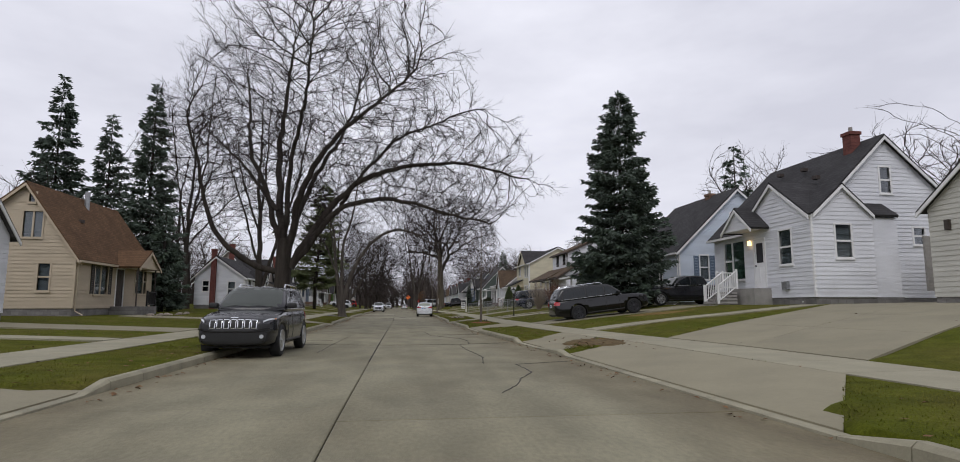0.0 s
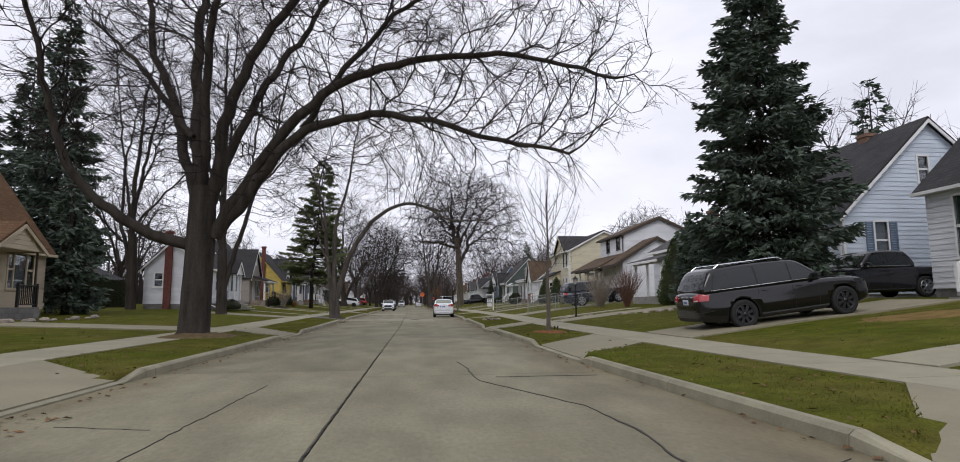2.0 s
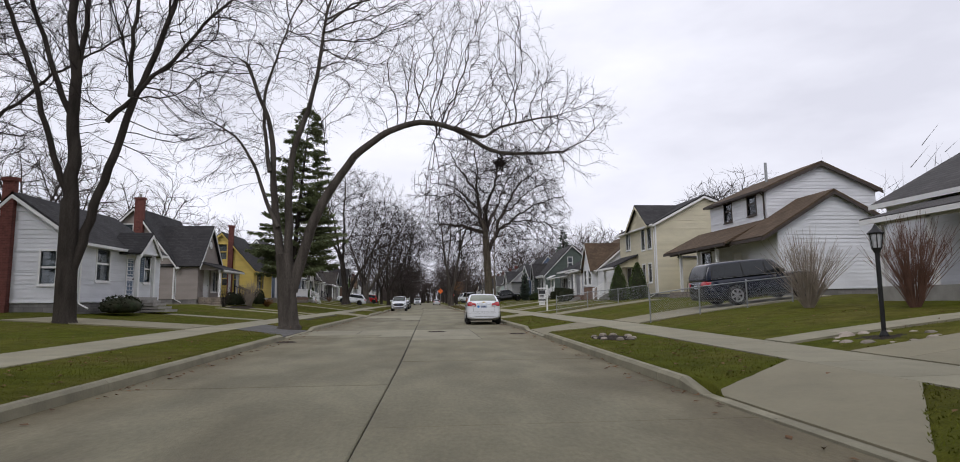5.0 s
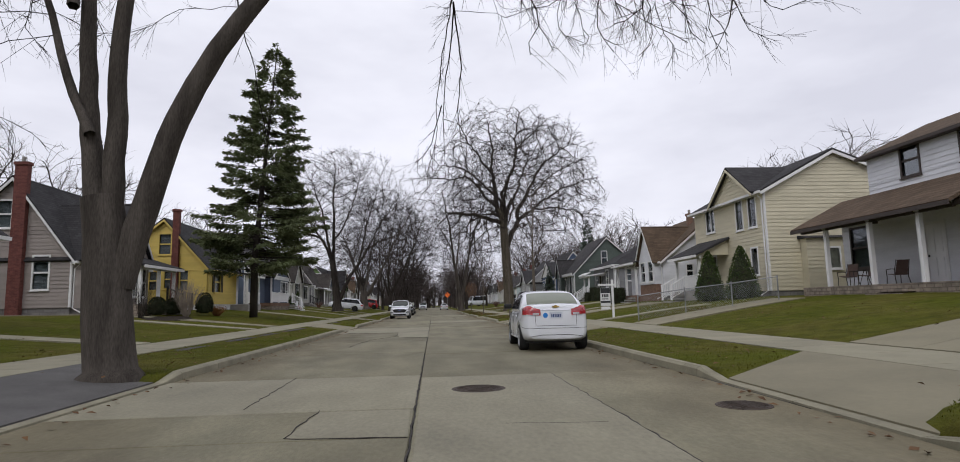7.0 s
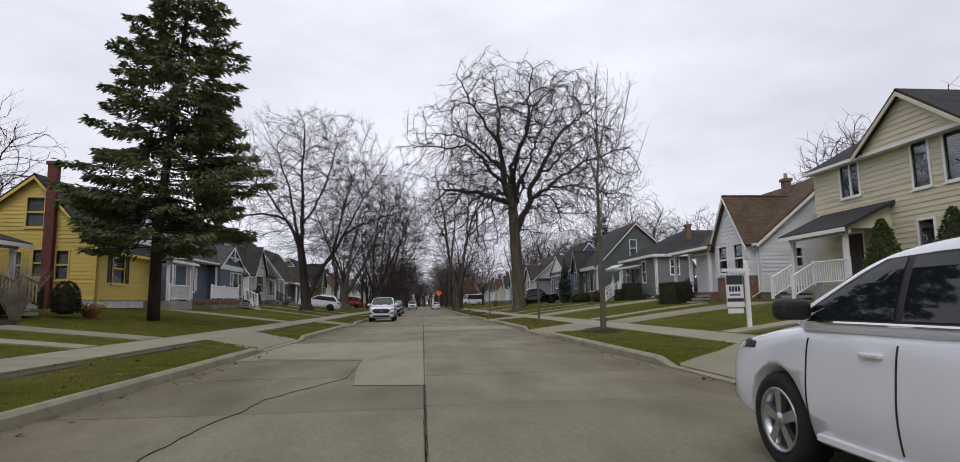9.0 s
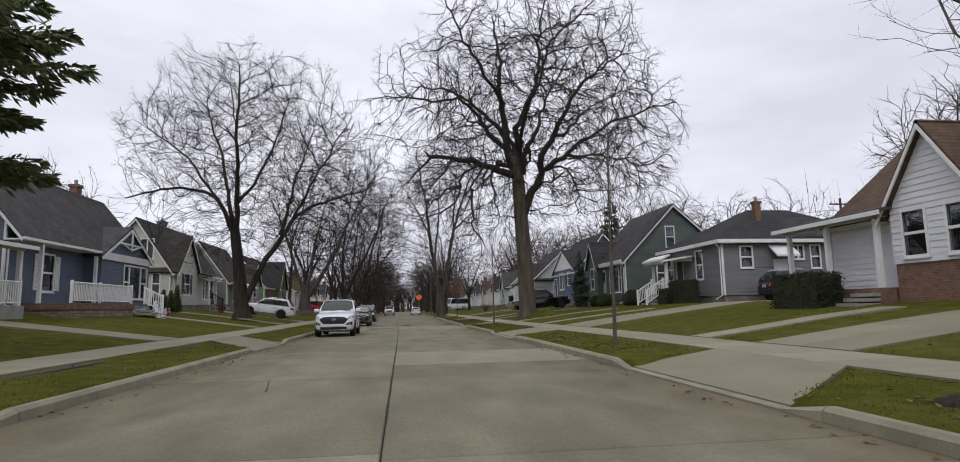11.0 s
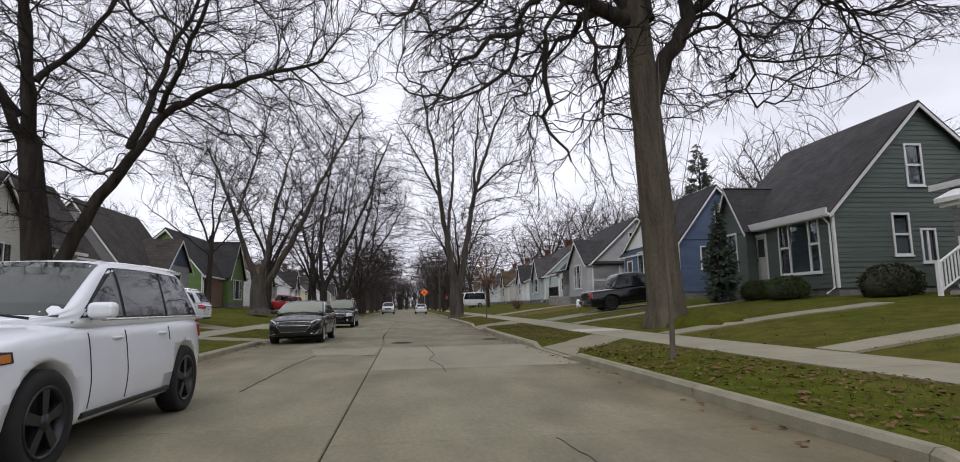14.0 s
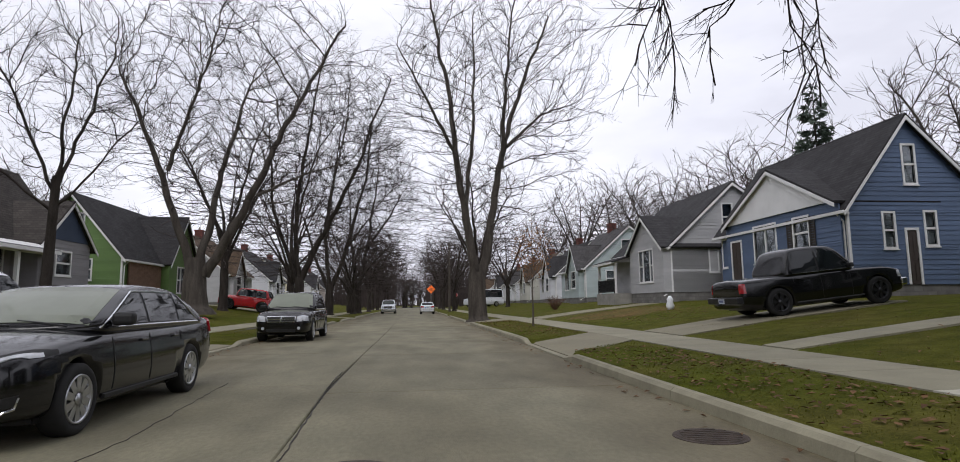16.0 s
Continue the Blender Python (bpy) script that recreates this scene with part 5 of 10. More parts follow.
# ---- further down the street, plainer houses of the same row
FAR_HOUSES = [(1, 16.4, 184, 9, AQUA, ROOF_GREY, "pale aqua house with a front porch far along the street"), (1, 17.0, 198, 9, WHITE, ROOF_DARK, "white house with dark roof far along the street"),
              (1, 17.0, 213, 9, IVORY, ROOF_BROWN, "ivory house with brown roof far along the street"), (1, 17.5, 229, 9, WHITE, ROOF_GREY, "white gabled house far along the street"),
              (1, 17.5, 245, 9, PEWTER, ROOF_DARK, "grey gabled house far along the street"), (1, 17.5, 262, 10, WHITE, ROOF_BROWN, "white house behind bare trees"),
              (-1, -17.5, 190, 9, PEWTER, ROOF_BROWN, "grey house with brown roof far along the street"), (-1, -17.0, 205, 9, WHITE, ROOF_DARK, "white house with porch rails far along the street"),
              (-1, -17.5, 221, 9, CREAM, ROOF_GREY, "cream house behind bare trees"), (-1, -17.5, 238, 9, WHITE, ROOF_DARK, "white house behind street trees"),
              (-1, -17.5, 256, 10, TAUPE, ROOF_DARK, "taupe house behind street trees")]
JOIN[0] = True
for s, F, y, w, wl_mat, rf, lab in FAR_HOUSES:
    h = house(lab, F, y, 1.3)
    e = s * 9.5
    def X(d): return F + s * d
    sw = sorted((X(3.6), X(4.4)))
    sl = sorted((X(2.0), X(2.8)))
    block(h, s, F, F + e, y, y + w, 1.3, 4.6, 8.4, rp=0.45, wall=wl_mat, roof=rf, found=BLOCK, south=[(*sw, 5.6, 7.0, "sash", BLIND), (*sl, 2.7, 4.1, "sash", BLIND)], front=[(y + w * 0.6, y + w * 0.82, 2.5, 4.2, "picture", BLIND), (y + w * 0.44, y + w * 0.53, 1.8, 3.9, "door", DARK_TRIM)])
    block(h, s, F - s * 0.6, F + s * 4, y + 0.3, y + w * 0.42, 1.3, 4.5, 6.7, ridge="x", wall=wl_mat, roof=rf, walls="SF", found=BLOCK, corner=False, front=[(y + w * 0.15, y + w * 0.3, 2.6, 4.1, "sash", BLIND)])
    chimney(h, *sorted((X(4.0), X(4.7))), y + w * 0.5, y + w * 0.58, 7.5, 9.3, BRICK)

# ---- things behind the first houses
h = house("beige garage with dark roof and a wall lamp", 22.5, 33, 1.3, group="")
block(h, 1, 21.6, 29, 28.0, 35.6, 1.2, 5.3, 8.2, ridge="x", wall=IVORY, roof=ROOF_DARK, walls="F", found=BLOCK)
part("wall_lamp", Geo().box(21.45, 21.6, 34.6, 34.8, 4.2, 4.6), DARK_TRIM, h)
h = house("low white garage behind the houses", -30, 84, 0.9, group="")
block(h, -1, -28, -35, 85.0, 91.0, 0.95, 3.6, 5.2, rp=0.5, wall=WHITE, roof=ROOF_DARK, south=[(-30.5, -29.7, 2.0, 3.0, "sash")])

# ---------------------------------------------------------------- trees


class Twigs:
    """Collects tapered bars as numpy blocks, for large crowns."""

    def __init__(self):
        self.v, self.f, self.n = [], [], 0

    def bar(self, pts, radii, sides):
        p = np.asarray(pts, float)
        d = np.gradient(p, axis=0)
        d /= np.linalg.norm(d, axis=1)[:, None] + 1e-9
        ref = np.where(np.abs(d[:, 2:3]) < 0.9, np.array([[0, 0, 1.0]]), np.array([[1.0, 0, 0]]))
        a = np.cross(d, ref)
        a /= np.linalg.norm(a, axis=1)[:, None] + 1e-9
        if sides > 5:
            # carry the ring along the bar, so that it never turns over
            for k in range(1, len(a)):
                q = a[k - 1] - d[k] * a[k - 1].dot(d[k])
                a[k] = q / (np.linalg.norm(q) + 1e-9)
        b = np.cross(d, a)
        t = np.arange(sides) * 2 * math.pi / sides
        ring = p[:, None, :] + (a[:, None, :] * np.cos(t)[None, :, None] + b[:, None, :] * np.sin(t)[None, :, None]) * np.asarray(radii)[:, None, None]
        k = len(p)
        i = np.arange(k - 1)[:, None] * sides
        j = np.arange(sides)[None, :]
        q = np.stack([i + j, i + (j + 1) % sides, i + sides + (j + 1) % sides, i + sides + j], -1).reshape(-1, 4) + self.n
        self.v.append(ring.reshape(-1, 3))
        self.f.append(q)
        self.n += k * sides

    def needles(self, rs_, base, way, length, r, spread, rise):
        """Many short straight tapered twigs at once; returns their tips."""
        n = len(base)
        d = way / (np.linalg.norm(way, axis=1)[:, None] + 1e-9) + rs_.normal(scale=spread, size=(n, 3))
        d[:, 2] += rise
        d /= np.linalg.norm(d, axis=1)[:, None] + 1e-9
        a = np.cross(d, rs_.normal(size=(n, 3)))
        a /= np.linalg.norm(a, axis=1)[:, None] + 1e-9
        c = np.cross(d, a)
        tip = base + d * np.asarray(length)[:, None]
        ring = [a * math.cos(t) + c * math.sin(t) for t in (0, 2.094, 4.189)]
        v = np.stack([base + q * r for q in ring] + [tip + q * r * 0.4 for q in ring], 1)
        k = self.n + np.arange(n)[:, None, None] * 6
        q = np.array([[0, 1, 4, 3], [1, 2, 5, 4], [2, 0, 3, 5]])[None]
        self.v.append(v.reshape(-1, 3))
        self.f.append((k + q).reshape(-1, 4))
        self.n += n * 6
        return tip

    def mesh(self, name, smooth=True):
        me = bpy.data.meshes.new(name)
        v, f = np.concatenate(self.v), np.concatenate(self.f)
        me.vertices.add(len(v))
        me.vertices.foreach_set("co", v.ravel())
        w = f.shape[1]
        me.loops.add(f.size)
        me.loops.foreach_set("vertex_index", f.ravel().astype(np.int32))
        me.polygons.add(len(f))
        me.polygons.foreach_set("loop_start", np.arange(0, f.size, w, dtype=np.int32))
        me.update(calc_edges=True)
        if smooth:
            me.shade_smooth()
        return me


def resample(pts, n):
    p = [Vector(q) for q in pts]
    ds = [0]
    for a, b in zip(p, p[1:]):
        ds.append(ds[-1] + (b - a).length)
    out = []
    for k in range(n):
        s = ds[-1] * k / (n - 1)
        i = max(j for j in range(len(ds) - 1) if ds[j] <= s + 1e-9)
        # smooth curve through the points
        u = (s - ds[i]) / max(1e-6, ds[i + 1] - ds[i])
        p0, p1, p2, p3 = p[max(i - 1, 0)], p[i], p[i + 1], p[min(i + 2, len(p) - 1)]
        out.append(0.5 * ((2 * p1) + (p2 - p0) * u + (2 * p0 - 5 * p1 + 4 * p2 - p3) * u * u + (3 * p1 - p0 - 3 * p2 + p3) * u ** 3))
    return out


class BareTree:
    """A leafless tree: limbs are given, and from them branches grow into the room of the crown until it is filled."""

    def __init__(self, seed, up=0.1, droop=0.0, density=1.0, twig=1.0, step=0.42, reach=5.0, kink=0.22, tip=0.0145, coarse=False, out=0.45):
        self.r, self.np = random.Random(seed), np.random.RandomState(seed)
        self.up, self.droop, self.density, self.twig = up, droop, density, twig
        self.step, self.reach, self.kink, self.tip = step, reach, kink, tip
        self.pos, self.parent, self.least, self.lobes, self.coarse = [], [], [], [], coarse
        self.out = out
        self.stem = None

    def limb(self, pts, r0, r1, wave=0.05):
        """A given limb, laid as a chain of joints that branches may start from."""
        length = sum((Vector(a) - Vector(b)).length for a, b in zip(pts, pts[1:]))
        n = max(4, int(length / self.step) + 1)
        line = resample(pts, n)
        drift = Vector((0, 0, 0))
        for i, q in enumerate(line):
            drift = drift * 0.8 + Vector((self.r.gauss(0, wave), self.r.gauss(0, wave), self.r.gauss(0, wave)))
            self.parent.append(len(self.pos) - 1 if i else -1)
            self.pos.append(np.array(q + drift * min(1, i / 3)))
            self.least.append(lerp(r0, r1, (i / (n - 1)) ** 0.8))

    def lobe(self, x, y, z, rx, ry, rz, points):
        self.lobes.append((x, y, z, rx, ry, rz, points))

    def grow(self):
        """Fills the lobes: each free point draws its nearest joint, and is spent once a branch comes near."""
        rs_ = self.np
        free = []
        for x, y, z, rx, ry, rz, n in self.lobes:
            d = rs_.normal(size=(int(n * self.density), 3))
            d /= np.linalg.norm(d, axis=1)[:, None]
            k = 1 + 0.22 * np.sin(d[:, 0] * 5 + x) * np.cos(d[:, 1] * 4 + d[:, 2] * 5 + z)
            d *= (rs_.uniform(0.05, 1, len(d)) ** (1 / 2.4) * k)[:, None]
            free.append(d * (rx, ry, rz) + (x, y, z))
        if not free:
            return
        free = np.concatenate(free)
        pos, head = np.array(self.pos), len(self.pos)
        near = np.full(len(free), 1e9)
        who = np.zeros(len(free), int)
        fresh = np.arange(head)
        chunks, parents, total = [pos], [np.array(self.parent)], head
        kids = np.zeros(head, int)
        par0 = np.array(self.parent)
        heading = np.where(par0[:, None] >= 0, pos - pos[np.maximum(par0, 0)], 0.0)
        heading = [heading / (np.linalg.norm(heading, axis=1)[:, None] + 1e-9)]
        heart = free.mean(0) - np.array((0, 0, np.ptp(free[:, 2]) * 0.28))
        for turn in range(90):
            new_pos = chunks[-1] if len(chunks) > 1 else pos
            for a in range(0, len(new_pos), 600):
                d2 = ((free[:, None, :] - new_pos[None, a:a + 600]) ** 2).sum(-1)
                j = d2.argmin(1)
                best = d2[np.arange(len(free)), j]
                better = best < near
                near[better], who[better] = best[better], fresh[a + j[better]]
            keep = near > (self.step * 1.35) ** 2
            free, near, who = free[keep], near[keep], who[keep]
            if not len(free):
                break
            every, ways = np.concatenate(chunks), np.concatenate(heading)
            aim = free - every[who]
            aim /= np.linalg.norm(aim, axis=1)[:, None] + 1e-9
            ahead = (aim * ways[who]).sum(1)
            pull = (near < self.reach ** 2) & (ahead > np.where(who < head, -0.25, 0.1))
            ids = np.unique(who[pull])
            ids = ids[kids[ids] < 4]
            if not len(ids):
                break
            slot = np.full(total, -1)
            slot[ids] = np.arange(len(ids))
            ok = pull & (slot[who] >= 0)
            move = np.zeros((len(ids), 3))
            np.add.at(move, slot[who[ok]], aim[ok])
            move /= np.linalg.norm(move, axis=1)[:, None] + 1e-9
            outward = every[ids] - heart
            outward /= np.linalg.norm(outward, axis=1)[:, None] + 1e-9
            move += self.out * outward + ways[ids] * np.where(ids < head, 0.25, 0.55)[:, None]
            move /= np.linalg.norm(move, axis=1)[:, None] + 1e-9
            move += rs_.normal(scale=self.kink, size=move.shape)
            move[:, 2] += self.up
            move /= np.linalg.norm(move, axis=1)[:, None] + 1e-9
            heading.append(move)
            chunks.append(every[ids] + move * self.step * rs_.uniform(0.8, 1.15, (len(ids), 1)))
            parents.append(ids)
            kids[ids] += 1
            kids = np.concatenate([kids, np.zeros(len(ids), int)])
            fresh = np.arange(total, total + len(ids))
            total += len(ids)
        self.pos, self.parent = np.concatenate(chunks), np.concatenate(parents)
        self.least += [0.0] * (total - head)

    def wood_meshes(self, sprays=1.0):
        """Girth from the twigs down, then one bar for each unbroken run, and fine twigs on the thin ends."""
        self.grow()
        pos, par = np.array(self.pos), np.array(self.parent)
        n = len(pos)
        power = 2.05
        load = np.zeros(n)
        main, big = np.full(n, -1), np.zeros(n)
        rad = np.zeros(n)
        for i in range(n - 1, -1, -1):
            r = max(load[i], self.tip ** power) ** (1 / power)
            rad[i] = max(r, self.least[i]) if self.least[i] else min(r, 0.14)
            p = par[i]
            if p >= 0:
                load[p] += rad[i] ** power if not self.least[i] else 0.0
                if rad[i] > big[p] or self.least[i] and self.least[p]:
                    main[p], big[p] = i, rad[i] + (9 if self.least[i] else 0)
        wood, fine = Twigs(), Twigs()
        rs_ = self.np
        for i in range(n):
            p = par[i]
            if p >= 0 and main[p] == i:
                continue
            run = [i]
            while main[run[-1]] >= 0:
                run.append(main[run[-1]])
            pts, rr = [pos[k] for k in run], [rad[k] for k in run]
            if p >= 0:
                pts.insert(0, pos[p])
                rr.insert(0, min(rad[p] * 0.8, rr[0] * 1.25))
            if len(pts) < 2:
                continue
            thick = max(rr)
            (wood if thick > 0.03 else fine).bar(pts, [x * self.twig for x in rr], 9 if thick > 0.16 else (6 if thick > 0.05 else (4 if thick > 0.02 else 3)))
        # sprays of twigs on the thin ends, and finer ones on those
        tips = np.bincount(par[par >= 0], minlength=n) == 0
        thin = np.nonzero((rad < 2.8 * self.tip) & (par >= 0))[0]
        count = rs_.poisson(np.where(tips[thin], 2.2, 1.0) * sprays)
        at = np.repeat(thin, count)
        d = pos[at] - pos[par[at]]
        base = pos[at] - d * rs_.uniform(0, 0.8, (len(at), 1))
        ln = rs_.uniform(0.4, 1.25, len(at)) * self.step / 0.42
        tip1 = fine.needles(rs_, base, d, ln, self.tip * 0.62 * self.twig, 0.40, self.up - self.droop)
        if not self.coarse:
            k = 3
            f = rs_.uniform(0.15, 0.85, (len(at) * k, 1))
            b0, t0 = np.repeat(base, k, 0), np.repeat(tip1, k, 0)
            fine.needles(rs_, b0 + (t0 - b0) * f, t0 - b0, np.repeat(ln, k) * rs_.uniform(0.25, 0.6, len(at) * k), self.tip * 0.42 * self.twig, 0.55, (self.up - self.droop) * 0.7)
        return wood, fine

    def trunk(self, pts, r0, r1, flare=1.5):
        line = resample(pts, 14)
        n = len(line)
        rad = [lerp(r0, r1, i / (n - 1)) for i in range(n)]
        rad[0] *= flare
        line.insert(1, line[0].lerp(line[1], 0.35))
        rad.insert(1, rad[0] * 0.5 + rad[1] * 0.5 * 1.02)
        line[0] = line[0] - Vector((0, 0, 0.25))
        t = Twigs()
        t.bar(line, rad, 24)
        v = t.v[0]
        for i in range(len(v)):
            s = 1 + 0.07 * noise.noise((v[i][0] * 6, v[i][1] * 6, v[i][2] * 0.8)) + 0.03 * noise.noise((v[i][0] * 22, v[i][1] * 22, v[i][2] * 1.2))
            c = np.array(line[i // 24])
            v[i] = c + (v[i] - c) * s
        self.stem = t


def plant(tree, place, label, name="tree", bark=BARK, twig=TWIG, group="street trees", sprays=1.0, backlit_bark=None):
    t = thing(name, place, label, "tree", group)
    part("trunk", tree.stem.mesh("trunk"), bark, t)
    wood, fine = tree.wood_meshes(sprays)
    if wood.v:
        part("limb_wood", wood.mesh("limbs"), backlit_bark or bark, t)
    if fine.v:
        part("crown", fine.mesh("crown", False), twig, t, "bare twiggy crown")
    return t


def limbs_at(y, spread, rows, rng):
    """Limb lines given as (x, z) get their depth: they lean towards or away from the viewer."""
    out = []
    for row, lean in zip(rows, spread):
        n = len(row)
        out.append([(x, y + lean * (i / max(1, n - 1)), z) for i, (x, z) in enumerate(row)])
    return out


# the large spreading maple whose limbs reach over the street
b = BareTree(11, up=0.02, droop=0.15, kink=0.14)
b.trunk([(-6.55, 48.3, 0.1), (-6.52, 48.35, 2.0), (-6.5, 48.4, 3.9), (-6.5, 48.4, 4.9)], 0.47, 0.40)
for row, rr in zip(limbs_at(48.4, (-1.5, -2.5, -2.5, 1.5, 3.0, -2.0, 4.5, -4.5, -3.0, 3.5), [
        [(-6.1, 3.3), (-4.6, 5.8), (-2.3, 8.2), (0.8, 9.1), (4.0, 9.0), (6.6, 8.4)], [(-6.1, 3.4), (-3.4, 6.6), (-0.4, 7.0), (2.9, 6.2), (4.9, 5.7)],
        [(-6.3, 4.4), (-5.6, 7.4), (-4.0, 10.2), (-1.7, 12.3), (0.7, 14.3)], [(-6.5, 4.6), (-7.0, 9.3), (-7.0, 13.1), (-6.7, 17.5)],
        [(-6.7, 4.6), (-8.6, 9.7), (-9.2, 13.5), (-9.6, 16)], [(-6.7, 3.0), (-8.7, 3.9), (-10.0, 5.4), (-10.9, 8.4), (-11.4, 11.3)],
        [(-6.4, 4.5), (-5.2, 8.5), (-3.4, 13), (-2.4, 17.0)], [(-6.5, 4.5), (-6.0, 9.0), (-5.0, 13), (-4.6, 16.5)],
        [(-3.5, 6.9), (-1.0, 10.0), (2.0, 11.6), (4.4, 12.0)], [(-6.9, 6.5), (-9.5, 9.5), (-12.0, 12.0)]], b.r),
        ((.24, .05), (.22, .045), (.24, .05), (.26, .05), (.2, .04), (.2, .05), (.2, .04), (.18, .04), (.12, .03), (.14, .03))):
    b.limb(row, *rr)
b.lobe(-4.2, 47.9, 13.0, 7.6, 6.0, 8.0, 6170)
b.lobe(2.6, 46.9, 8.6, 5.2, 4.2, 3.3, 2370)
b.lobe(-10.2, 48.0, 9.5, 3.0, 3.5, 4.6, 980)
plant(b, (-6.15, 48.4, 0.14), "large bare maple with low limbs reaching over the street", bark=BARK, sprays=1.4)

# the pale leaning tree that arches over the street
b = BareTree(23, up=-0.06, droop=0.2, kink=0.22, tip=0.0095, step=0.36)
b.trunk([(-5.45, 73.9, 0.1), (-5.55, 73.9, 1.2), (-5.65, 73.9, 2.4), (-5.75, 73.9, 3.1)], 0.40, 0.32, 1.45)
for row, rr in zip(limbs_at(73.9, (0.8, 0.3, 0.4, 1.5, 1.5, 2.5), [
        [(-5.75, 2.5), (-6.05, 3.8), (-6.3, 5.9), (-6.6, 8.6), (-7.7, 11.5)], [(-5.6, 2.4), (-5.6, 4.3), (-5.5, 7.2), (-4.7, 10.3), (-4.3, 13.5)],
        [(-5.4, 1.6), (-4.6, 4.4), (-3.4, 6.6), (-2.1, 8.0), (-0.5, 8.75), (1.2, 8.5), (3.2, 7.5), (6.0, 7.6)], [(1.2, 8.5), (2.5, 8.3), (3.4, 8.9), (6.1, 9.6)],
        [(-6.0, 4.2), (-7.6, 7.6), (-9.2, 9.0)], [(-6.4, 6.5), (-7.0, 10.0), (-6.4, 14.0)]], b.r),
        ((.2, .06), (.2, .05), (.25, .05), (.09, .03), (.1, .03), (.1, .03))):
    b.limb(row, *rr, wave=0.015)
for row in ([(0.6, 75.2, 8.7), (0.4, 78.0, 8.9), (0.1, 80.0, 7.6), (-0.12, 80.6, 5.9), (-0.4, 80.7, 4.95)], [(0.4, 78.0, 8.9), (0.2, 80.2, 7.4), (0.15, 80.6, 5.5)],
            [(0.4, 78.0, 8.9), (0.6, 80.0, 7.5), (0.62, 80.6, 5.8), (0.96, 80.8, 5.2)], [(0.1, 80.2, 6.9), (-0.3, 80.6, 5.75), (-0.73, 80.6, 5.3)], [(-4.6, 75.5, 9.2), (-5.1, 79.5, 8.0), (-4.95, 80.6, 5.9)]):
    b.limb(row, 0.024, 0.008, wave=0.03)
b.lobe(0.2, 80.6, 6.3, 0.8, 0.5, 0.9, 45)
b.lobe(4.2, 74.6, 8.9, 4.0, 3.2, 2.6, 1320)
b.lobe(-3.6, 75.0, 14.2, 4.4, 4.2, 5.0, 2130)
b.lobe(-8.4, 74.8, 9.6, 2.8, 3.0, 3.4, 900)
b.lobe(0.6, 75.0, 12.4, 4.4, 3.4, 3.6, 1320)
plant(b, (-5.45, 73.9, 0.14), "pale furrowed tree with one trunk arching over the street", bark=BARK_PALE)

# the tall oak on the far lawn: stout kinked limbs, low ones hanging
b = BareTree(37, up=0.0, droop=0.3, step=0.5, kink=0.30, tip=0.021)
b.trunk([(8.75, 133.9, 0.42), (8.6, 133.9, 4.4), (8.4, 133.9, 8.4), (8.25, 133.9, 11.0), (7.85, 133.9, 12.6)], 0.62, 0.40, 1.4)
for lean, row, rr in (
        (-2.2, [(8.1, 10.9), (5.9, 11.8), (3.4, 11.7), (1.5, 11.9)], (.30, .12)),
        (1.0, [(8.3, 11.1), (7.7, 12.6), (7.5, 15.2), (7.1, 17.9), (6.8, 20.4), (6.6, 23.5)], (.36, .05)),
        (-3.0, [(7.7, 12.5), (6.4, 13.5), (5.1, 15.1), (3.3, 16.1), (0.5, 15.9), (-1.3, 15.6)], (.20, .04)),
        (2.5, [(7.5, 14.0), (5.9, 15.9), (3.8, 17.5), (0.9, 18.5)], (.20, .04)),
        (-4.0, [(7.4, 16.3), (5.4, 18.4), (3.8, 20.1), (2.8, 22.0)], (.18, .04)),
        (-1.5, [(8.6, 11.0), (8.5, 14.4), (9.1, 16.9), (9.9, 20.7), (10.3, 24.0)], (.30, .05)),
        (-1.0, [(8.65, 8.0), (9.8, 10.4), (10.2, 11.8), (11.0, 14.0), (12.1, 15.8), (14.5, 18.4), (16.3, 20.5)], (.34, .05)),
        (-3.0, [(10.0, 11.2), (12.0, 12.4), (13.4, 13.5), (14.6, 14.3), (16.6, 15.1), (19.2, 15.8)], (.20, .04)),
        (2.0, [(12.2, 12.5), (15.3, 12.6), (17.6, 12.4), (19.3, 11.5)], (.13, .04)),
        (5.0, [(8.6, 11.6), (9.9, 14.5), (11.1, 17.0), (12.9, 20.9)], (.24, .05)),
        (4.0, [(11.0, 14.0), (13.2, 15.2), (15.6, 17.3), (18.6, 19.1)], (.16, .04)),
        (7.5, [(8.2, 11.4), (7.6, 12.4), (7.0, 12.6), (6.4, 11.2)], (.20, .06)),
        (8.0, [(8.6, 11.4), (9.6, 13.6), (10.2, 13.2), (9.6, 10.6)], (.20, .05)),
        (6.5, [(8.4, 12.0), (7.0, 15.5), (5.0, 18.0)], (.20, .05)),
        (-6.5, [(8.4, 12.0), (8.8, 15.5), (9.6, 18.5)], (.20, .05))):
    b.limb(limbs_at(133.9, (lean,), [row], b.r)[0], *rr, wave=0.12)
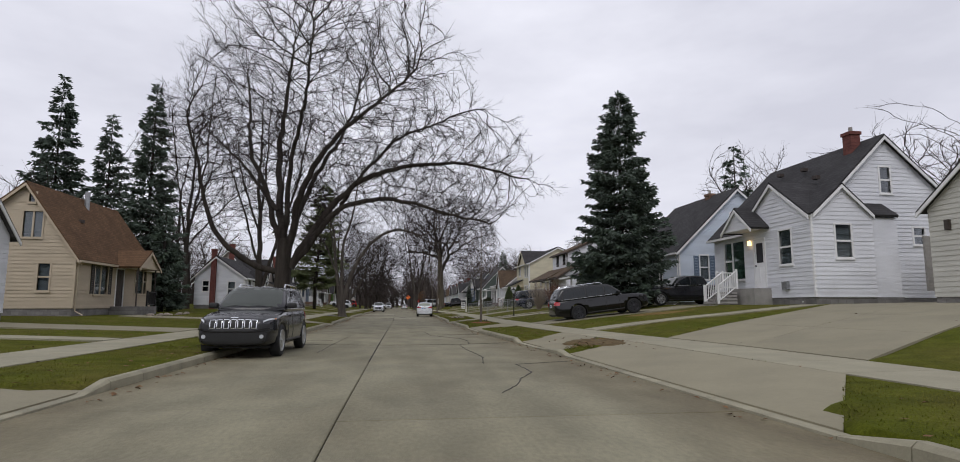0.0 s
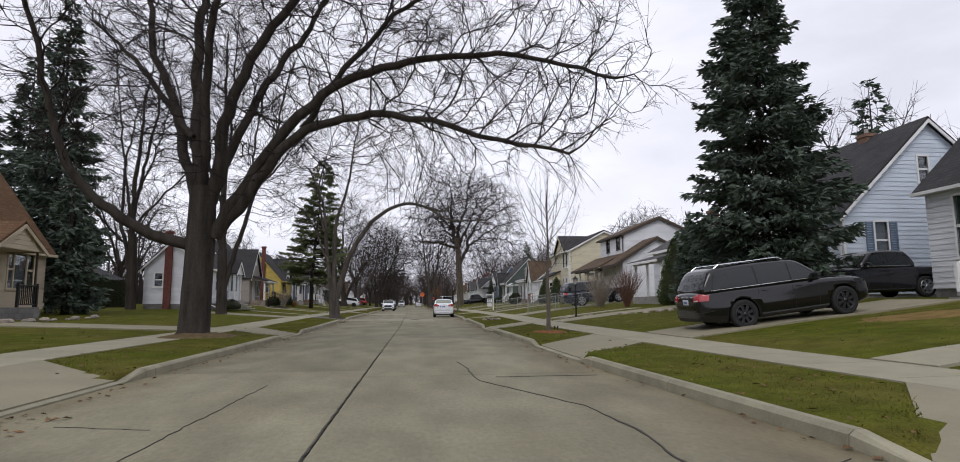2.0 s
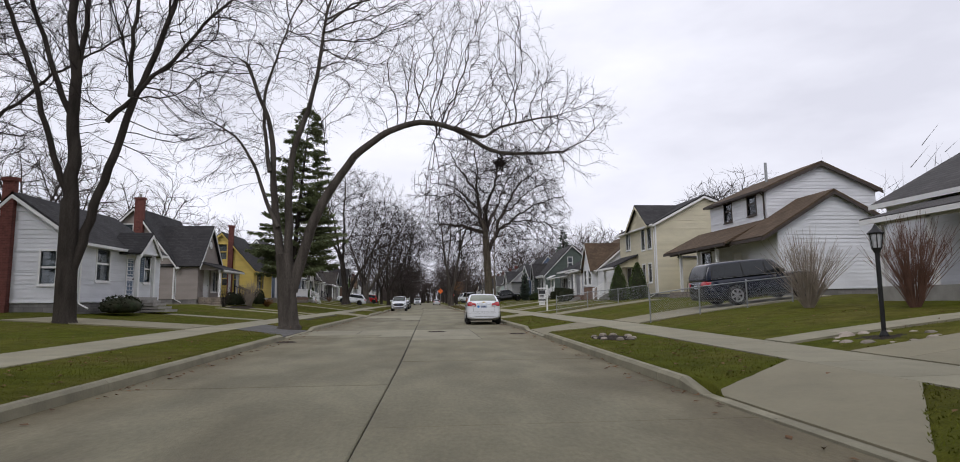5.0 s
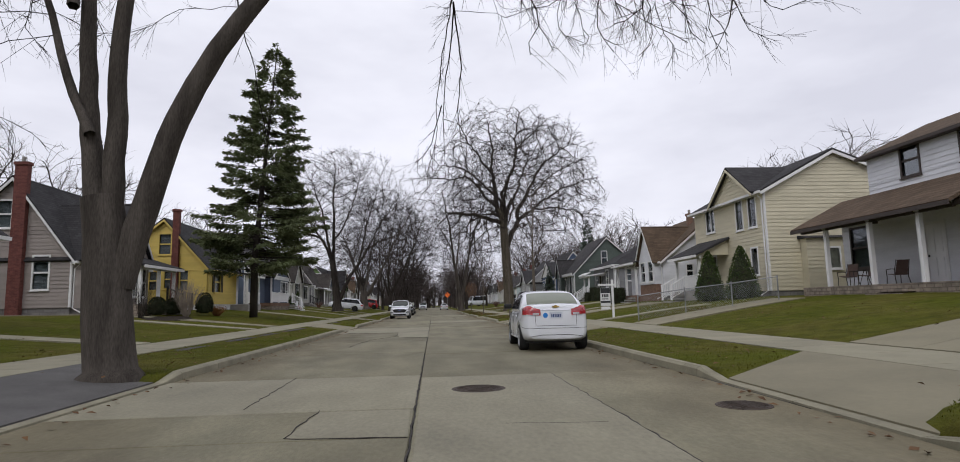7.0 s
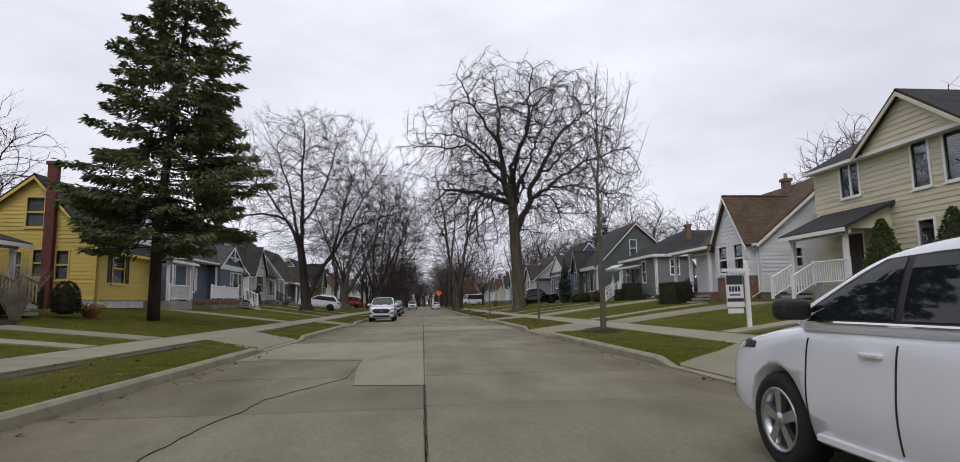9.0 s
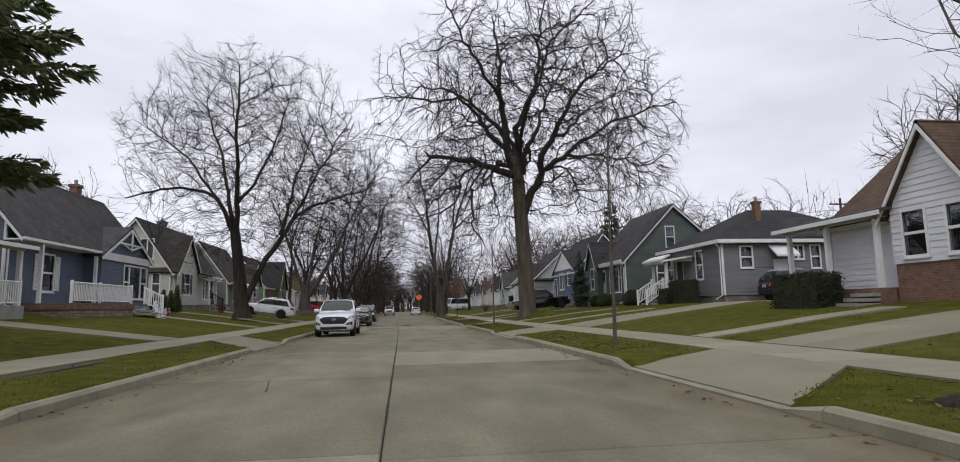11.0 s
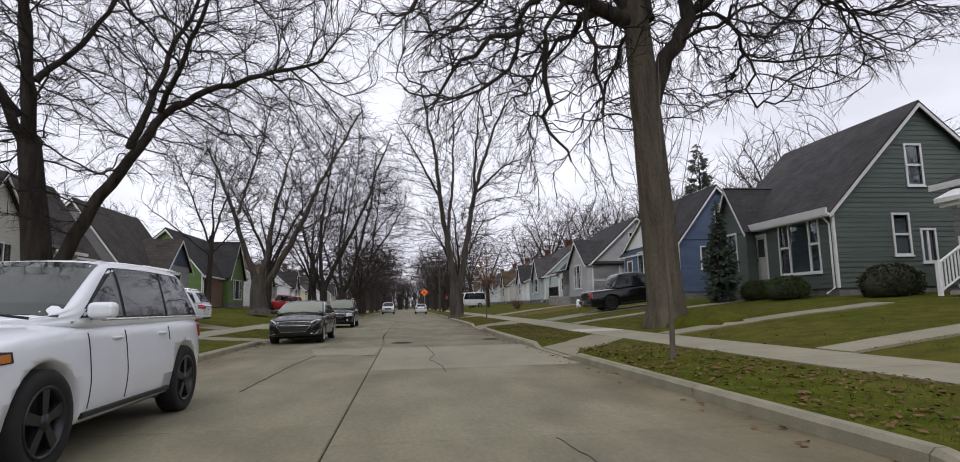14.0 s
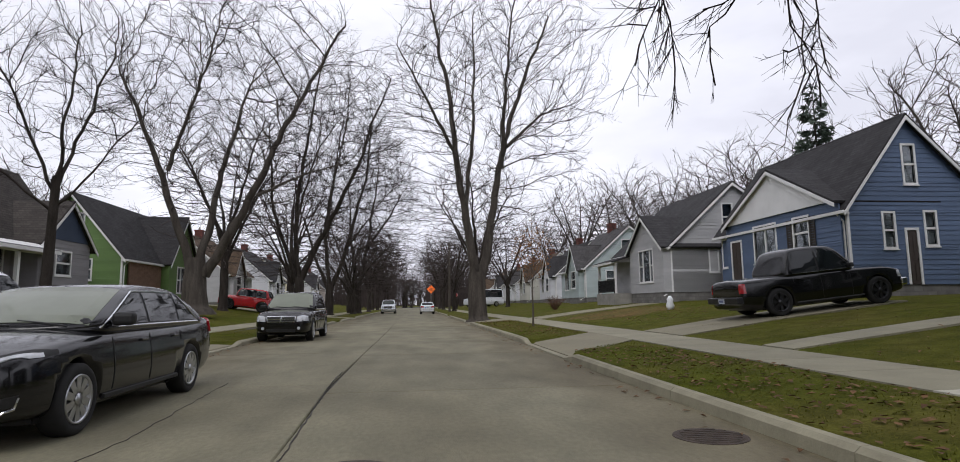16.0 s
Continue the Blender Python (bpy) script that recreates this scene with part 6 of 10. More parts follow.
# boughs that bend down under the low limb, in kinks
for y, row in ((132.6, [(5.2, 11.4), (4.3, 10.6), (3.9, 9.9), (3.7, 9.0), (2.9, 8.0), (1.9, 7.3)]), (132.4, [(5.6, 11.5), (5.0, 10.2), (4.5, 9.2), (4.0, 7.6)]),
               (132.9, [(6.2, 11.4), (6.2, 10.2), (6.5, 9.0), (7.0, 7.6)]), (132.7, [(4.7, 9.6), (4.9, 8.2), (5.1, 6.8), (5.2, 5.6)]),
               (132.3, [(3.9, 9.7), (2.8, 9.6), (1.8, 8.6), (0.9, 7.8)]), (131.9, [(3.2, 11.5), (2.2, 10.3), (1.5, 9.2)]), (131.8, [(1.8, 11.8), (0.9, 10.9), (0.2, 9.8)]),
               (134.6, [(10.3, 11.3), (12.0, 11.8), (12.8, 10.4), (13.3, 8.8)])):
    b.limb([(x, y + 0.1 * i, z) for i, (x, z) in enumerate(row)], 0.11, 0.035, wave=0.16)
# boughs hanging on the far side of the crown
for y, row in ((142.6, [(6.6, 11.0), (6.0, 8.4), (5.6, 7.4), (5.4, 6.4)]), (143.2, [(6.4, 10.8), (6.3, 8.4), (6.6, 7.4), (6.8, 6.2)]), (143.0, [(9.4, 10.4), (8.0, 8.2), (7.4, 7.4), (7.6, 6.4)]),
               (142.2, [(9.6, 10.6), (8.6, 8.4), (9.2, 7.4), (9.0, 5.4)]), (142.8, [(9.6, 10.6), (9.0, 8.4), (9.6, 7.0), (10.1, 5.9)]), (143.4, [(9.9, 10.8), (10.2, 8.5), (10.6, 7.3)])):
    b.limb([(x, y - 0.8 + 0.3 * i, z) for i, (x, z) in enumerate(row)], 0.024, 0.008, wave=0.07)
    b.lobe(row[2][0], y + 0.2, row[2][1] + 0.3, 0.6, 0.5, 1.1, 12)
b.lobe(9.4, 134.2, 16.2, 10.2, 8.8, 8.3, 7600)
b.lobe(2.6, 132.6, 9.6, 3.4, 2.6, 2.9, 900)
b.lobe(16.6, 133.6, 11.8, 3.6, 3.6, 2.8, 900)
# same bark on the limbs, darkened to BARK: their backlit look is painted in
plant(b, (8.75, 133.9, 0.85), "tall bare oak with a thick furrowed trunk on the lawn", bark=BARK_OAK, sprays=1.2, backlit_bark=BARK)

# the round-headed tree with two stems
b = BareTree(41, up=0.05, step=0.46, kink=0.16)
b.trunk([(-11.6, 135.8, 1.0), (-11.8, 135.8, 3.2), (-12.1, 135.8, 5.6), (-12.3, 135.8, 7.0)], 0.5, 0.32)
for row, rr in zip(limbs_at(135.8, (-2, 2, -3, 1, 3, -2, 3, -4), [
        [(-12.2, 6.3), (-13.5, 9.3), (-16.5, 9.9), (-19, 9.0)], [(-12.3, 6.6), (-13.4, 10.9), (-15.0, 16.8)], [(-12.2, 6.6), (-12.0, 10.9), (-11.6, 18.5)],
        [(-11.6, 1.7), (-9.8, 5.3), (-8.2, 8.0), (-5.7, 9.4), (-2.9, 10.2)], [(-9.1, 6.7), (-8.3, 11.0), (-7.1, 16.2)], [(-12.6, 7.8), (-15.1, 11.8), (-17.8, 14)],
        [(-12.2, 9), (-10.4, 13), (-9.4, 18)], [(-8.2, 8), (-5.6, 12), (-4.0, 14)]], b.r), ((.2, .04), (.2, .04), (.24, .04), (.28, .05), (.15, .03), (.14, .03), (.14, .03), (.12, .03))):
    b.limb(row, *rr)
b.lobe(-11.6, 135.9, 12.4, 7.6, 7.2, 7.4, 6880)
b.lobe(-5.6, 136.0, 10.6, 4.4, 4.6, 4.8, 2130)
plant(b, (-11.6, 135.8, 1.1), "round-headed bare maple with a second leaning stem", sprays=1.4)

# forked tree by the east kerb
b = BareTree(43, up=0.2, step=0.5, kink=0.1)
b.trunk([(4.55, 168.0, 0.1), (4.5, 168.0, 1.4), (4.5, 168.0, 2.6), (4.5, 168.0, 3.2)], 0.62, 0.5)
for row, rr in zip(limbs_at(168.0, (-1, 1.5, 2, -2, 3, -3), [[(4.4, 2.6), (4.0, 6.1), (3.2, 11.0), (2.3, 17.2), (1.5, 21.5)], [(4.6, 2.6), (5.2, 3.9), (6.0, 9.0), (7.6, 15.3), (9.9, 21.5)], [(3.8, 7.0), (4.4, 13), (4.6, 22)], [(6.2, 10.0), (6.4, 15), (6.9, 21)],
        [(6.6, 11.5), (9.2, 14.2), (12.2, 15.6)], [(3.2, 11), (1.0, 14.5), (-0.6, 17)]], b.r), ((.34, .05), (.34, .05), (.18, .03), (.18, .03), (.14, .03), (.14, .03))):
    b.limb(row, *rr)
b.lobe(5.6, 168.0, 14.4, 7.2, 6.2, 8.4, 2900)
plant(b, (4.55, 168.0, 0.14), "tall forked bare tree beside the kerb", bark=BARK_PALE)

# large tree before the red car
b = BareTree(47, up=0.05, step=0.5, kink=0.17)
b.trunk([(-11.9, 165.9, 1.0), (-12.0, 165.9, 2.2), (-12.0, 165.9, 3.4), (-12.0, 165.9, 4.0)], 0.75, 0.5)
for row, rr in zip(limbs_at(165.9, (-2, 2, -2, 1, 3), [[(-12.2, 3.2), (-13.8, 9.1), (-15.6, 14.3)], [(-11.8, 3.4), (-11.3, 8.7), (-9.6, 15.4)], [(-11.5, 3.0), (-8.7, 7.7), (-7.2, 11.4), (-3.6, 17.5)], [(-13.8, 9.1), (-12.1, 15.1), (-11.6, 19.6)], [(-8.7, 7.7), (-6.0, 9.4), (-3.8, 10.4)]], b.r), ((.3, .05), (.28, .05), (.32, .05), (.14, .03), (.12, .03))):
    b.limb(row, *rr)
b.lobe(-9.4, 166.0, 13.2, 7.9, 6.4, 7.2, 4510)
plant(b, (-11.9, 165.9, 1.2), "broad bare tree with several spreading stems", bark=BARK_PALE)

# smaller lawn tree
b = BareTree(53, up=0.1, step=0.34, kink=0.13, tip=0.009)
b.trunk([(-11.0, 150.2, 1.0), (-10.95, 150.2, 3.0), (-10.9, 150.2, 5.4)], 0.17, 0.12, 1.3)
for row, rr in zip(limbs_at(150.2, (-1, 1, 0, -1.5, 1.5), [[(-10.9, 4.8), (-11.7, 7.2), (-12.6, 9.8)], [(-10.9, 5.0), (-10.4, 7.6), (-9.9, 10.6)], [(-10.9, 4.4), (-9.3, 6.4), (-8.2, 7.6)], [(-10.9, 4.2), (-12.8, 6.0), (-13.8, 7.0)], [(-10.9, 5.2), (-11, 8.5), (-11.2, 11)]], b.r), ((.07, .02), (.07, .02), (.05, .02), (.05, .02), (.07, .02))):
    b.limb(row, *rr)
b.lobe(-11.0, 150.2, 8.2, 3.0, 2.8, 3.6, 2130)
plant(b, (-11.0, 150.2, 1.2), "slender bare lawn tree with drooping twigs")

# tall stems beside the white house
b = BareTree(59, up=0.14, step=0.46, kink=0.12)
b.trunk([(-13.0, 72.2, 0.4), (-13.05, 72.2, 3.0), (-13.1, 72.2, 5.0)], 0.36, 0.3, 1.35)
for row, rr in zip(limbs_at(72.2, (0, 1, -1.5, 1, -2, 2, -1), [[(-13.1, 4.5), (-13.2, 9.0), (-13.4, 14.5), (-13.3, 21)], [(-12.9, 2.4), (-11.2, 9.0), (-9.8, 14.6), (-8.9, 19.5)], [(-13.2, 8), (-14.8, 13), (-15.6, 17.5)], [(-11.2, 9), (-11.2, 14), (-10.8, 18)], [(-13.1, 5), (-15.0, 12), (-17.0, 19)], [(-12, 8), (-8.4, 13), (-5.8, 16.5)], [(-13.2, 9), (-12.6, 16), (-12.3, 23)]], b.r), ((.28, .04), (.2, .04), (.12, .03), (.1, .03), (.13, .03), (.1, .03), (.12, .03))):
    b.limb(row, *rr)
b.lobe(-11.4, 72.3, 14.6, 5.0, 4.4, 8.2, 3560)
plant(b, (-13.0, 72.2, 0.6), "tall bare tree with two upright stems", bark=BARK, twig=TWIG)
b = BareTree(61, up=0.14, step=0.46, kink=0.12)
b.trunk([(-20.8, 76.4, 0.6), (-20.9, 76.4, 4.0), (-21.0, 76.4, 6.5)], 0.38, 0.28, 1.3)
for row, rr in zip(limbs_at(76.4, (0, 1, -1.5, 2, -2, -3, 3), [[(-21.0, 6), (-21.0, 11), (-20.6, 16), (-20.2, 20)], [(-21.0, 3.6), (-22.2, 10.5), (-21.6, 16.5)], [(-21, 9), (-19.2, 13), (-18, 17)], [(-21, 6), (-22.5, 14), (-24, 22)], [(-21, 8), (-19.5, 16), (-18.6, 24.5)], [(-21, 5.5), (-24, 9), (-27, 12)], [(-21, 7), (-17.4, 12), (-14.6, 15)]], b.r), ((.24, .04), (.18, .04), (.1, .03), (.14, .03), (.15, .03), (.11, .03), (.11, .03))):
    b.limb(row, *rr)
b.lobe(-20.6, 76.3, 15.0, 5.4, 5.0, 8.4, 3560)
plant(b, (-20.8, 76.4, 0.8), "tall bare tree behind the lawn", bark=BARK)


# trees that line the west side farther on
for seed, x, y, rows in ((83, -8.4, 178.0, [[(-8.4, 3), (-6.5, 7), (-4.2, 12), (-1.4, 19.5)], [(-8.4, 3.5), (-8.8, 9), (-8.0, 15), (-7.0, 22)], [(-8.6, 3), (-10.2, 8), (-10.6, 15)], [(-6.5, 7), (-5.8, 13), (-4.8, 20)], [(-8.7, 8), (-7.4, 13), (-5.6, 17)]]),
                         (89, -8.0, 192.0, [[(-8.0, 2.5), (-6.4, 7), (-4.6, 14), (-3.8, 21)], [(-8.0, 3), (-8.4, 9), (-7.6, 16), (-6.9, 21)], [(-8.2, 3), (-10, 8), (-11.4, 13)], [(-6.4, 7), (-3.6, 11), (-1.4, 14)]]),
                         (91, -6.4, 206.0, [[(-6.4, 2.5), (-5.4, 8), (-4.4, 15), (-4.0, 21)], [(-6.5, 3), (-7.3, 9), (-7.8, 17)], [(-5.4, 8), (-2.8, 12), (-0.4, 16)]])):
    b = BareTree(seed, up=0.08, step=0.5, kink=0.14)
    b.trunk([(x, y, 0.2), (x, y, 1.4), (x, y, 2.6), (x, y, 3.4)], 0.45, 0.34)
    for row, rr in zip(limbs_at(y, (-1, 1, -2, 2, 1), rows, b.r), ((.28, .04), (.24, .04), (.2, .04), (.13, .03), (.12, .03))):
        b.limb(row, *rr)
    b.lobe(x + 2.6, y, 13.4, 6.2, 5.2, 8.0, 3560)
    plant(b, (x, y, 0.3), "spreading bare street tree farther along the verge")


def sapling(x, y, h, spread, seed, r=0.06, label="young bare street tree"):
    """A young upright street tree: a vase of thin rising branches round a leader."""
    b = BareTree(seed, up=0.5, step=0.24, reach=1.2, kink=0.07, tip=0.0042, out=0.0)
    z = ground_z(x, y)
    b.trunk([(x, y, z), (x + 0.02, y, z + h * 0.14), (x, y, z + h * 0.25), (x, y, z + h * 0.34)], r, r * 0.72, 1.15)
    b.limb([(x, y, z + h * 0.33), (x + 0.03, y, z + h * 0.62), (x + 0.06, y, z + h * 0.97)], r * 0.7, 0.006, wave=0.01)
    for k in range(20):
        a = k * 2.4 + seed
        f = 0.33 + 0.022 * k
        e = spread * (1.0 - 0.55 * abs(f - 0.42)) * b.r.uniform(0.75, 1.05)
        b.limb([(x, y, z + h * f), (x + math.cos(a) * e * 0.55, y + math.sin(a) * e * 0.55, z + h * (f + 0.13)), (x + math.cos(a) * e, y + math.sin(a) * e, z + h * min(0.93, f + 0.36))], r * 0.2, 0.005, wave=0.015)
    b.lobe(x, y, z + h * 0.68, spread * 1.0, spread * 1.0, h * 0.36, 900)
    return plant(b, (x, y, z), label, bark=BARK_YOUNG, twig=TWIG_YOUNG, sprays=0.5)


sapling(4.65, 48.4, 5.6, 1.2, 3, 0.078, "young bare street tree in a ring of mulch")
sapling(5.3, 96.0, 8.8, 1.7, 5, 0.10, "young bare street tree in dark mulch")
sapling(5.27, 106.59, 7.0, 0.8, 7, 0.055, "young bare street tree on the verge")
sapling(4.9, 125.2, 5.8, 0.85, 9, 0.05, "thin young street tree on the leafy verge")
t = sapling(5.55, 155.4, 4.9, 0.85, 15, 0.045, "young street tree still holding orange-brown leaves")
r = np.random.RandomState(8)
leaves = Geo()
for k in range(900):
    d = r.normal(size=3)
    d *= r.uniform(0.1, 1) ** 0.45 / np.linalg.norm(d)
    c = Vector((5.6 + d[0] * 0.95, 155.4 + d[1] * 0.95, 0.2 + 3.25 + d[2] * 1.35))
    u = Vector(r.normal(size=3).tolist()).normalized()
    v = u.cross(Vector(r.normal(size=3).tolist())).normalized()
    e = float(r.uniform(0.03, 0.06))
    leaves.add([tuple(c - u * e), tuple(c + v * e * 0.5), tuple(c + u * e), tuple(c - v * e * 0.5)], [(0, 1, 2, 3)])
tagged(part("leaves", leaves, DRY_LEAF, t, "sparse orange-brown dry leaves"), kind="stuff")


def generic(seed, h=16.0, spread=6.0, r=0.36):
    """A whole bare tree about the origin, to be repeated in the distance."""
    b = BareTree(seed, up=0.08, step=0.62, kink=0.16, tip=0.024, coarse=True)
    b.trunk([(0, 0, 0), (0.05, 0, h * 0.12), (0, 0.1, h * 0.26), (0, 0, h * 0.34)], r, r * 0.7)
    for k in range(7):
        a = k * 2.4 + b.r.random()
        e = spread * b.r.uniform(0.45, 0.85)
        z0 = h * b.r.uniform(0.2, 0.33)
        top = h * b.r.uniform(0.62, 0.9)
        b.limb([(0, 0, z0), (math.cos(a) * e * 0.4, math.sin(a) * e * 0.4, lerp(z0, top, 0.45)), (math.cos(a) * e, math.sin(a) * e, top)], r * 0.5, 0.04)
    b.lobe(0, 0, h * 0.6, spread, spread, h * 0.40, 1500)
    return b


variants = [plant(generic(71, 17, 7.0), (60, 330, 1.4), "bare grey tree beyond the houses", twig=TWIG_HAZED, group="distant trees"),
            plant(generic(73, 15, 6.5), (-60, 335, 1.4), "bare grey tree beyond the houses", twig=TWIG_HAZED, group="distant trees"),
            plant(generic(79, 19, 6.0), (55, 300, 1.4), "bare grey tree beyond the houses", twig=TWIG_HAZED, group="distant trees")]
for v, place in zip(variants, ((60, 330, 1.4), (-60, 335, 1.4), (55, 300, 1.4))):
    # grown about the origin: move the parts with their thing
    for c in v.children:
        c.matrix_parent_inverse = Matrix()
rng = random.Random(97)
spots = [(-8.5 + rng.uniform(-3, 2), y) for y in range(186, 330, 20)] + [(-13.5, 176), (-12.0, 192), (-6.4, 200), (-6.2, 222), (-6.3, 246), (-5.9, 268), (-6.2, 290), (-7.2, 312)]
spots += [(8 + rng.uniform(-2, 5), y) for y in range(204, 330, 20)] + [(6.5, 186), (6.2, 214), (6.0, 240), (6.4, 266), (6.0, 290)]
spots += [(rng.uniform(-6, 7), y) for y in (345, 352, 360, 372, 380, 388)] + [(-26, 345), (-16, 350), (0, 338), (-3, 342), (3, 341), (10, 343), (-11, 341), (-20, 338), (20, 339), (-32, 342), (33, 342), (-48, 348), (48, 348), (15, 350), (28, 345), (38, 352), (-40, 350)]
spots += [(24, 186), (29, 194), (23, 208), (31, 180), (22, 222), (28, 236), (25, 200), (27, 168), (30, 158)]
spots += [(31, 46), (34, 64), (37, 73), (33, 107), (37, 121), (42, 132), (36, 148), (33, 160), (37, 176), (32, 188), (36, 201), (34, 215), (35, 232), (33, 250), (40, 265), (35, 280)]
spots += [(-31, 52), (-38, 60), (-34, 68), (-33, 101), (-36, 112), (-31, 118), (-38, 128), (-34, 147), (-37, 160), (-33, 176), (-36, 190), (-34, 206), (-36, 224), (-34, 243), (-36, 262), (-34, 280), (-42, 92)]
for k, (x, y) in enumerate(spots):
    c = copy_thing(variants[k % 3], pose(x, y, ground_z(x, y) - 0.05, 0, 0, rng.uniform(0, 360)))
    c.scale = (rng.uniform(0.72, 1.0),) * 2 + (rng.uniform(0.66, 0.98),)


# ---------------------------------------------------------------- evergreens


class Needles:
    """Many small pointed leaves as one mesh."""

    def __init__(self, seed):
        self.r = np.random.RandomState(seed)
        self.p, self.d, self.l, self.w = [], [], [], []

    def spray(self, base, direction, length, width):
        self.p.append(np.asarray(base, float))
        self.d.append(np.asarray(direction, float))
        self.l.append(np.broadcast_to(length, len(base)).astype(float))
        self.w.append(np.broadcast_to(width, len(base)).astype(float))

    def mesh(self, name):
        p, d, ln, w = np.concatenate(self.p), np.concatenate(self.d), np.concatenate(self.l), np.concatenate(self.w)
        d = d / (np.linalg.norm(d, axis=1)[:, None] + 1e-9)
        s = np.cross(d, self.r.normal(size=p.shape))
        s /= np.linalg.norm(s, axis=1)[:, None] + 1e-9
        tip = p + d * ln[:, None]
        mid = p + d * (ln * 0.45)[:, None]
        v = np.stack([p, mid + s * w[:, None], tip, mid - s * w[:, None]], 1).reshape(-1, 3)
        t = Twigs()
        t.v, t.f = [v], [np.arange(len(v)).reshape(-1, 4)]
        return t.mesh(name, False)


def conifer(place, h, radius, seed, label, mat=NEEDLE, bare=0.08, whorl=0.36, droop=0.35, per=34, size=0.30, sparse=1.0, trunk_r=0.22, lean=0.0, tip=1.0, taper=None):
    """A spruce or pine: a straight stem, whorls of drooping boughs, and needle sprays along them."""
    n, rs = Needles(seed), np.random.RandomState(seed)
    x, y, z0 = place
    boughs = Twigs()
    z = h * bare
    while z < h * 0.985:
        f = z / h
        reach = radius * tip * (1 - f) ** (taper or (0.82 if sparse >= 1 else 0.62)) * rs.uniform(0.86, 1.08)
        if f < bare + 0.12:
            reach *= 0.82 + 0.18 * (f - bare) / 0.12
        count = max(4, int(10 * (1 - f) + 4) * sparse)
        for k in range(int(count)):
            if sparse < 1 and rs.rand() < 0.18:
                continue
            a = rs.uniform(0, 2 * math.pi)
            ln = reach * rs.uniform(0.62, 1.1)
            out = np.array([math.cos(a), math.sin(a), 0.0])
            zz = z + rs.uniform(-0.6, 0.6) * whorl
            dr = droop * (1 - f * 1.25)
            steps_n = 6
            t = np.linspace(0, 1, steps_n)
            line = np.array([x + lean * f, y, z0 + zz]) + out * (t * ln)[:, None]
            line[:, 2] += -dr * ln * t + dr * 0.75 * ln * t ** 2.2 + 0.1 * ln * t * f
            boughs.bar(line, np.linspace(0.035 * (1 - f) + 0.01, 0.006, steps_n), 3)
            m = max(6, int(per * ln))
            u = rs.uniform(0.12 if sparse >= 1 else 0.3, 1.02, m) ** 0.8
            base = np.stack([np.interp(u, t, line[:, i]) for i in range(3)], 1)
            side = np.cross(out, [0, 0, 1])
            sg = rs.choice([-1, 1], m)
            wide = 0.46 * ln * (1.05 - u) * rs.uniform(0, 1, m)
            base = base + side * (sg * wide)[:, None] + rs.normal(0, 0.03, (m, 3))
            base[:, 2] -= wide * 0.28 + rs.uniform(0, 0.16, m)
            dirs = out * rs.uniform(0.4, 1.0, m)[:, None] + side * (sg * rs.uniform(0.2, 0.9, m))[:, None] + np.array([0, 0, 1.0]) * rs.uniform(-0.75, 0.25, m)[:, None]
            n.spray(base, dirs, size * rs.uniform(0.6, 1.25, m), size * 0.16 * rs.uniform(0.7, 1.3, m))
        z += whorl * (0.65 + 0.5 * (1 - f))
    n.spray(np.array([[x + lean, y, z0 + h * 0.96]] * 14), rs.normal(0, 0.3, (14, 3)) + [0, 0, 1], 0.5, 0.04)
    t = thing("conifer", place, label, "tree")
    g = Geo().tube([(x, y, z0 - 0.2), (x, y, z0 + h * 0.2), (x + lean, y, z0 + h * 0.97)], [trunk_r, trunk_r * 0.8, 0.02], 10)
    part("trunk", g, BARK, t, smooth=True)
    tagged(part("bough_wood", boughs.mesh("bough_wood"), BARK, t), kind="stuff")
    part("crown", n.mesh("crown"), mat, t, "dark green needles")
    return t


conifer((14.5, 51.4, 0.8), 15.1, 4.0, 3, "large dense blue-green spruce beside the driveway", taper=0.62, per=62, size=0.34, whorl=0.34, bare=0.09)
conifer((-12.2, 104.6, 0.85), 19.0, 5.3, 5, "tall open pine with irregular boughs before the yellow house", mat=NEEDLE_PINE, bare=0.17, sparse=0.92, whorl=0.34, droop=0.12, per=72, size=0.31, lean=1.2, trunk_r=0.26, tip=0.95)
conifer((-20.7, 66, 0.8), 19.5, 3.4, 7, "tall dark spruce behind the tan house", per=36, size=0.42, whorl=0.5)
conifer((-28.6, 76, 0.9), 19.6, 4.0, 9, "dark spruce behind the tan house", per=30, size=0.5, whorl=0.6)
conifer((-34.5, 78, 0.9), 24.0, 5.0, 11, "tall dark spruce behind the tan house", per=30, size=0.55, whorl=0.65)
conifer((-18.2, 63.0, 0.8), 8.0, 2.4, 19, "dark spruce beside the tan house", per=36, size=0.4, whorl=0.45)
conifer((30.5, 64, 1.4), 14.5, 3.0, 13, "dark spruce rising behind the pale blue house", per=24, size=0.5, sparse=0.8, whorl=0.6)
conifer((14.6, 58.4, 0.95), 4.7, 1.25, 15, "small feathery pine beside the hedge", per=110, size=0.19, whorl=0.22)
conifer((27.05, 165.8, 1.4), 14.2, 3.4, 17, "dark spruce behind the grey houses", per=24, size=0.5, whorl=0.6)
conifer((15.2, 141.9, 1.15), 4.6, 1.0, 21, "small spruce between two houses", per=60, size=0.28, whorl=0.26)


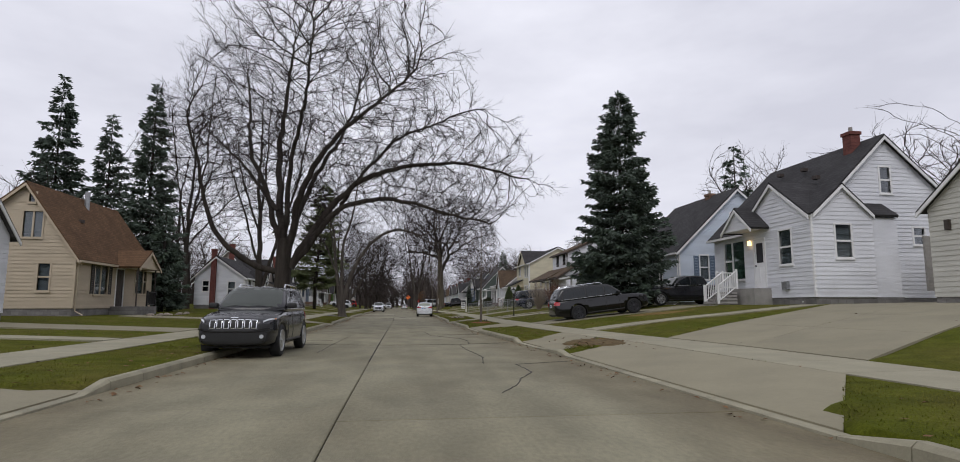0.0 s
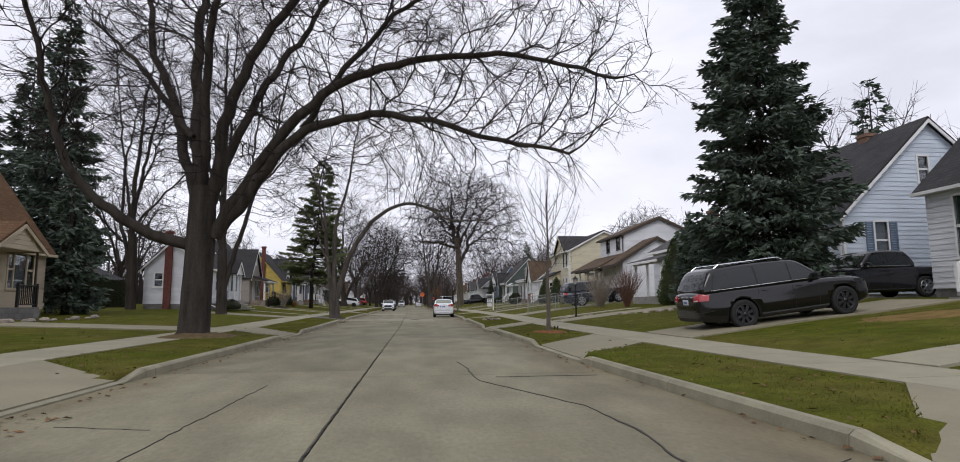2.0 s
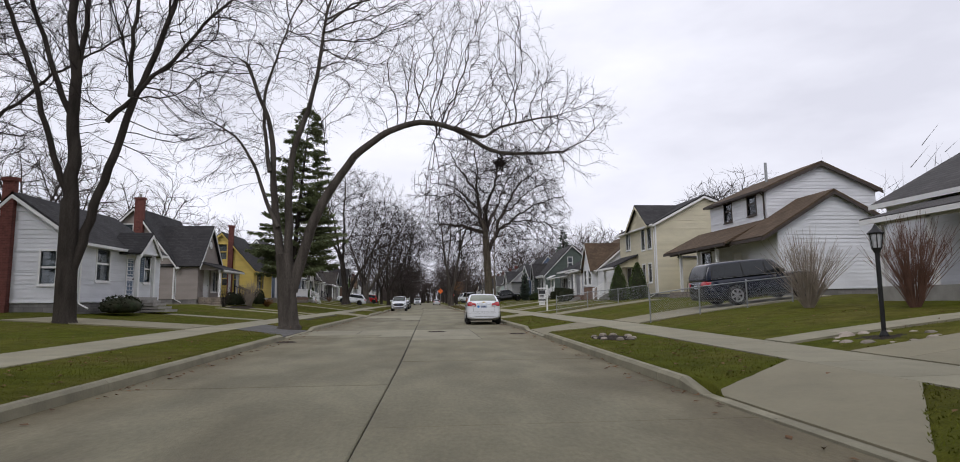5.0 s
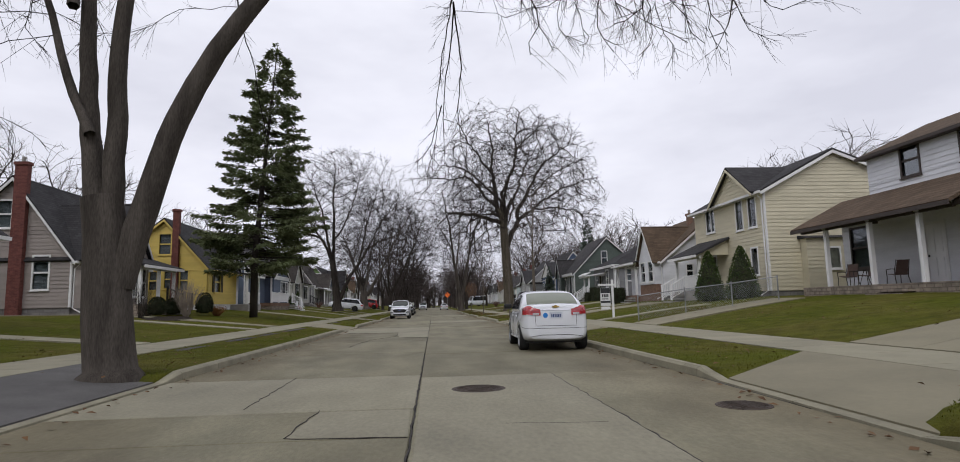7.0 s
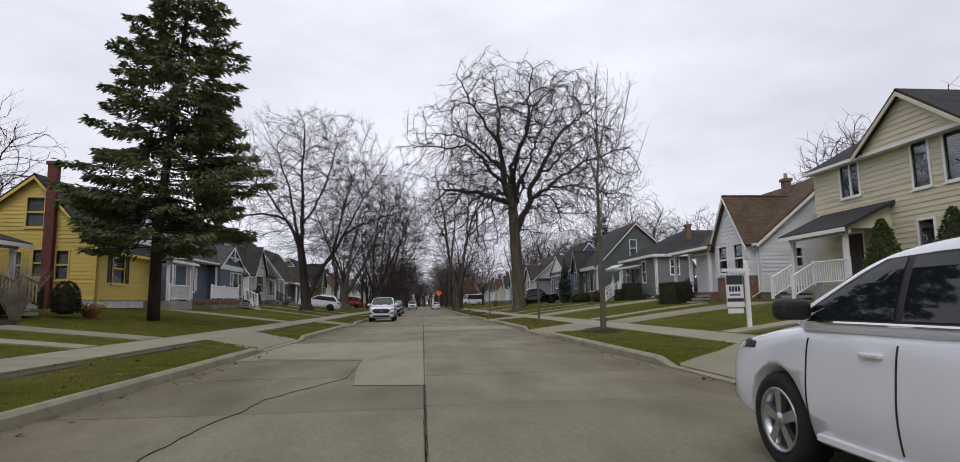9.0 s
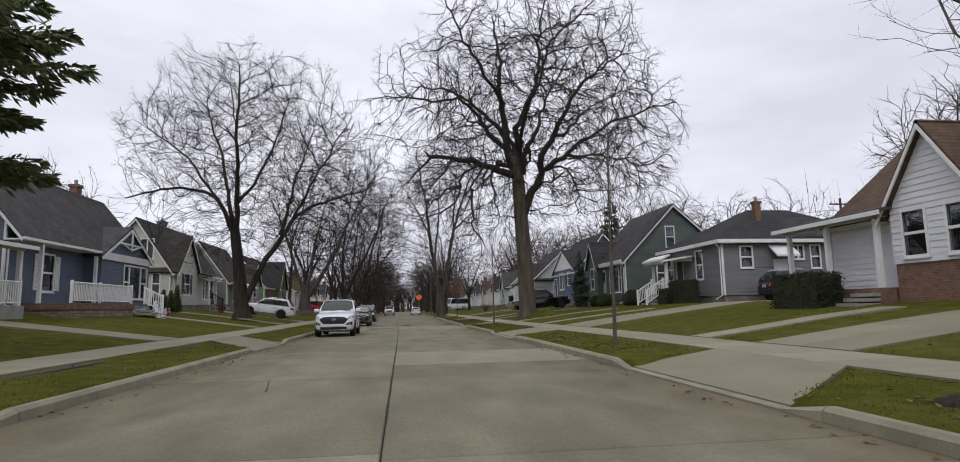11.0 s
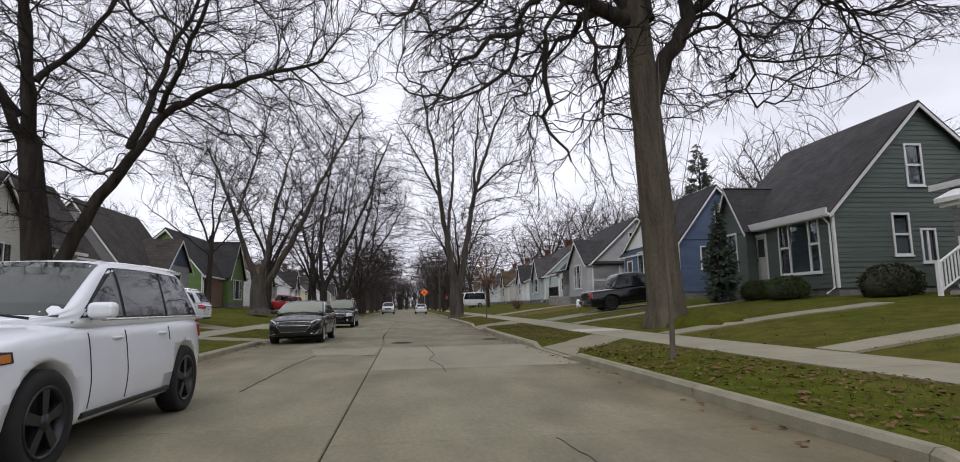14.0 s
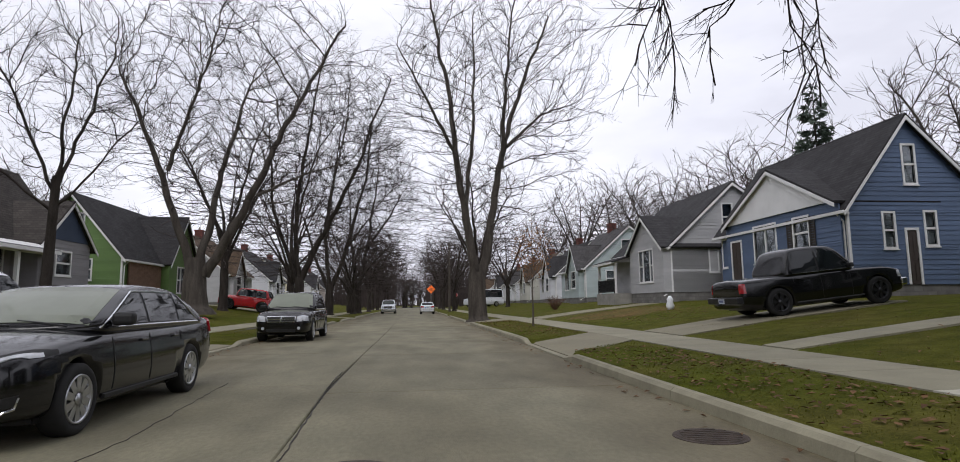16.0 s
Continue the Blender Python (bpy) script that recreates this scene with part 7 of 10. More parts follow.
def shrub(kind, place, size, seed, label, mat, count=2600, shape="cone", leaf=0.10, category="shrub"):
    """A clipped or rounded evergreen: a solid core in the dark hedge colour under a coat of small leaves."""
    rs = np.random.RandomState(seed)
    x, y, z0 = place
    w, d, h = size
    n = Needles(seed)
    if shape == "box":
        u = rs.uniform(-1, 1, (count, 3))
        ax = rs.choice(3, count, p=[0.2, 0.36, 0.44])
        sg = rs.choice([-1, 1], count)
        u[np.arange(count), ax] = sg
        u[:, 2] = np.where(ax == 2, 1.0, u[:, 2])
        nrm = np.zeros((count, 3))
        nrm[np.arange(count), ax] = np.where(ax == 2, 1, sg)
        p = u * [w / 2, d / 2, h / 2] + [x, y, z0 + h / 2]
        p += nrm * rs.normal(-0.02, 0.045, (count, 1))
    else:
        f = rs.uniform(0, 1, count) ** (1.35 if shape == "cone" else 1)
        a = rs.uniform(0, 2 * math.pi, count)
        if shape == "cone":
            prof = np.where(f < 0.12, 0.7 + 2.5 * f, 1.0) * (1 - f) ** 0.72 * 1.0
        else:
            prof = np.sqrt(np.clip(1 - (2 * f - 0.75) ** 2 / 1.6, 0, 1))
        rr = prof * (1 + rs.normal(0, 0.06, count))
        p = np.stack([x + np.cos(a) * rr * w / 2, y + np.sin(a) * rr * d / 2, z0 + f * h], 1)
        nrm = np.stack([np.cos(a), np.sin(a), np.full(count, 0.55)], 1)
    n.spray(p, nrm + rs.normal(0, 0.55, (count, 3)), leaf * rs.uniform(0.6, 1.3, count), leaf * 0.28)
    t = thing(kind, place, label, category)
    g = Geo()
    if shape == "box":
        g.box(x - w / 2 + .05, x + w / 2 - .05, y - d / 2 + .05, y + d / 2 - .05, z0 - 0.1, z0 + h - 0.05)
    else:
        rows = [(0, 0.55), (0.12, 0.9), (0.35, 0.76 if shape == "cone" else 0.97), (0.6, 0.5 if shape == "cone" else 0.92), (0.85, 0.22 if shape == "cone" else 0.55), (0.97, 0.04)]
        g.tube([(x, y, z0 - 0.05 + f * h) for f, _ in rows], [r * (w + d) / 4 * 0.94 for _, r in rows], 14)
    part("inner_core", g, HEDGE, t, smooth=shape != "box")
    part("leaves", n.mesh("leaves"), mat, t)
    return t


shrub("arborvitae", (15.2, 61.5, 1.0), (2.2, 2.2, 3.8), 1, "tall clipped arborvitae cone beside the walk", ARBOR, 5200)
shrub("arborvitae", (15.4, 96.2, 1.1), (1.7, 1.7, 2.75), 2, "clipped arborvitae cone before the cream house", ARBOR, 3600)
shrub("arborvitae", (16.3, 94.3, 1.15), (1.8, 1.8, 2.8), 3, "clipped arborvitae cone before the cream house", ARBOR, 3600)
shrub("hedge", (15.5, 57.4, 0.95), (3.9, 1.0, 1.3), 4, "dark clipped hedge before the porch", HEDGE, 4200, "box")
shrub("hedge", (14.7, 111.9, 0.93), (1.1, 2.6, 1.2), 5, "dark clipped hedge before the porch", HEDGE, 3200, "box")
shrub("hedge", (17.6, 127.5, 1.15), (1.3, 1.7, 1.45), 6, "dark clipped hedge beside the grey house", HEDGE, 2400, "box")
shrub("hedge", (17.2, 128.7, 1.1), (1.2, 1.6, 1.0), 7, "low dark hedge beside the steps", HEDGE, 2000, "box")
shrub("hedge", (16.6, 133.4, 1.15), (1.3, 2.2, 1.1), 8, "rounded dark hedge between two houses", HEDGE, 2200, "round")
shrub("bush", (16.3, 138.6, 1.15), (1.2, 2.2, 0.95), 9, "clipped brown-green bush under the front window", ARBOR, 2200, "round")
shrub("bush", (16.3, 140.9, 1.15), (1.1, 1.5, 0.85), 10, "clipped brown-green bush under the front window", ARBOR, 1600, "round")
shrub("bush", (-15.3, 97.6, 1.05), (0.8, 0.8, 0.9), 12, "dark rounded bush beside the porch", HEDGE, 1400, "round")
shrub("bush", (-14.5, 102.2, 1.05), (0.9, 0.9, 1.2), 14, "brown rounded bush beside the steps", HEDGE, 1400, "round")
shrub("bush", (-15.2, 99.3, 1.05), (0.8, 0.8, 0.85), 16, "brown rounded bush beside the steps", HEDGE, 1400, "round")
for k, (yy, hh) in enumerate(((133.6, 1.3), (134.9, 1.5), (136.2, 1.5), (137.4, 1.9))):
    shrub("arborvitae", (-16.6, yy, 1.3), (0.7, 0.7, hh), 20 + k, "slim young arborvitae beside the drive", ARBOR, 900)
shrub("bush", (-14.5, 79.2, 0.8), (1.2, 2.7, 0.75), 31, "dark low bush by the wall", HEDGE, 1200, "round")
shrub("hedge", (-26.1, 84.0, 0.95), (3.4, 1.3, 2.3), 32, "dark tall hedge behind the lawn", HEDGE, 2600, "box")

# ---------------------------------------------------------------- parked vehicles
from mathutils.bvhtree import BVHTree


def paint(name, color, rough=0.13):
    return material(name, color, rough, metal=0.0, vary=0.06, scale=2.0, spec=0.35, coat=0.45)


BLACK_PAINT = paint("black_car_paint", (0.006, 0.006, 0.007))
CHAR_PAINT = paint("dark_graphite_car_paint", (0.014, 0.014, 0.017))
NAVY_PAINT = paint("navy_car_paint", (0.010, 0.013, 0.026))
WHITE_PAINT = paint("white_car_paint", (0.78, 0.80, 0.84))
RED_PAINT = paint("red_car_paint", (0.48, 0.025, 0.03))
MATT_BLACK = material("matt_black_plastic", (0.016, 0.016, 0.016), 0.55, vary=0.2, scale=6)
RUBBER = material("tyre_rubber", (0.018, 0.018, 0.018), 0.85, vary=0.25, scale=12)
ALLOY = material("alloy_rim", (0.52, 0.53, 0.55), 0.28, metal=0.9, vary=0.15, scale=10)
DARK_ALLOY = material("dark_alloy_rim", (0.05, 0.05, 0.055), 0.35, metal=0.7, vary=0.15, scale=10)
CHROME = material("chrome", (0.72, 0.73, 0.75), 0.14, metal=1.0, vary=0.1, scale=5)
CAR_GLASS = material("tinted_car_glass", (0.012, 0.015, 0.017), 0.03, spec=0.5, vary=0.1, scale=2)
LIGHT_GLASS = material("green_tinted_windscreen", (0.035, 0.042, 0.034), 0.03, spec=0.5, vary=0.1, scale=2)
PALE_GLASS = material("pale_car_glass", (0.20, 0.22, 0.165), 0.08, spec=0.4, vary=0.15, scale=2)
LAMP_CLEAR = material("clear_lamp_lens", (0.55, 0.57, 0.60), 0.12, spec=0.7, vary=0.25, scale=14, coat=1.0)
LAMP_RED = material("red_lamp_lens", (0.42, 0.012, 0.018), 0.12, spec=0.6, vary=0.3, scale=12, coat=1.0)
LAMP_AMBER = material("amber_lamp_lens", (0.60, 0.20, 0.03), 0.15, spec=0.6, vary=0.2, scale=12, coat=1.0)
PLATE_WHITE = material("white_plate", (0.62, 0.66, 0.74), 0.4, vary=0.1, scale=8)
PLATE_BAR = material("plate_bar_blue", (0.06, 0.09, 0.22), 0.5, vary=0.1, scale=8)
STICKER = material("blue_sticker", (0.03, 0.22, 0.62), 0.4, vary=0.1, scale=8)
GOLD = material("gold_badge", (0.55, 0.38, 0.12), 0.3, metal=0.8, vary=0.1, scale=8)


def solid_of(geo, levels, cutters=()):
    """A mesh smoothed and with the wheel arches cut out of it."""
    me = geo.mesh("hull", True)
    ob = new("hull", me)
    if levels:
        sub = ob.modifiers.new("smooth", "SUBSURF")
        sub.levels = sub.render_levels = levels
    spare = []
    for g in cutters:
        c = new("arch", g.mesh("arch"))
        spare.append(c)
        bo = ob.modifiers.new("cut", "BOOLEAN")
        bo.operation, bo.object, bo.solver = "DIFFERENCE", c, "EXACT"
    dg = bpy.context.evaluated_depsgraph_get()
    out = bpy.data.meshes.new_from_object(ob.evaluated_get(dg))
    for o in [ob] + spare:
        bpy.data.objects.remove(o)
    out.shade_smooth()
    return out


def loft(sections):
    """A skin over mirrored half sections, each a list of (x, z) from the bottom middle up to the top middle, at a given y."""
    g = Geo()
    rings = []
    for y, half in sections:
        full = [(-x, z) for x, z in half[::-1] if x > 1e-6]
        ring = [(x, z) for x, z in half] + full
        rings.append([(x, y, z) for x, z in ring])
    n = len(rings[0])
    for r in rings:
        g.v += r
    for i in range(len(rings) - 1):
        for j in range(n):
            a, b = i * n + j, i * n + (j + 1) % n
            g.f.append((a, b, b + n, a + n))
    g.f.append(tuple(range(n))[::-1])
    g.f.append(tuple(range((len(rings) - 1) * n, len(rings) * n)))
    return g


def patch(parent, name, tree, quad, mat, nu=8, nv=4, off=0.006, label=""):
    """A thin panel laid on a body: a quad near it, drawn onto its surface."""
    a, b, c, d = (Vector(q) for q in quad)
    g = Geo()
    top, low = [], []
    for j in range(nv + 1):
        for i in range(nu + 1):
            u, v = i / nu, j / nv
            p = a.lerp(b, u).lerp(d.lerp(c, u), v)
            hit, nrm, _, _ = tree.find_nearest(p)
            top.append(hit + nrm * off)
            low.append(hit - nrm * 0.012)
    k = nu + 1
    n = len(top)
    f = [(j * k + i, j * k + i + 1, (j + 1) * k + i + 1, (j + 1) * k + i) for j in range(nv) for i in range(nu)]
    rim = [i for i in range(nu)] + [j * k + nu for j in range(nv)] + [nv * k + i for i in range(nu, 0, -1)] + [j * k for j in range(nv, 0, -1)]
    f += [(x, y, y + n, x + n) for x, y in zip(rim, rim[1:] + rim[:1])]
    g.add(top + low, f)
    me = g.mesh(name, False)
    return part(name, me, mat, parent, label)


def line_on(parent, name, tree, pts, mat, r=0.006, n=10):
    """A thin cord laid along a body."""
    out = []
    for a, b in zip(pts, pts[1:]):
        for k in range(n):
            hit, nrm, _, _ = tree.find_nearest(Vector(a).lerp(Vector(b), k / n))
            out.append(hit + nrm * r * 0.25)
    hit, nrm, _, _ = tree.find_nearest(Vector(pts[-1]))
    out.append(hit + nrm * r * 0.25)
    return part(name, Geo().tube(out, r, 5), mat, parent)


def lathe(profile, axis_x, y, z, sides=28):
    """A ring turned about an axle along x: profile of (x offset, radius)."""
    g = Geo()
    n = len(profile)
    for k in range(sides):
        a = 2 * math.pi * k / sides
        g.v += [(axis_x + dx, y + math.cos(a) * r, z + math.sin(a) * r) for dx, r in profile]
    for k in range(sides):
        for i in range(n - 1):
            a, b = k * n + i, ((k + 1) % sides) * n + i
            g.f.append((a, b, b + 1, a + 1))
    return g


def wheel(parent, sx, x, y, R, rim, spokes=5, width=0.23, rim_r=0.68):
    """Tyre and spoked rim, outer face at x on the side sx."""
    o = sx
    t = part("wheel", lathe([(-o * width, R * 0.66), (-o * width, R * 0.93), (-o * width * 0.88, R), (-o * width * 0.12, R), (o * 0.0, R * 0.93), (o * 0.005, R * 0.80), (-o * 0.012, R * rim_r)], x, y, R), RUBBER, parent, smooth=True)
    part("rim", lathe([(-o * 0.010, R * (rim_r + 0.01)), (o * 0.004, R * rim_r), (-o * 0.008, R * (rim_r - 0.06)), (-o * 0.10, R * (rim_r - 0.09))], x, y, R), rim, t, smooth=True)
    part("brake_disc", lathe([(-o * 0.10, R * 0.62), (-o * 0.10, 0.001)], x, y, R, 20), MATT_BLACK, t)
    g = Geo()
    for k in range(spokes):
        a = 2 * math.pi * k / spokes + 0.3
        c, s = math.cos(a), math.sin(a)
        r0, r1, w0, w1 = R * 0.10, R * (rim_r - 0.03), R * 0.085, R * 0.12
        v = []
        for dx in (-o * 0.05, -o * 0.012):
            v += [(x + dx, y + c * r - s * w, R + s * r + c * w) for r, w in ((r0, -w0), (r0, w0), (r1, w1), (r1, -w1))]
        g.add(v, [(0, 1, 2, 3), (7, 6, 5, 4), (0, 4, 5, 1), (1, 5, 6, 2), (2, 6, 7, 3), (3, 7, 4, 0)])
    part("spoke_star", g, rim, t)
    part("hub_cap", lathe([(-o * 0.05, R * 0.17), (-o * 0.006, R * 0.16), (o * 0.0, 0.001)], x, y, R, 14), rim, t, smooth=True)


def panel(parent, name, pts, mat, thick=0.012, normal=None, label=""):
    """A flat plate on the body from its outline, thickened inwards."""
    p = [Vector(q) for q in pts]
    n = Vector(normal).normalized() if normal else (p[1] - p[0]).cross(p[2] - p[0]).normalized()
    return part(name, Geo().prism([q + n * 0.004 for q in p], -n * (thick + 0.004)), mat, parent, label)


car_skin = [None]


def vehicle(name, label, m, L, W, H, base, R, color, kind="suv", hood=1.0, belt=1.05, cab=(0.95, 0.25, -1.75, -2.2), tail=None, front_axle=None, rim=ALLOY, glass=CAR_GLASS, screen=LIGHT_GLASS,
            rear_glass=None, spokes=7, rails=False, clad=None, face=None, back=None, category="car", roof_w=0.76, clear=0.22):
    """A parked vehicle, built about its middle, nose along +y; m puts it in its place."""
    car = new(name)
    car.empty_display_size = 0.4
    ORIGIN[car] = Vector((0, 0, 0))
    tagged(car, label, category, "parked vehicles")
    w, f, r = W / 2, L / 2, -L / 2
    ya = front_axle if front_axle is not None else f - 0.92
    yr = ya - base
    y0, y1, y2, y3 = cab
    tail = belt if tail is None else tail
    nose_z = hood - 0.16
    sq = 0.0 if kind in ("sedan", "suv") else 0.10
    top = [(f + 0.01, nose_z - 0.16, 0.70 + sq), (f - 0.03, nose_z - 0.03, 0.80 + sq), (f - 0.12, nose_z + 0.02, 0.88 + sq * 0.6), (f - 0.32, hood - 0.07, 0.955), (f - 0.7, hood - 0.015, 0.99), (y0, belt + 0.0, 1.0), (0.0, belt, 1.0), (max(y3 + 0.15, r + 0.95), belt + 0.01, 1.0),
           (r + 0.60, lerp(belt, tail, 0.8), 0.99), (r + 0.28, tail, 0.96), (r + 0.10, tail - 0.01, 0.90 + sq * 0.6), (r + 0.02, tail - 0.07, 0.83 + sq), (r - 0.015, tail - 0.26, 0.76 + sq)]
    if kind == "suv":
        top = top[:8] + [(y, z, k - d) for (y, z, k), d in zip(top[8:], (0.02, 0.05, 0.07, 0.08, 0.08))]
    secs = []
    for y, zt, k in top:
        ends = min(1.0, min(f - y, y - r) / 0.5)
        zb = clear + 0.10 * (1 - ends)
        ww = w * k
        zs = zt - 0.05
        mid = zb + (zs - zb) * 0.45
        secs.append((y, [(0, zb), (ww * 0.80, zb), (ww * 0.955, zb + 0.07), (ww * 0.985, mid - 0.12), (ww, mid + 0.02), (ww * 0.985, mid + 0.16), (ww * 0.955, zs - 0.03), (ww * 0.90, zs + 0.025), (ww * 0.55, zt + 0.02), (0, zt + 0.035)]))
    arches = [Geo().tube([(-w - 0.3, y, R * 1.02), (w + 0.3, y, R * 1.02)], R + 0.055, 28) for y in (ya, yr)]
    body = part("body", solid_of(loft(secs), 2, arches), color, car)
    skin = BVHTree.FromPolygons([v.co for v in body.data.vertices], [p.vertices for p in body.data.polygons])
    for y in (ya, yr):
        part("wheel_well", Geo().box(-w * 0.80, w * 0.80, y - R - 0.06, y + R + 0.06, clear, 0.62), MATT_BLACK, car)
    part("underbody", Geo().box(-w * 0.78, w * 0.78, r + 0.45, f - 0.45, clear + 0.01, clear + 0.06), MATT_BLACK, car)
    # cabin
    wt = w * roof_w
    nip = 0.10 if kind == "suv" else 0.0
    rows = [(y0 + 0.02, belt - 0.02, 1.0), (lerp(y0, y1, 0.5), lerp(belt, H - 0.05, 0.55), 1.0), (y1 + 0.12, H - 0.09, 1), (y1 - 0.15, H - 0.035, 1), (lerp(y1, y2, 0.5), H - 0.005, 1), (y2 + 0.2, H - 0.03, 1 - nip * 0.3), (y2, H - 0.07, 1 - nip * 0.6), (lerp(y2, y3, 0.55), lerp(H - 0.06, tail, 0.5), 1 - nip * 0.8), (y3 - 0.02, tail - 0.02, 0.99 - nip)]

    def side(z):
        return lerp(w * 0.945, wt, max(0, min(1, (z - belt) / (H - belt))))
    secs = []
    for y, zt, k in rows:
        zz = max(zt, belt + 0.02)
        secs.append((y, [(0, belt - 0.08), (w * 0.93 * k, belt - 0.08), (side(belt) * k, belt), (side(lerp(belt, zz, 0.5)) * k, lerp(belt, zz, 0.5)), (side(zz) * k + 0.01, max(belt, zz - 0.06)), (side(zz) * k - 0.09, zz), (side(zz) * 0.5, zz + 0.015), (0, zz + 0.025)]))
    cabin = part("cabin", solid_of(loft(secs), 2), color, car)
    shell = BVHTree.FromPolygons([v.co for v in cabin.data.vertices], [p.vertices for p in cabin.data.polygons])
    # glass
    zr = H - 0.105

    def sheet(name, y_low, y_high, z_low, z_high, inset, mat):
        a, b = side(z_low) - inset, side(z_high) - inset
        return patch(cabin, name, shell, [(-a, y_low, z_low), (a, y_low, z_low), (b, y_high, z_high), (-b, y_high, z_high)], mat, 12, 6, 0.007)
    wso = sheet("windscreen", lerp(y0, y1, 0.12) + 0.03, y1 + 0.02, belt + 0.075, H - 0.075, 0.075, screen)
    for sgn in (-0.62, -0.02):
        line_on(wso, "wiper", shell, [(sgn * w, y0 - 0.03, belt + 0.06), (sgn * w + 0.5, y0 - 0.10, belt + 0.12)], MATT_BLACK, 0.012, 4)
    if kind != "pickup":
        sheet("rear_window", lerp(y3, y2, 0.10) - 0.03, y2 - 0.02, lerp(tail, H, 0.12), H - 0.09, 0.10, rear_glass or glass)
    zb = belt + 0.045
    posts = {"suv": (0.16, -0.86), "sedan": (0.0, -0.92), "pickup": (-0.1, -1.0), "van": (0.5, -0.6)}[kind]
    A_low, A_high = lerp(y0, y1, 0.22) - 0.05, y1 - 0.10
    C_low, C_high = (y3 + 0.30, y2 + 0.16) if kind != "sedan" else (y3 + 0.50, y2 + 0.20)
    p1, p2 = posts
    for s in (-1, 1):
        def P(y, z): return (s * (side(z) + 0.01), y, z)
        # dark surround, then the panes within it
        patch(cabin, "window_surround", shell, [P(A_low + 0.06, zb - 0.02), P(C_low - 0.05, zb - 0.02), P(C_high - 0.03, zr + 0.02), P(A_high + 0.06, zr + 0.02)], MATT_BLACK, 14, 5, 0.003)
        for ya_, yb_, yc_, yd_ in ((A_low, A_high, p1 + 0.03, p1 + 0.03), (p1 - 0.03, p1 - 0.03, p2 + 0.03, p2 + 0.03), (p2 - 0.03, p2 - 0.03, C_low, C_high)):
            if ya_ - yc_ < 0.12:
                continue
            patch(cabin, "side_window", shell, [P(ya_, zb), P(yc_, zb), P(yd_, zr), P(yb_, zr)], glass, 6, 5, 0.008)
        if clad != "none":
            line_on(car, "belt_trim", shell, [P(A_low + 0.1, zb - 0.025), P(C_low - 0.06, zb - 0.025)] + ([P(C_high - 0.03, zr + 0.025), P(A_high, zr + 0.025), P(A_low + 0.1, zb - 0.025)] if clad == "chrome" else []), CHROME, 0.011, 6)
        mi = part("mirror", Geo().box(*sorted((s * (w - 0.06), s * (w + 0.17))), A_low - 0.17, A_low - 0.05, belt + 0.03, belt + 0.17), color if clad == "body_mirror" else MATT_BLACK, car)
        bevelled(mi, 0.045, 3)
        for yy in (p1 + 0.10, p2 + 0.10):
            q, nrm, _, _ = skin.find_nearest(Vector((s * w, yy + 0.08, belt - 0.15)))
            bevelled(part("door_handle", Geo().box(*sorted((q.x - s * 0.02, q.x + s * 0.028)), yy, yy + 0.17, belt - 0.165, belt - 0.135), color, car), 0.012, 2)
        for yy in ([A_low - 0.10, p1, p2 - 0.02] if kind != "pickup" else [A_low - 0.10, p1, -1.0]):
            low = clear + 0.16 if abs(yy - yr) > R + 0.2 else R * 2.25
            line_on(car, "door_seam", skin, [(s * w, yy, low), (s * w, yy, (low + belt) / 2), (s * w, yy, belt - 0.07)], MATT_BLACK, 0.006)
        line_on(car, "sill_trim", skin, [(s * w, yr + R + 0.12, clear + 0.10), (s * w, ya - R - 0.12, clear + 0.10)], MATT_BLACK if clad != "plain" else color, 0.03)
        wheel(car, s, s * (w - 0.012), ya, R, rim, spokes)
        wheel(car, s, s * (w - 0.012), yr, R, rim, spokes)
        if rails:
            part("roof_rail", Geo().tube([(s * (wt - 0.10), y1 - 0.25, H - 0.05), (s * (wt - 0.10), y1 - 0.4, H + 0.04), (s * (wt - 0.10), y2 + 0.35, H + 0.03), (s * (wt - 0.10), y2 + 0.2, H - 0.06)], 0.02, 6), CHROME, car)
    car_skin[0] = skin
    if face:
        face(car, w, f, hood, nose_z, color)
    if back:
        back(car, w, r, belt, tail, H, color)
    else:
        rear(car, w, r, belt, tail, H, color)
    car.matrix_world = m
    return car


def bars(parent, name, x, y, z, wide, high, count, mat, facing):
    """Plain bars in place of plate writing."""
    for k in range(count):
        a = x - wide / 2 + wide * (k + 0.15) / count
        part(name, Geo().box(a, a + wide * 0.7 / count, *sorted((y, y + facing * 0.004)), z - high / 2, z + high / 2), mat, parent)


def on_body(car, name, pts, mat, nu=8, nv=4, off=0.007):
    return patch(car, name, car_skin[0], pts, mat, nu, nv, off)


def plate(car, x, y, z, facing, high=0.15):
    q, _, _, _ = car_skin[0].find_nearest(Vector((x, y, z)))
    yy = q.y + facing * 0.012
    p = part("number_plate", Geo().box(x - 0.155, x + 0.155, *sorted((yy, yy - facing * 0.03)), z - high / 2, z + high / 2), PLATE_WHITE, car)
    bars(p, "plate_bar", x, yy, z - 0.01, 0.25, 0.07, 6, PLATE_BAR, facing)
    return yy


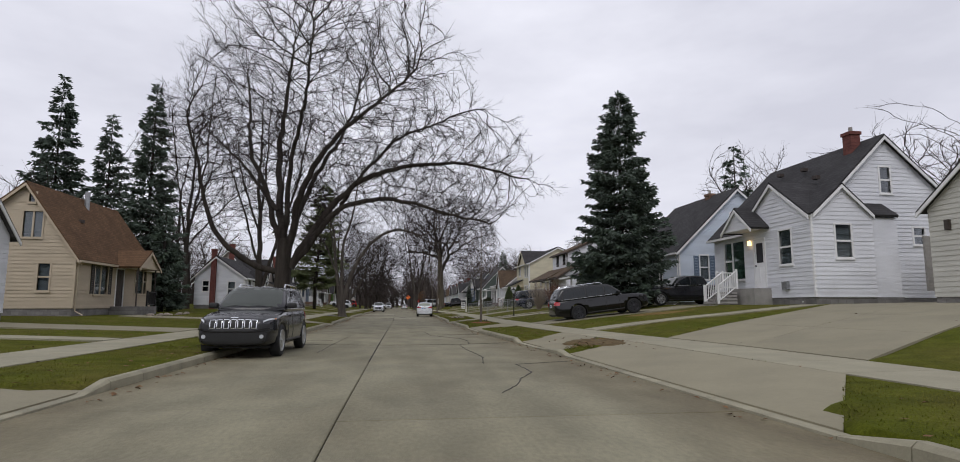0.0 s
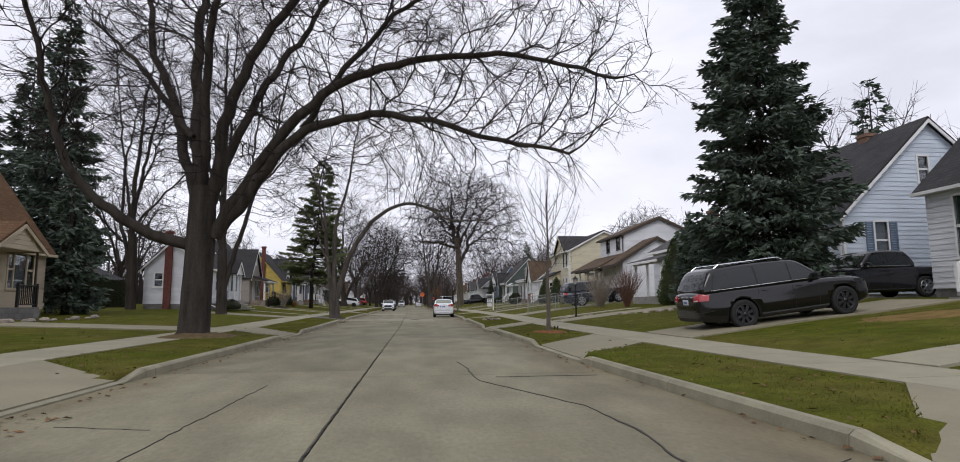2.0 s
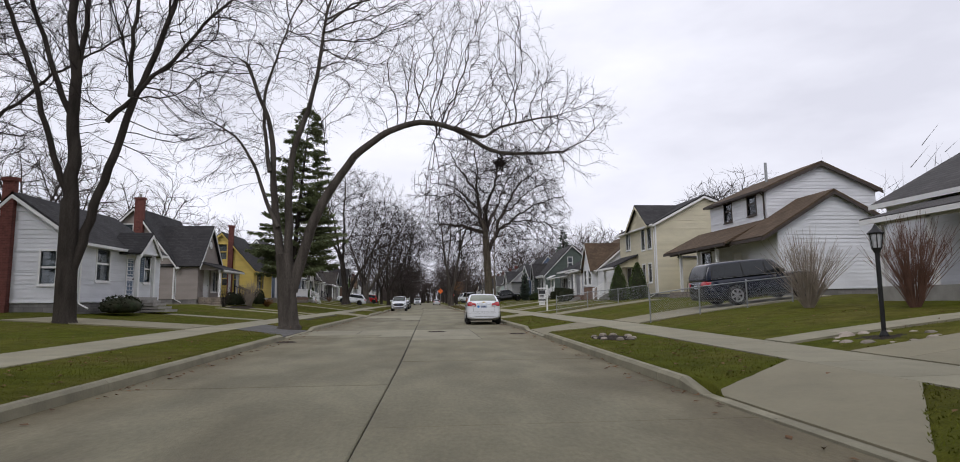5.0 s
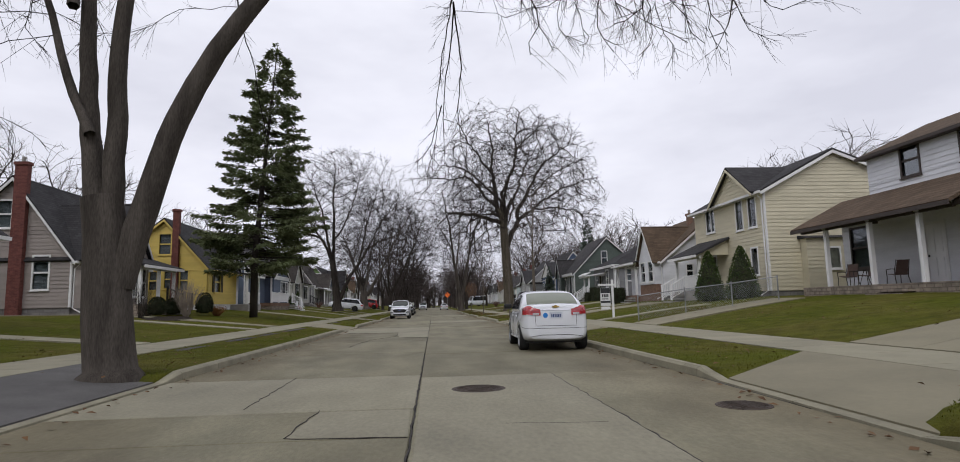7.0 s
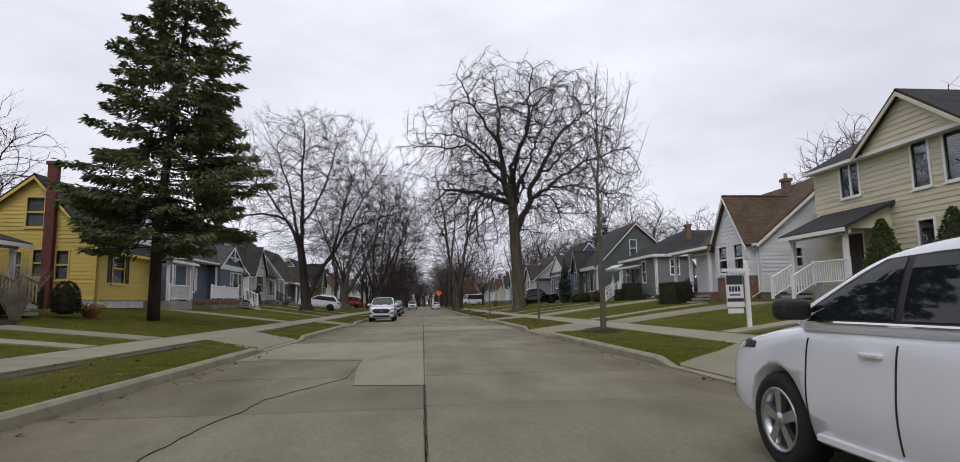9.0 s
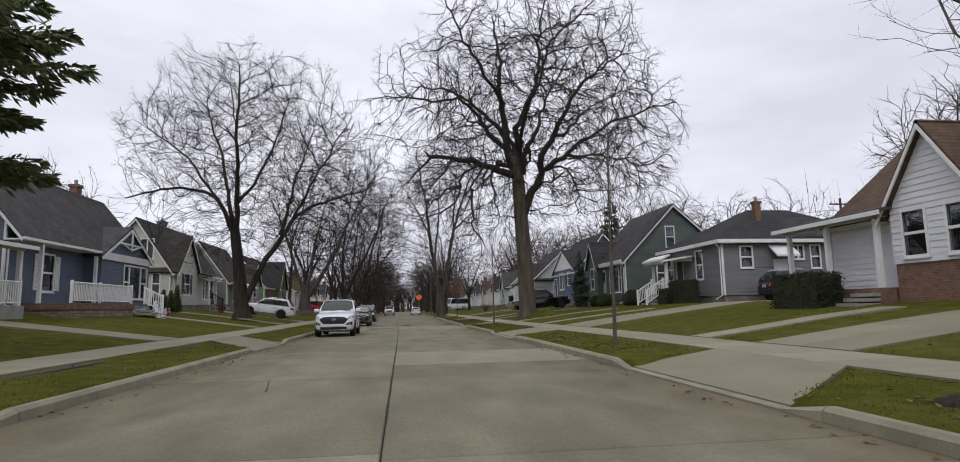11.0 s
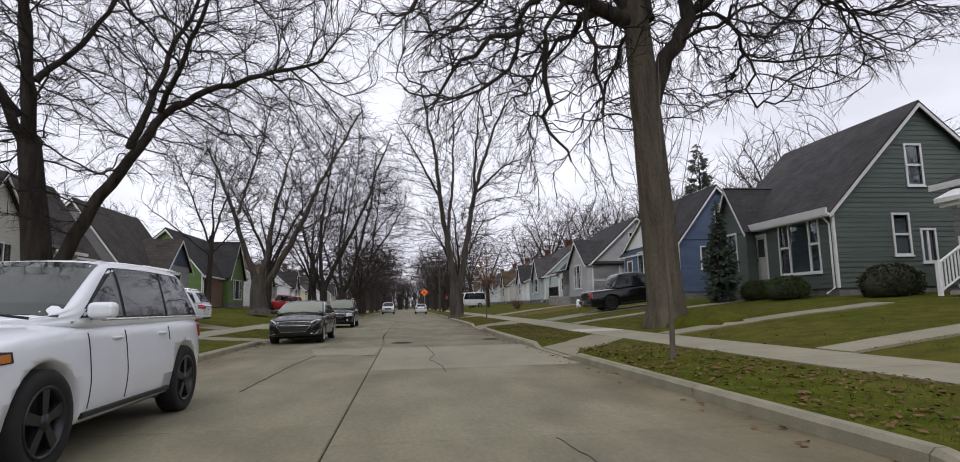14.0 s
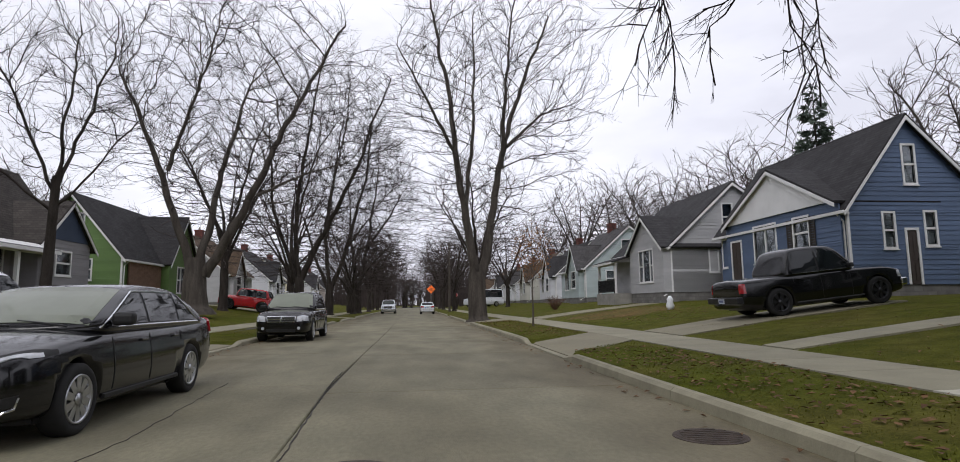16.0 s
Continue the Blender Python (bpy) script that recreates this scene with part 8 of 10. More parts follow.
def rear(car, w, r, belt, tail, H, color, lamp=(0.50, 0.16, 0.02), plate_z=None, dark_valance=True):
    inner, high, rise = lamp
    z = tail - 0.24
    for s in (-1, 1):
        t = on_body(car, "tail_light", [(s * w * inner, r - 0.02, z - 0.02), (s * w * 0.97, r + 0.22, z - 0.0), (s * w * 0.97, r + 0.26, z + high + rise), (s * w * inner, r - 0.02, z + high)], LAMP_RED, 20, 8, 0.022)
        on_body(t, "reversing_lens", [(s * w * (inner + 0.04), r - 0.02, z), (s * w * (inner + 0.22), r - 0.0, z), (s * w * (inner + 0.22), r - 0.0, z + 0.035), (s * w * (inner + 0.04), r - 0.02, z + 0.035)], LAMP_CLEAR, 6, 2, 0.026)
    plate(car, 0, r, z - 0.02 if plate_z is None else plate_z, -1)
    on_body(car, "tail_trim", [(-w * (inner - 0.03), r, z + 0.10), (w * (inner - 0.03), r, z + 0.10), (w * (inner - 0.03), r, z + 0.13), (-w * (inner - 0.03), r, z + 0.13)], CHROME, 10, 1, 0.02)
    line_on(car, "bumper_seam", car_skin[0], [(-w * 0.97, r + 0.35, 0.60), (-w * 0.8, r, 0.56), (w * 0.8, r, 0.56), (w * 0.97, r + 0.35, 0.60)], MATT_BLACK, 0.005)
    line_on(car, "lid_seam", car_skin[0], [(-w * 0.60, r, z + 0.20), (-w * 0.58, r, 0.62), (w * 0.58, r, 0.62), (w * 0.60, r, z + 0.20)], MATT_BLACK, 0.005)
    if dark_valance:
        on_body(car, "bumper_valance", [(-w * 0.72, r, 0.30), (w * 0.72, r, 0.30), (w * 0.72, r, 0.42), (-w * 0.72, r, 0.42)], MATT_BLACK, 10, 2)


def rear_sedan(car, w, r, belt, tail, H, color):
    rear(car, w, r, belt, tail, H, color, (0.44, 0.13, 0.035), dark_valance=False)
    line_on(car, "valance_seam", car_skin[0], [(-w * 0.75, r, 0.36), (-w * 0.4, r, 0.40), (w * 0.4, r, 0.40), (w * 0.75, r, 0.36)], MATT_BLACK, 0.006)
    z = tail - 0.24
    q, _, _, _ = car_skin[0].find_nearest(Vector((0, r - 0.1, z + 0.19)))
    y = q.y - 0.015
    part("badge", Geo().prism([(-0.09, y, z + 0.205), (-0.03, y, z + 0.205), (-0.03, y, z + 0.222), (0.03, y, z + 0.222), (0.03, y, z + 0.205), (0.09, y, z + 0.205), (0.075, y, z + 0.178), (0.03, y, z + 0.178), (0.03, y, z + 0.162), (-0.03, y, z + 0.162), (-0.03, y, z + 0.178), (-0.075, y, z + 0.178)][::-1], (0, 0.03, 0)), GOLD, car)
    q, _, _, _ = car_skin[0].find_nearest(Vector((-0.26, r - 0.1, z - 0.02)))
    part("sticker", Geo().tube([(-0.26, q.y + 0.01, z - 0.02), (-0.26, q.y - 0.008, z - 0.02)], 0.062, 9), STICKER, car)
    part("antenna", Geo().box(-0.025, 0.025, r + 1.35, r + 1.52, H - 0.03, H + 0.05), MATT_BLACK, car)


def lamps(car, w, f, z, mat=LAMP_CLEAR, inner=0.55, high=0.11, back=0.42, amber=True, rise=0.05):
    for s in (-1, 1):
        t = on_body(car, "headlight", [(s * w * inner, f + 0.02, z), (s * w * 0.97, f - back, z + rise), (s * w * 0.96, f - back, z + rise + high * 0.6), (s * w * inner, f - 0.02, z + high)], MATT_BLACK, 12, 4, 0.008)
        on_body(t, "lens", [(s * w * (inner + 0.03), f + 0.02, z + high * 0.12), (s * w * 0.93, f - back * 0.7, z + rise * 0.8 + high * 0.1), (s * w * 0.92, f - back * 0.7, z + rise * 0.8 + high * 0.55), (s * w * (inner + 0.03), f - 0.02, z + high * 0.8)], mat, 10, 3, 0.012)
        if amber:
            on_body(t, "marker_lens", [(s * w * 0.93, f - back * 0.72, z + rise * 0.8 + 0.01), (s * w * 0.965, f - back * 0.95, z + rise + 0.01), (s * w * 0.96, f - back * 0.95, z + rise + high * 0.5), (s * w * 0.93, f - back * 0.72, z + rise * 0.8 + high * 0.55)], LAMP_AMBER, 4, 3, 0.012)


def ring(parent, name, pts, mat, r=0.014):
    line_on(parent, name, car_skin[0], pts + [pts[0]], mat, r, 5)


def face_slots(car, w, f, hood, nz, color):
    """Seven upright chrome-rimmed slots, slim high lamps, black lower face."""
    z0, z1 = nz - 0.20, nz - 0.01
    for k in range(7):
        x = (k - 3) * w * 0.168
        on_body(car, "grille_slot", [(x - 0.052, f, z0), (x + 0.052, f, z0), (x + 0.058, f - 0.03, z1), (x - 0.058, f - 0.03, z1)], MATT_BLACK, 3, 4, 0.006)
        ring(car, "slot_trim", [(x - 0.052, f, z0), (x + 0.052, f, z0), (x + 0.058, f - 0.03, z1), (x - 0.058, f - 0.03, z1)], CHROME, 0.012)
    lamps(car, w, f, nz - 0.06, inner=0.70, high=0.075, back=0.5)
    on_body(car, "lower_grille", [(-w * 0.80, f - 0.02, 0.30), (w * 0.80, f - 0.02, 0.30), (w * 0.84, f - 0.02, 0.58), (-w * 0.84, f - 0.02, 0.58)], MATT_BLACK, 14, 5, 0.008)
    line_on(car, "bumper_trim", car_skin[0], [(-w * 0.86, f - 0.1, 0.66), (-w * 0.5, f, 0.62), (w * 0.5, f, 0.62), (w * 0.86, f - 0.1, 0.66)], color, 0.028)
    for s in (-1, 1):
        on_body(car, "lamp_recess", [(s * w * 0.60, f - 0.02, nz - 0.24), (s * w * 0.88, f - 0.16, nz - 0.22), (s * w * 0.90, f - 0.18, nz - 0.12), (s * w * 0.60, f - 0.02, nz - 0.13)], MATT_BLACK, 6, 3, 0.008)
        q, _, _, _ = car_skin[0].find_nearest(Vector((s * w * 0.70, f, 0.50)))
        part("fog_lamp", Geo().tube([(s * w * 0.70, q.y + 0.02, 0.50), (s * w * 0.70, q.y - 0.02, 0.50)], 0.045, 12), LAMP_CLEAR, car)
    on_body(car, "badge", [(-0.08, f - 0.06, nz + 0.02), (0.08, f - 0.06, nz + 0.02), (0.08, f - 0.08, nz + 0.045), (-0.08, f - 0.08, nz + 0.045)], CHROME, 3, 1, 0.012)


def face_wide(car, w, f, hood, nz, color):
    """A six-sided black grille with an oval badge, long lamps and corner vents."""
    z = nz - 0.15
    a = [(-w * 0.68, f, z + 0.02), (-w * 0.50, f, z - 0.16), (w * 0.50, f, z - 0.16), (w * 0.68, f, z + 0.02), (w * 0.50, f, z + 0.15), (-w * 0.50, f, z + 0.15)]
    on_body(car, "grille", [a[0], a[3], a[4], a[5]], MATT_BLACK, 14, 4, 0.010)
    on_body(car, "grille", [a[1], a[2], a[3], a[0]], MATT_BLACK, 14, 4, 0.010)
    ring(car, "grille_trim", a, MATT_BLACK, 0.016)
    q, _, _, _ = car_skin[0].find_nearest(Vector((0, f + 0.1, z + 0.01)))
    g = part("badge", Geo().prism([(math.cos(t) * 0.10, q.y + 0.035, z + 0.01 + math.sin(t) * 0.045) for t in (k * math.pi / 9 for k in range(18))], (0, -0.04, 0)), PLATE_BAR, car)
    part("badge_ring", Geo().tube([(math.cos(t) * 0.105, q.y + 0.036, z + 0.01 + math.sin(t) * 0.05) for t in (k * math.pi / 9 for k in range(19))], 0.009, 5), CHROME, g)
    lamps(car, w, f, z + 0.03, inner=0.70, high=0.13, back=0.55, rise=0.06)
    on_body(car, "lower_grille", [(-w * 0.62, f, 0.33), (w * 0.62, f, 0.33), (w * 0.66, f, 0.45), (-w * 0.66, f, 0.45)], MATT_BLACK, 12, 3, 0.012)
    line_on(car, "skid_strip", car_skin[0], [(-w * 0.66, f, 0.30), (w * 0.66, f, 0.30)], CHROME, 0.022)
    for s in (-1, 1):
        on_body(car, "corner_vent", [(s * w * 0.58, f, 0.54), (s * w * 0.92, f - 0.2, 0.50), (s * w * 0.92, f - 0.22, 0.66), (s * w * 0.76, f - 0.06, 0.67)], MATT_BLACK, 6, 4, 0.008)
        on_body(car, "running_lamp", [(s * w * 0.86, f - 0.14, 0.51), (s * w * 0.92, f - 0.22, 0.51), (s * w * 0.92, f - 0.22, 0.65), (s * w * 0.88, f - 0.16, 0.65)], LAMP_CLEAR, 2, 3, 0.012)
    line_on(car, "bumper_seam", car_skin[0], [(-w * 0.95, f - 0.4, 0.44), (-w * 0.7, f - 0.05, 0.47), (w * 0.7, f - 0.05, 0.47), (w * 0.95, f - 0.4, 0.44)], MATT_BLACK, 0.006)


def face_split(car, w, f, hood, nz, color):
    """A narrow upper and a wide lower grille, both rimmed in chrome."""
    a = [(-w * 0.60, f - 0.04, nz - 0.03), (-w * 0.42, f, nz - 0.11), (w * 0.42, f, nz - 0.11), (w * 0.60, f - 0.04, nz - 0.03)]
    on_body(car, "grille", [a[1], a[2], a[3], a[0]], MATT_BLACK, 12, 3, 0.008)
    ring(car, "grille_trim", a, CHROME, 0.011)
    b = [(-w * 0.62, f, nz - 0.15), (-w * 0.44, f, nz - 0.36), (w * 0.44, f, nz - 0.36), (w * 0.62, f, nz - 0.15)]
    on_body(car, "lower_grille", [b[1], b[2], b[3], b[0]], MATT_BLACK, 12, 4, 0.008)
    ring(car, "grille_trim", b, CHROME, 0.013)
    for k in range(3):
        zz = nz - 0.20 - 0.05 * k
        line_on(car, "grille_bar", car_skin[0], [(-w * (0.56 - 0.05 * k), f, zz), (w * (0.56 - 0.05 * k), f, zz)], DARK_ALLOY, 0.010)
    on_body(car, "badge", [(-0.09, f, nz - 0.145), (0.09, f, nz - 0.145), (0.09, f, nz - 0.11), (-0.09, f, nz - 0.11)], CHROME, 3, 1, 0.016)
    lamps(car, w, f, nz - 0.09, inner=0.60, high=0.09, back=0.6, amber=False, rise=0.10)
    for s in (-1, 1):
        line_on(car, "fog_trim", car_skin[0], [(s * w * 0.62, f, 0.35), (s * w * 0.88, f - 0.14, 0.37), (s * w * 0.90, f - 0.16, 0.46)], CHROME, 0.012)
        on_body(car, "fog_recess", [(s * w * 0.66, f, 0.38), (s * w * 0.88, f - 0.14, 0.39), (s * w * 0.90, f - 0.16, 0.48), (s * w * 0.70, f, 0.46)], MATT_BLACK, 4, 3, 0.007)


def face_cross(car, w, f, hood, nz, color):
    """A chrome cross grille between square lamps."""
    z0, z1 = nz - 0.20, nz - 0.02
    a = [(-w * 0.48, f, z0), (w * 0.48, f, z0), (w * 0.50, f - 0.03, z1), (-w * 0.50, f - 0.03, z1)]
    on_body(car, "grille", a, MATT_BLACK, 10, 3, 0.008)
    ring(car, "grille_trim", a, CHROME, 0.016)
    line_on(car, "grille_cross", car_skin[0], [(-w * 0.48, f, (z0 + z1) / 2), (w * 0.48, f, (z0 + z1) / 2)], CHROME, 0.018)
    line_on(car, "grille_cross", car_skin[0], [(0, f, z0), (0, f, z1)], CHROME, 0.022)
    for s in (-1, 1):
        on_body(car, "headlight", [(s * w * 0.54, f, z0), (s * w * 0.93, f - 0.24, z0 + 0.02), (s * w * 0.92, f - 0.26, z1), (s * w * 0.55, f - 0.03, z1)], LAMP_CLEAR, 8, 4, 0.010)
        q, _, _, _ = car_skin[0].find_nearest(Vector((s * w * 0.62, f, 0.46)))
        part("fog_lamp", Geo().tube([(s * w * 0.62, q.y + 0.02, 0.46), (s * w * 0.62, q.y - 0.02, 0.46)], 0.05, 12), LAMP_CLEAR, car)
    on_body(car, "lower_grille", [(-w * 0.5, f, 0.34), (w * 0.5, f, 0.34), (w * 0.5, f, 0.44), (-w * 0.5, f, 0.44)], MATT_BLACK, 8, 2, 0.008)


def face_truck(car, w, f, hood, nz, color):
    on_body(car, "grille", [(-w * 0.52, f, nz - 0.36), (w * 0.52, f, nz - 0.36), (w * 0.54, f, nz - 0.02), (-w * 0.54, f, nz - 0.02)], MATT_BLACK, 10, 4, 0.01)
    for k in range(3):
        line_on(car, "grille_bar", car_skin[0], [(-w * 0.5, f, nz - 0.28 + 0.1 * k), (w * 0.5, f, nz - 0.28 + 0.1 * k)], CHROME, 0.02)
    for s in (-1, 1):
        on_body(car, "headlight", [(s * w * 0.57, f, nz - 0.28), (s * w * 0.95, f - 0.2, nz - 0.26), (s * w * 0.95, f - 0.2, nz - 0.06), (s * w * 0.57, f, nz - 0.06)], LAMP_CLEAR, 8, 4, 0.01)
    bevelled(part("bumper", Geo().box(-w * 0.94, w * 0.94, f - 0.1, f + 0.12, 0.48, 0.72), CHROME, car), 0.05, 3)


def rear_truck(car, w, r, belt, tail, H, color):
    for s in (-1, 1):
        on_body(car, "tail_light", [(s * w * 0.80, r, belt - 0.40), (s * w * 0.99, r + 0.14, belt - 0.40), (s * w * 0.97, r + 0.14, belt - 0.10), (s * w * 0.80, r, belt - 0.10)], LAMP_RED, 5, 5, 0.012)
    bevelled(part("bumper", Geo().box(-w * 0.92, w * 0.92, r - 0.16, r + 0.05, 0.50, 0.70), DARK_ALLOY, car), 0.03, 2)
    part("tow_hook", Geo().tube([(0, r - 0.15, 0.5), (0, r - 0.33, 0.5)], 0.03, 8), MATT_BLACK, car)
    p = part("number_plate", Geo().box(-0.155, 0.155, r - 0.19, r - 0.16, 0.52, 0.67), PLATE_WHITE, car)
    bars(p, "plate_bar", 0, r - 0.19, 0.6, 0.26, 0.07, 6, PLATE_BAR, -1)


SUV = dict(kind="suv", hood=1.04, belt=1.08)
vehicle("suv", "dark graphite SUV with chrome-rimmed slot grille, parked at the kerb", pose(-3.66, 30.15, 0, 0, 0, 178), 4.45, 1.76, 1.68, 2.71, 0.37, CHAR_PAINT, cab=(1.02, 0.22, -1.75, -2.18), rails=True, spokes=10, face=face_slots, **SUV)
vehicle("sedan", "white sedan with red tail lights, parked at the kerb", pose(2.84, 80.1, 0, 0, 0, -2.0), 4.14, 1.72, 1.50, 2.49, 0.325, WHITE_PAINT, kind="sedan", hood=0.96, belt=1.0, tail=1.13, cab=(1.12, 0.25, -0.95, -1.64), screen=LIGHT_GLASS, rear_glass=PALE_GLASS, spokes=5, back=rear_sedan, face=face_split, clear=0.19, clad="plain")
vehicle("suv", "white SUV with a black six-sided grille, parked at the kerb", pose(-3.34, 121.2, 0, 0, 0, 180), 4.66, 1.82, 1.72, 2.80, 0.385, WHITE_PAINT, kind="suv", hood=1.07, belt=1.10, cab=(1.18, 0.25, -1.72, -2.26), spokes=5, rim=DARK_ALLOY, face=face_wide, clad="body_mirror")
vehicle("sedan", "black sedan with two chrome-rimmed grilles, parked at the kerb", pose(-3.56, 137.85, 0, 0, 0, 180), 4.88, 1.80, 1.48, 2.83, 0.335, BLACK_PAINT, kind="sedan", hood=0.93, belt=0.97, tail=1.05, cab=(1.25, 0.30, -1.2, -2.05), clad="chrome", spokes=10, face=face_split, screen=PALE_GLASS, clear=0.18)
vehicle("suv", "black crossover with a chrome cross grille, parked at the kerb", pose(-3.85, 152.9, 0.0, 0, 0, 180), 4.89, 1.84, 1.70, 2.89, 0.36, BLACK_PAINT, cab=(1.10, 0.25, -1.9, -2.3), rails=True, spokes=5, face=face_cross, screen=PALE_GLASS, kind="suv", hood=1.03, belt=1.06)


def on_drive(x, y, heading, wheel_base):
    """A pose on sloping ground, nose along the heading."""
    d = Vector((-math.sin(radians(heading)), math.cos(radians(heading)), 0))
    a, b = Vector((x, y, 0)) + d * wheel_base / 2, Vector((x, y, 0)) - d * wheel_base / 2
    za, zb = ground_z(a.x, a.y) + 0.03, ground_z(b.x, b.y) + 0.03
    return pose(x, y, (za + zb) / 2, 0, 0, heading) @ pose(0, 0, 0, math.degrees(math.atan2(za - zb, wheel_base)))


vehicle("suv", "large black SUV parked on a driveway", on_drive(10.75, 45.45, -90, 3.07), 5.18, 2.0, 1.80, 3.07, 0.40, BLACK_PAINT, cab=(1.22, 0.42, -2.15, -2.48), spokes=8, rim=DARK_ALLOY, rails=True, kind="suv", hood=1.10, belt=1.13)
vehicle("pickup", "dark pickup truck nosing out beside the white house", on_drive(18.3, 50.7, 90, 3.6), 5.8, 2.03, 1.88, 3.6, 0.41, CHAR_PAINT, kind="pickup", hood=1.20, belt=1.22, cab=(1.15, 0.5, -1.05, -1.3), face=face_truck, back=rear_truck, category="truck")
vehicle("suv", "navy full-size SUV parked on a driveway", on_drive(14.5, 74.6, -90, 2.95), 5.18, 2.04, 1.89, 2.95, 0.41, NAVY_PAINT, cab=(1.15, 0.5, -2.3, -2.55), spokes=6, kind="suv", hood=1.15, belt=1.17)
vehicle("suv", "white SUV parked on a driveway beside a bare tree", on_drive(-12.3, 146.9, 90, 2.71), 4.62, 1.86, 1.68, 2.71, 0.37, WHITE_PAINT, cab=(1.02, 0.22, -1.75, -2.18), rails=True, spokes=5, rim=DARK_ALLOY, **SUV)
vehicle("suv", "red open-sided jeep with a black top", on_drive(-13.2, 181.0, 90, 2.6), 4.2, 1.87, 1.82, 2.6, 0.42, RED_PAINT, cab=(0.75, 0.45, -1.7, -1.95), spokes=5, rim=DARK_ALLOY, kind="suv", hood=1.10, belt=1.15)
vehicle("pickup", "black pickup truck parked across the lawn drive", on_drive(13.15, 148.2, -90, 3.35), 5.45, 2.02, 2.03, 3.35, 0.42, BLACK_PAINT, kind="pickup", hood=1.18, belt=1.20, cab=(1.2, 0.5, -0.95, -1.25), face=face_truck, back=rear_truck, rim=DARK_ALLOY, category="truck")
vehicle("suv", "dark SUV parked beside the grey house", on_drive(22.7, 123.3, -90, 2.7), 4.5, 1.86, 1.70, 2.7, 0.37, CHAR_PAINT, cab=(1.02, 0.22, -1.75, -2.18), rails=True, spokes=7, **SUV)
vehicle("van", "long white delivery van far along the street", pose(10.6, 216, 0.75, 0, 0, 118), 5.9, 2.05, 2.55, 3.6, 0.38, WHITE_PAINT, kind="van", hood=1.25, belt=1.35, cab=(1.9, 1.2, -2.85, -2.93), category="van")
vehicle("pickup", "white pickup truck far along the street", pose(-2.9, 214, 0.0, 0, 0, 180), 5.8, 2.0, 1.9, 3.6, 0.41, WHITE_PAINT, kind="pickup", hood=1.2, belt=1.2, cab=(1.15, 0.5, -1.0, -1.25), face=face_truck, back=rear_truck, category="truck")
vehicle("sedan", "white car far along the street", pose(2.2, 206, 0, 0, 0, 0), 4.6, 1.8, 1.5, 2.7, 0.33, WHITE_PAINT, kind="sedan", hood=0.95, belt=0.97, tail=1.05, cab=(1.2, 0.35, -1.05, -1.75), back=rear_sedan)

# ---------------------------------------------------------------- street furniture, garden things, litter, grass


def ribbon(pts, w, z, seed, jag=0.05):
    """A jagged thin strip lying on a flat surface."""
    r = random.Random(seed)
    fine = []
    for (ax, ay), (bx, by) in zip(pts, pts[1:]):
        n = max(2, int(math.hypot(bx - ax, by - ay) / 0.16))
        for k in range(n):
            t = k / n
            fine.append((lerp(ax, bx, t) + r.uniform(-jag, jag), lerp(ay, by, t) + r.uniform(-jag, jag)))
    fine.append(pts[-1])
    g = Geo()
    for i, (x, y) in enumerate(fine):
        a, b = fine[max(0, i - 1)], fine[min(len(fine) - 1, i + 1)]
        d = math.hypot(b[0] - a[0], b[1] - a[1]) or 1
        nx, ny = -(b[1] - a[1]) / d, (b[0] - a[0]) / d
        h = w * r.uniform(0.35, 1.25) / 2 * (0.4 if i in (0, len(fine) - 1) else 1)
        g.v += [(x + nx * h, y + ny * h, z), (x - nx * h, y - ny * h, z), (x + nx * h, y + ny * h, z - 0.01), (x - nx * h, y - ny * h, z - 0.01)]
    for i in range(len(fine) - 1):
        a, b = 4 * i, 4 * i + 4
        g.f += [(a, b, b + 1, a + 1), (a + 2, a + 3, b + 3, b + 2), (a, a + 2, b + 2, b), (a + 1, b + 1, b + 3, a + 3)]
    return g


# paler repairs cast into the street
for q in ([(-0.38, 67.6), (1.73, 67.6), (1.77, 73.6), (-0.40, 73.6)], [(-1.56, 69.3), (-0.45, 69.2), (-0.48, 70.6), (-1.50, 70.65)],
          [(-1.47, 86.2), (-0.42, 86.05), (-0.41, 90.7), (-1.76, 90.7), (-1.70, 88.6)], [(-2.10, 130.4), (-0.62, 129.95), (-0.60, 132.35), (-2.55, 132.8)]):
    g, n = Geo(), len(q)
    cx, cy = sum(p[0] for p in q) / n, sum(p[1] for p in q) / n
    g.add([(x, y, -0.02) for x, y in q] + [(x, y, 0.004) for x, y in q] + [(x + (cx - x) * 0.01, y + (cy - y) * 0.01, 0.0075) for x, y in q],
          [(i, (i + 1) % n, n + (i + 1) % n, n + i) for i in range(n)] + [(n + i, n + (i + 1) % n, 2 * n + (i + 1) % n, 2 * n + i) for i in range(n)] + [tuple(range(2 * n, 3 * n))])
    part("slab_repair", g, PALE_CONCRETE, road)
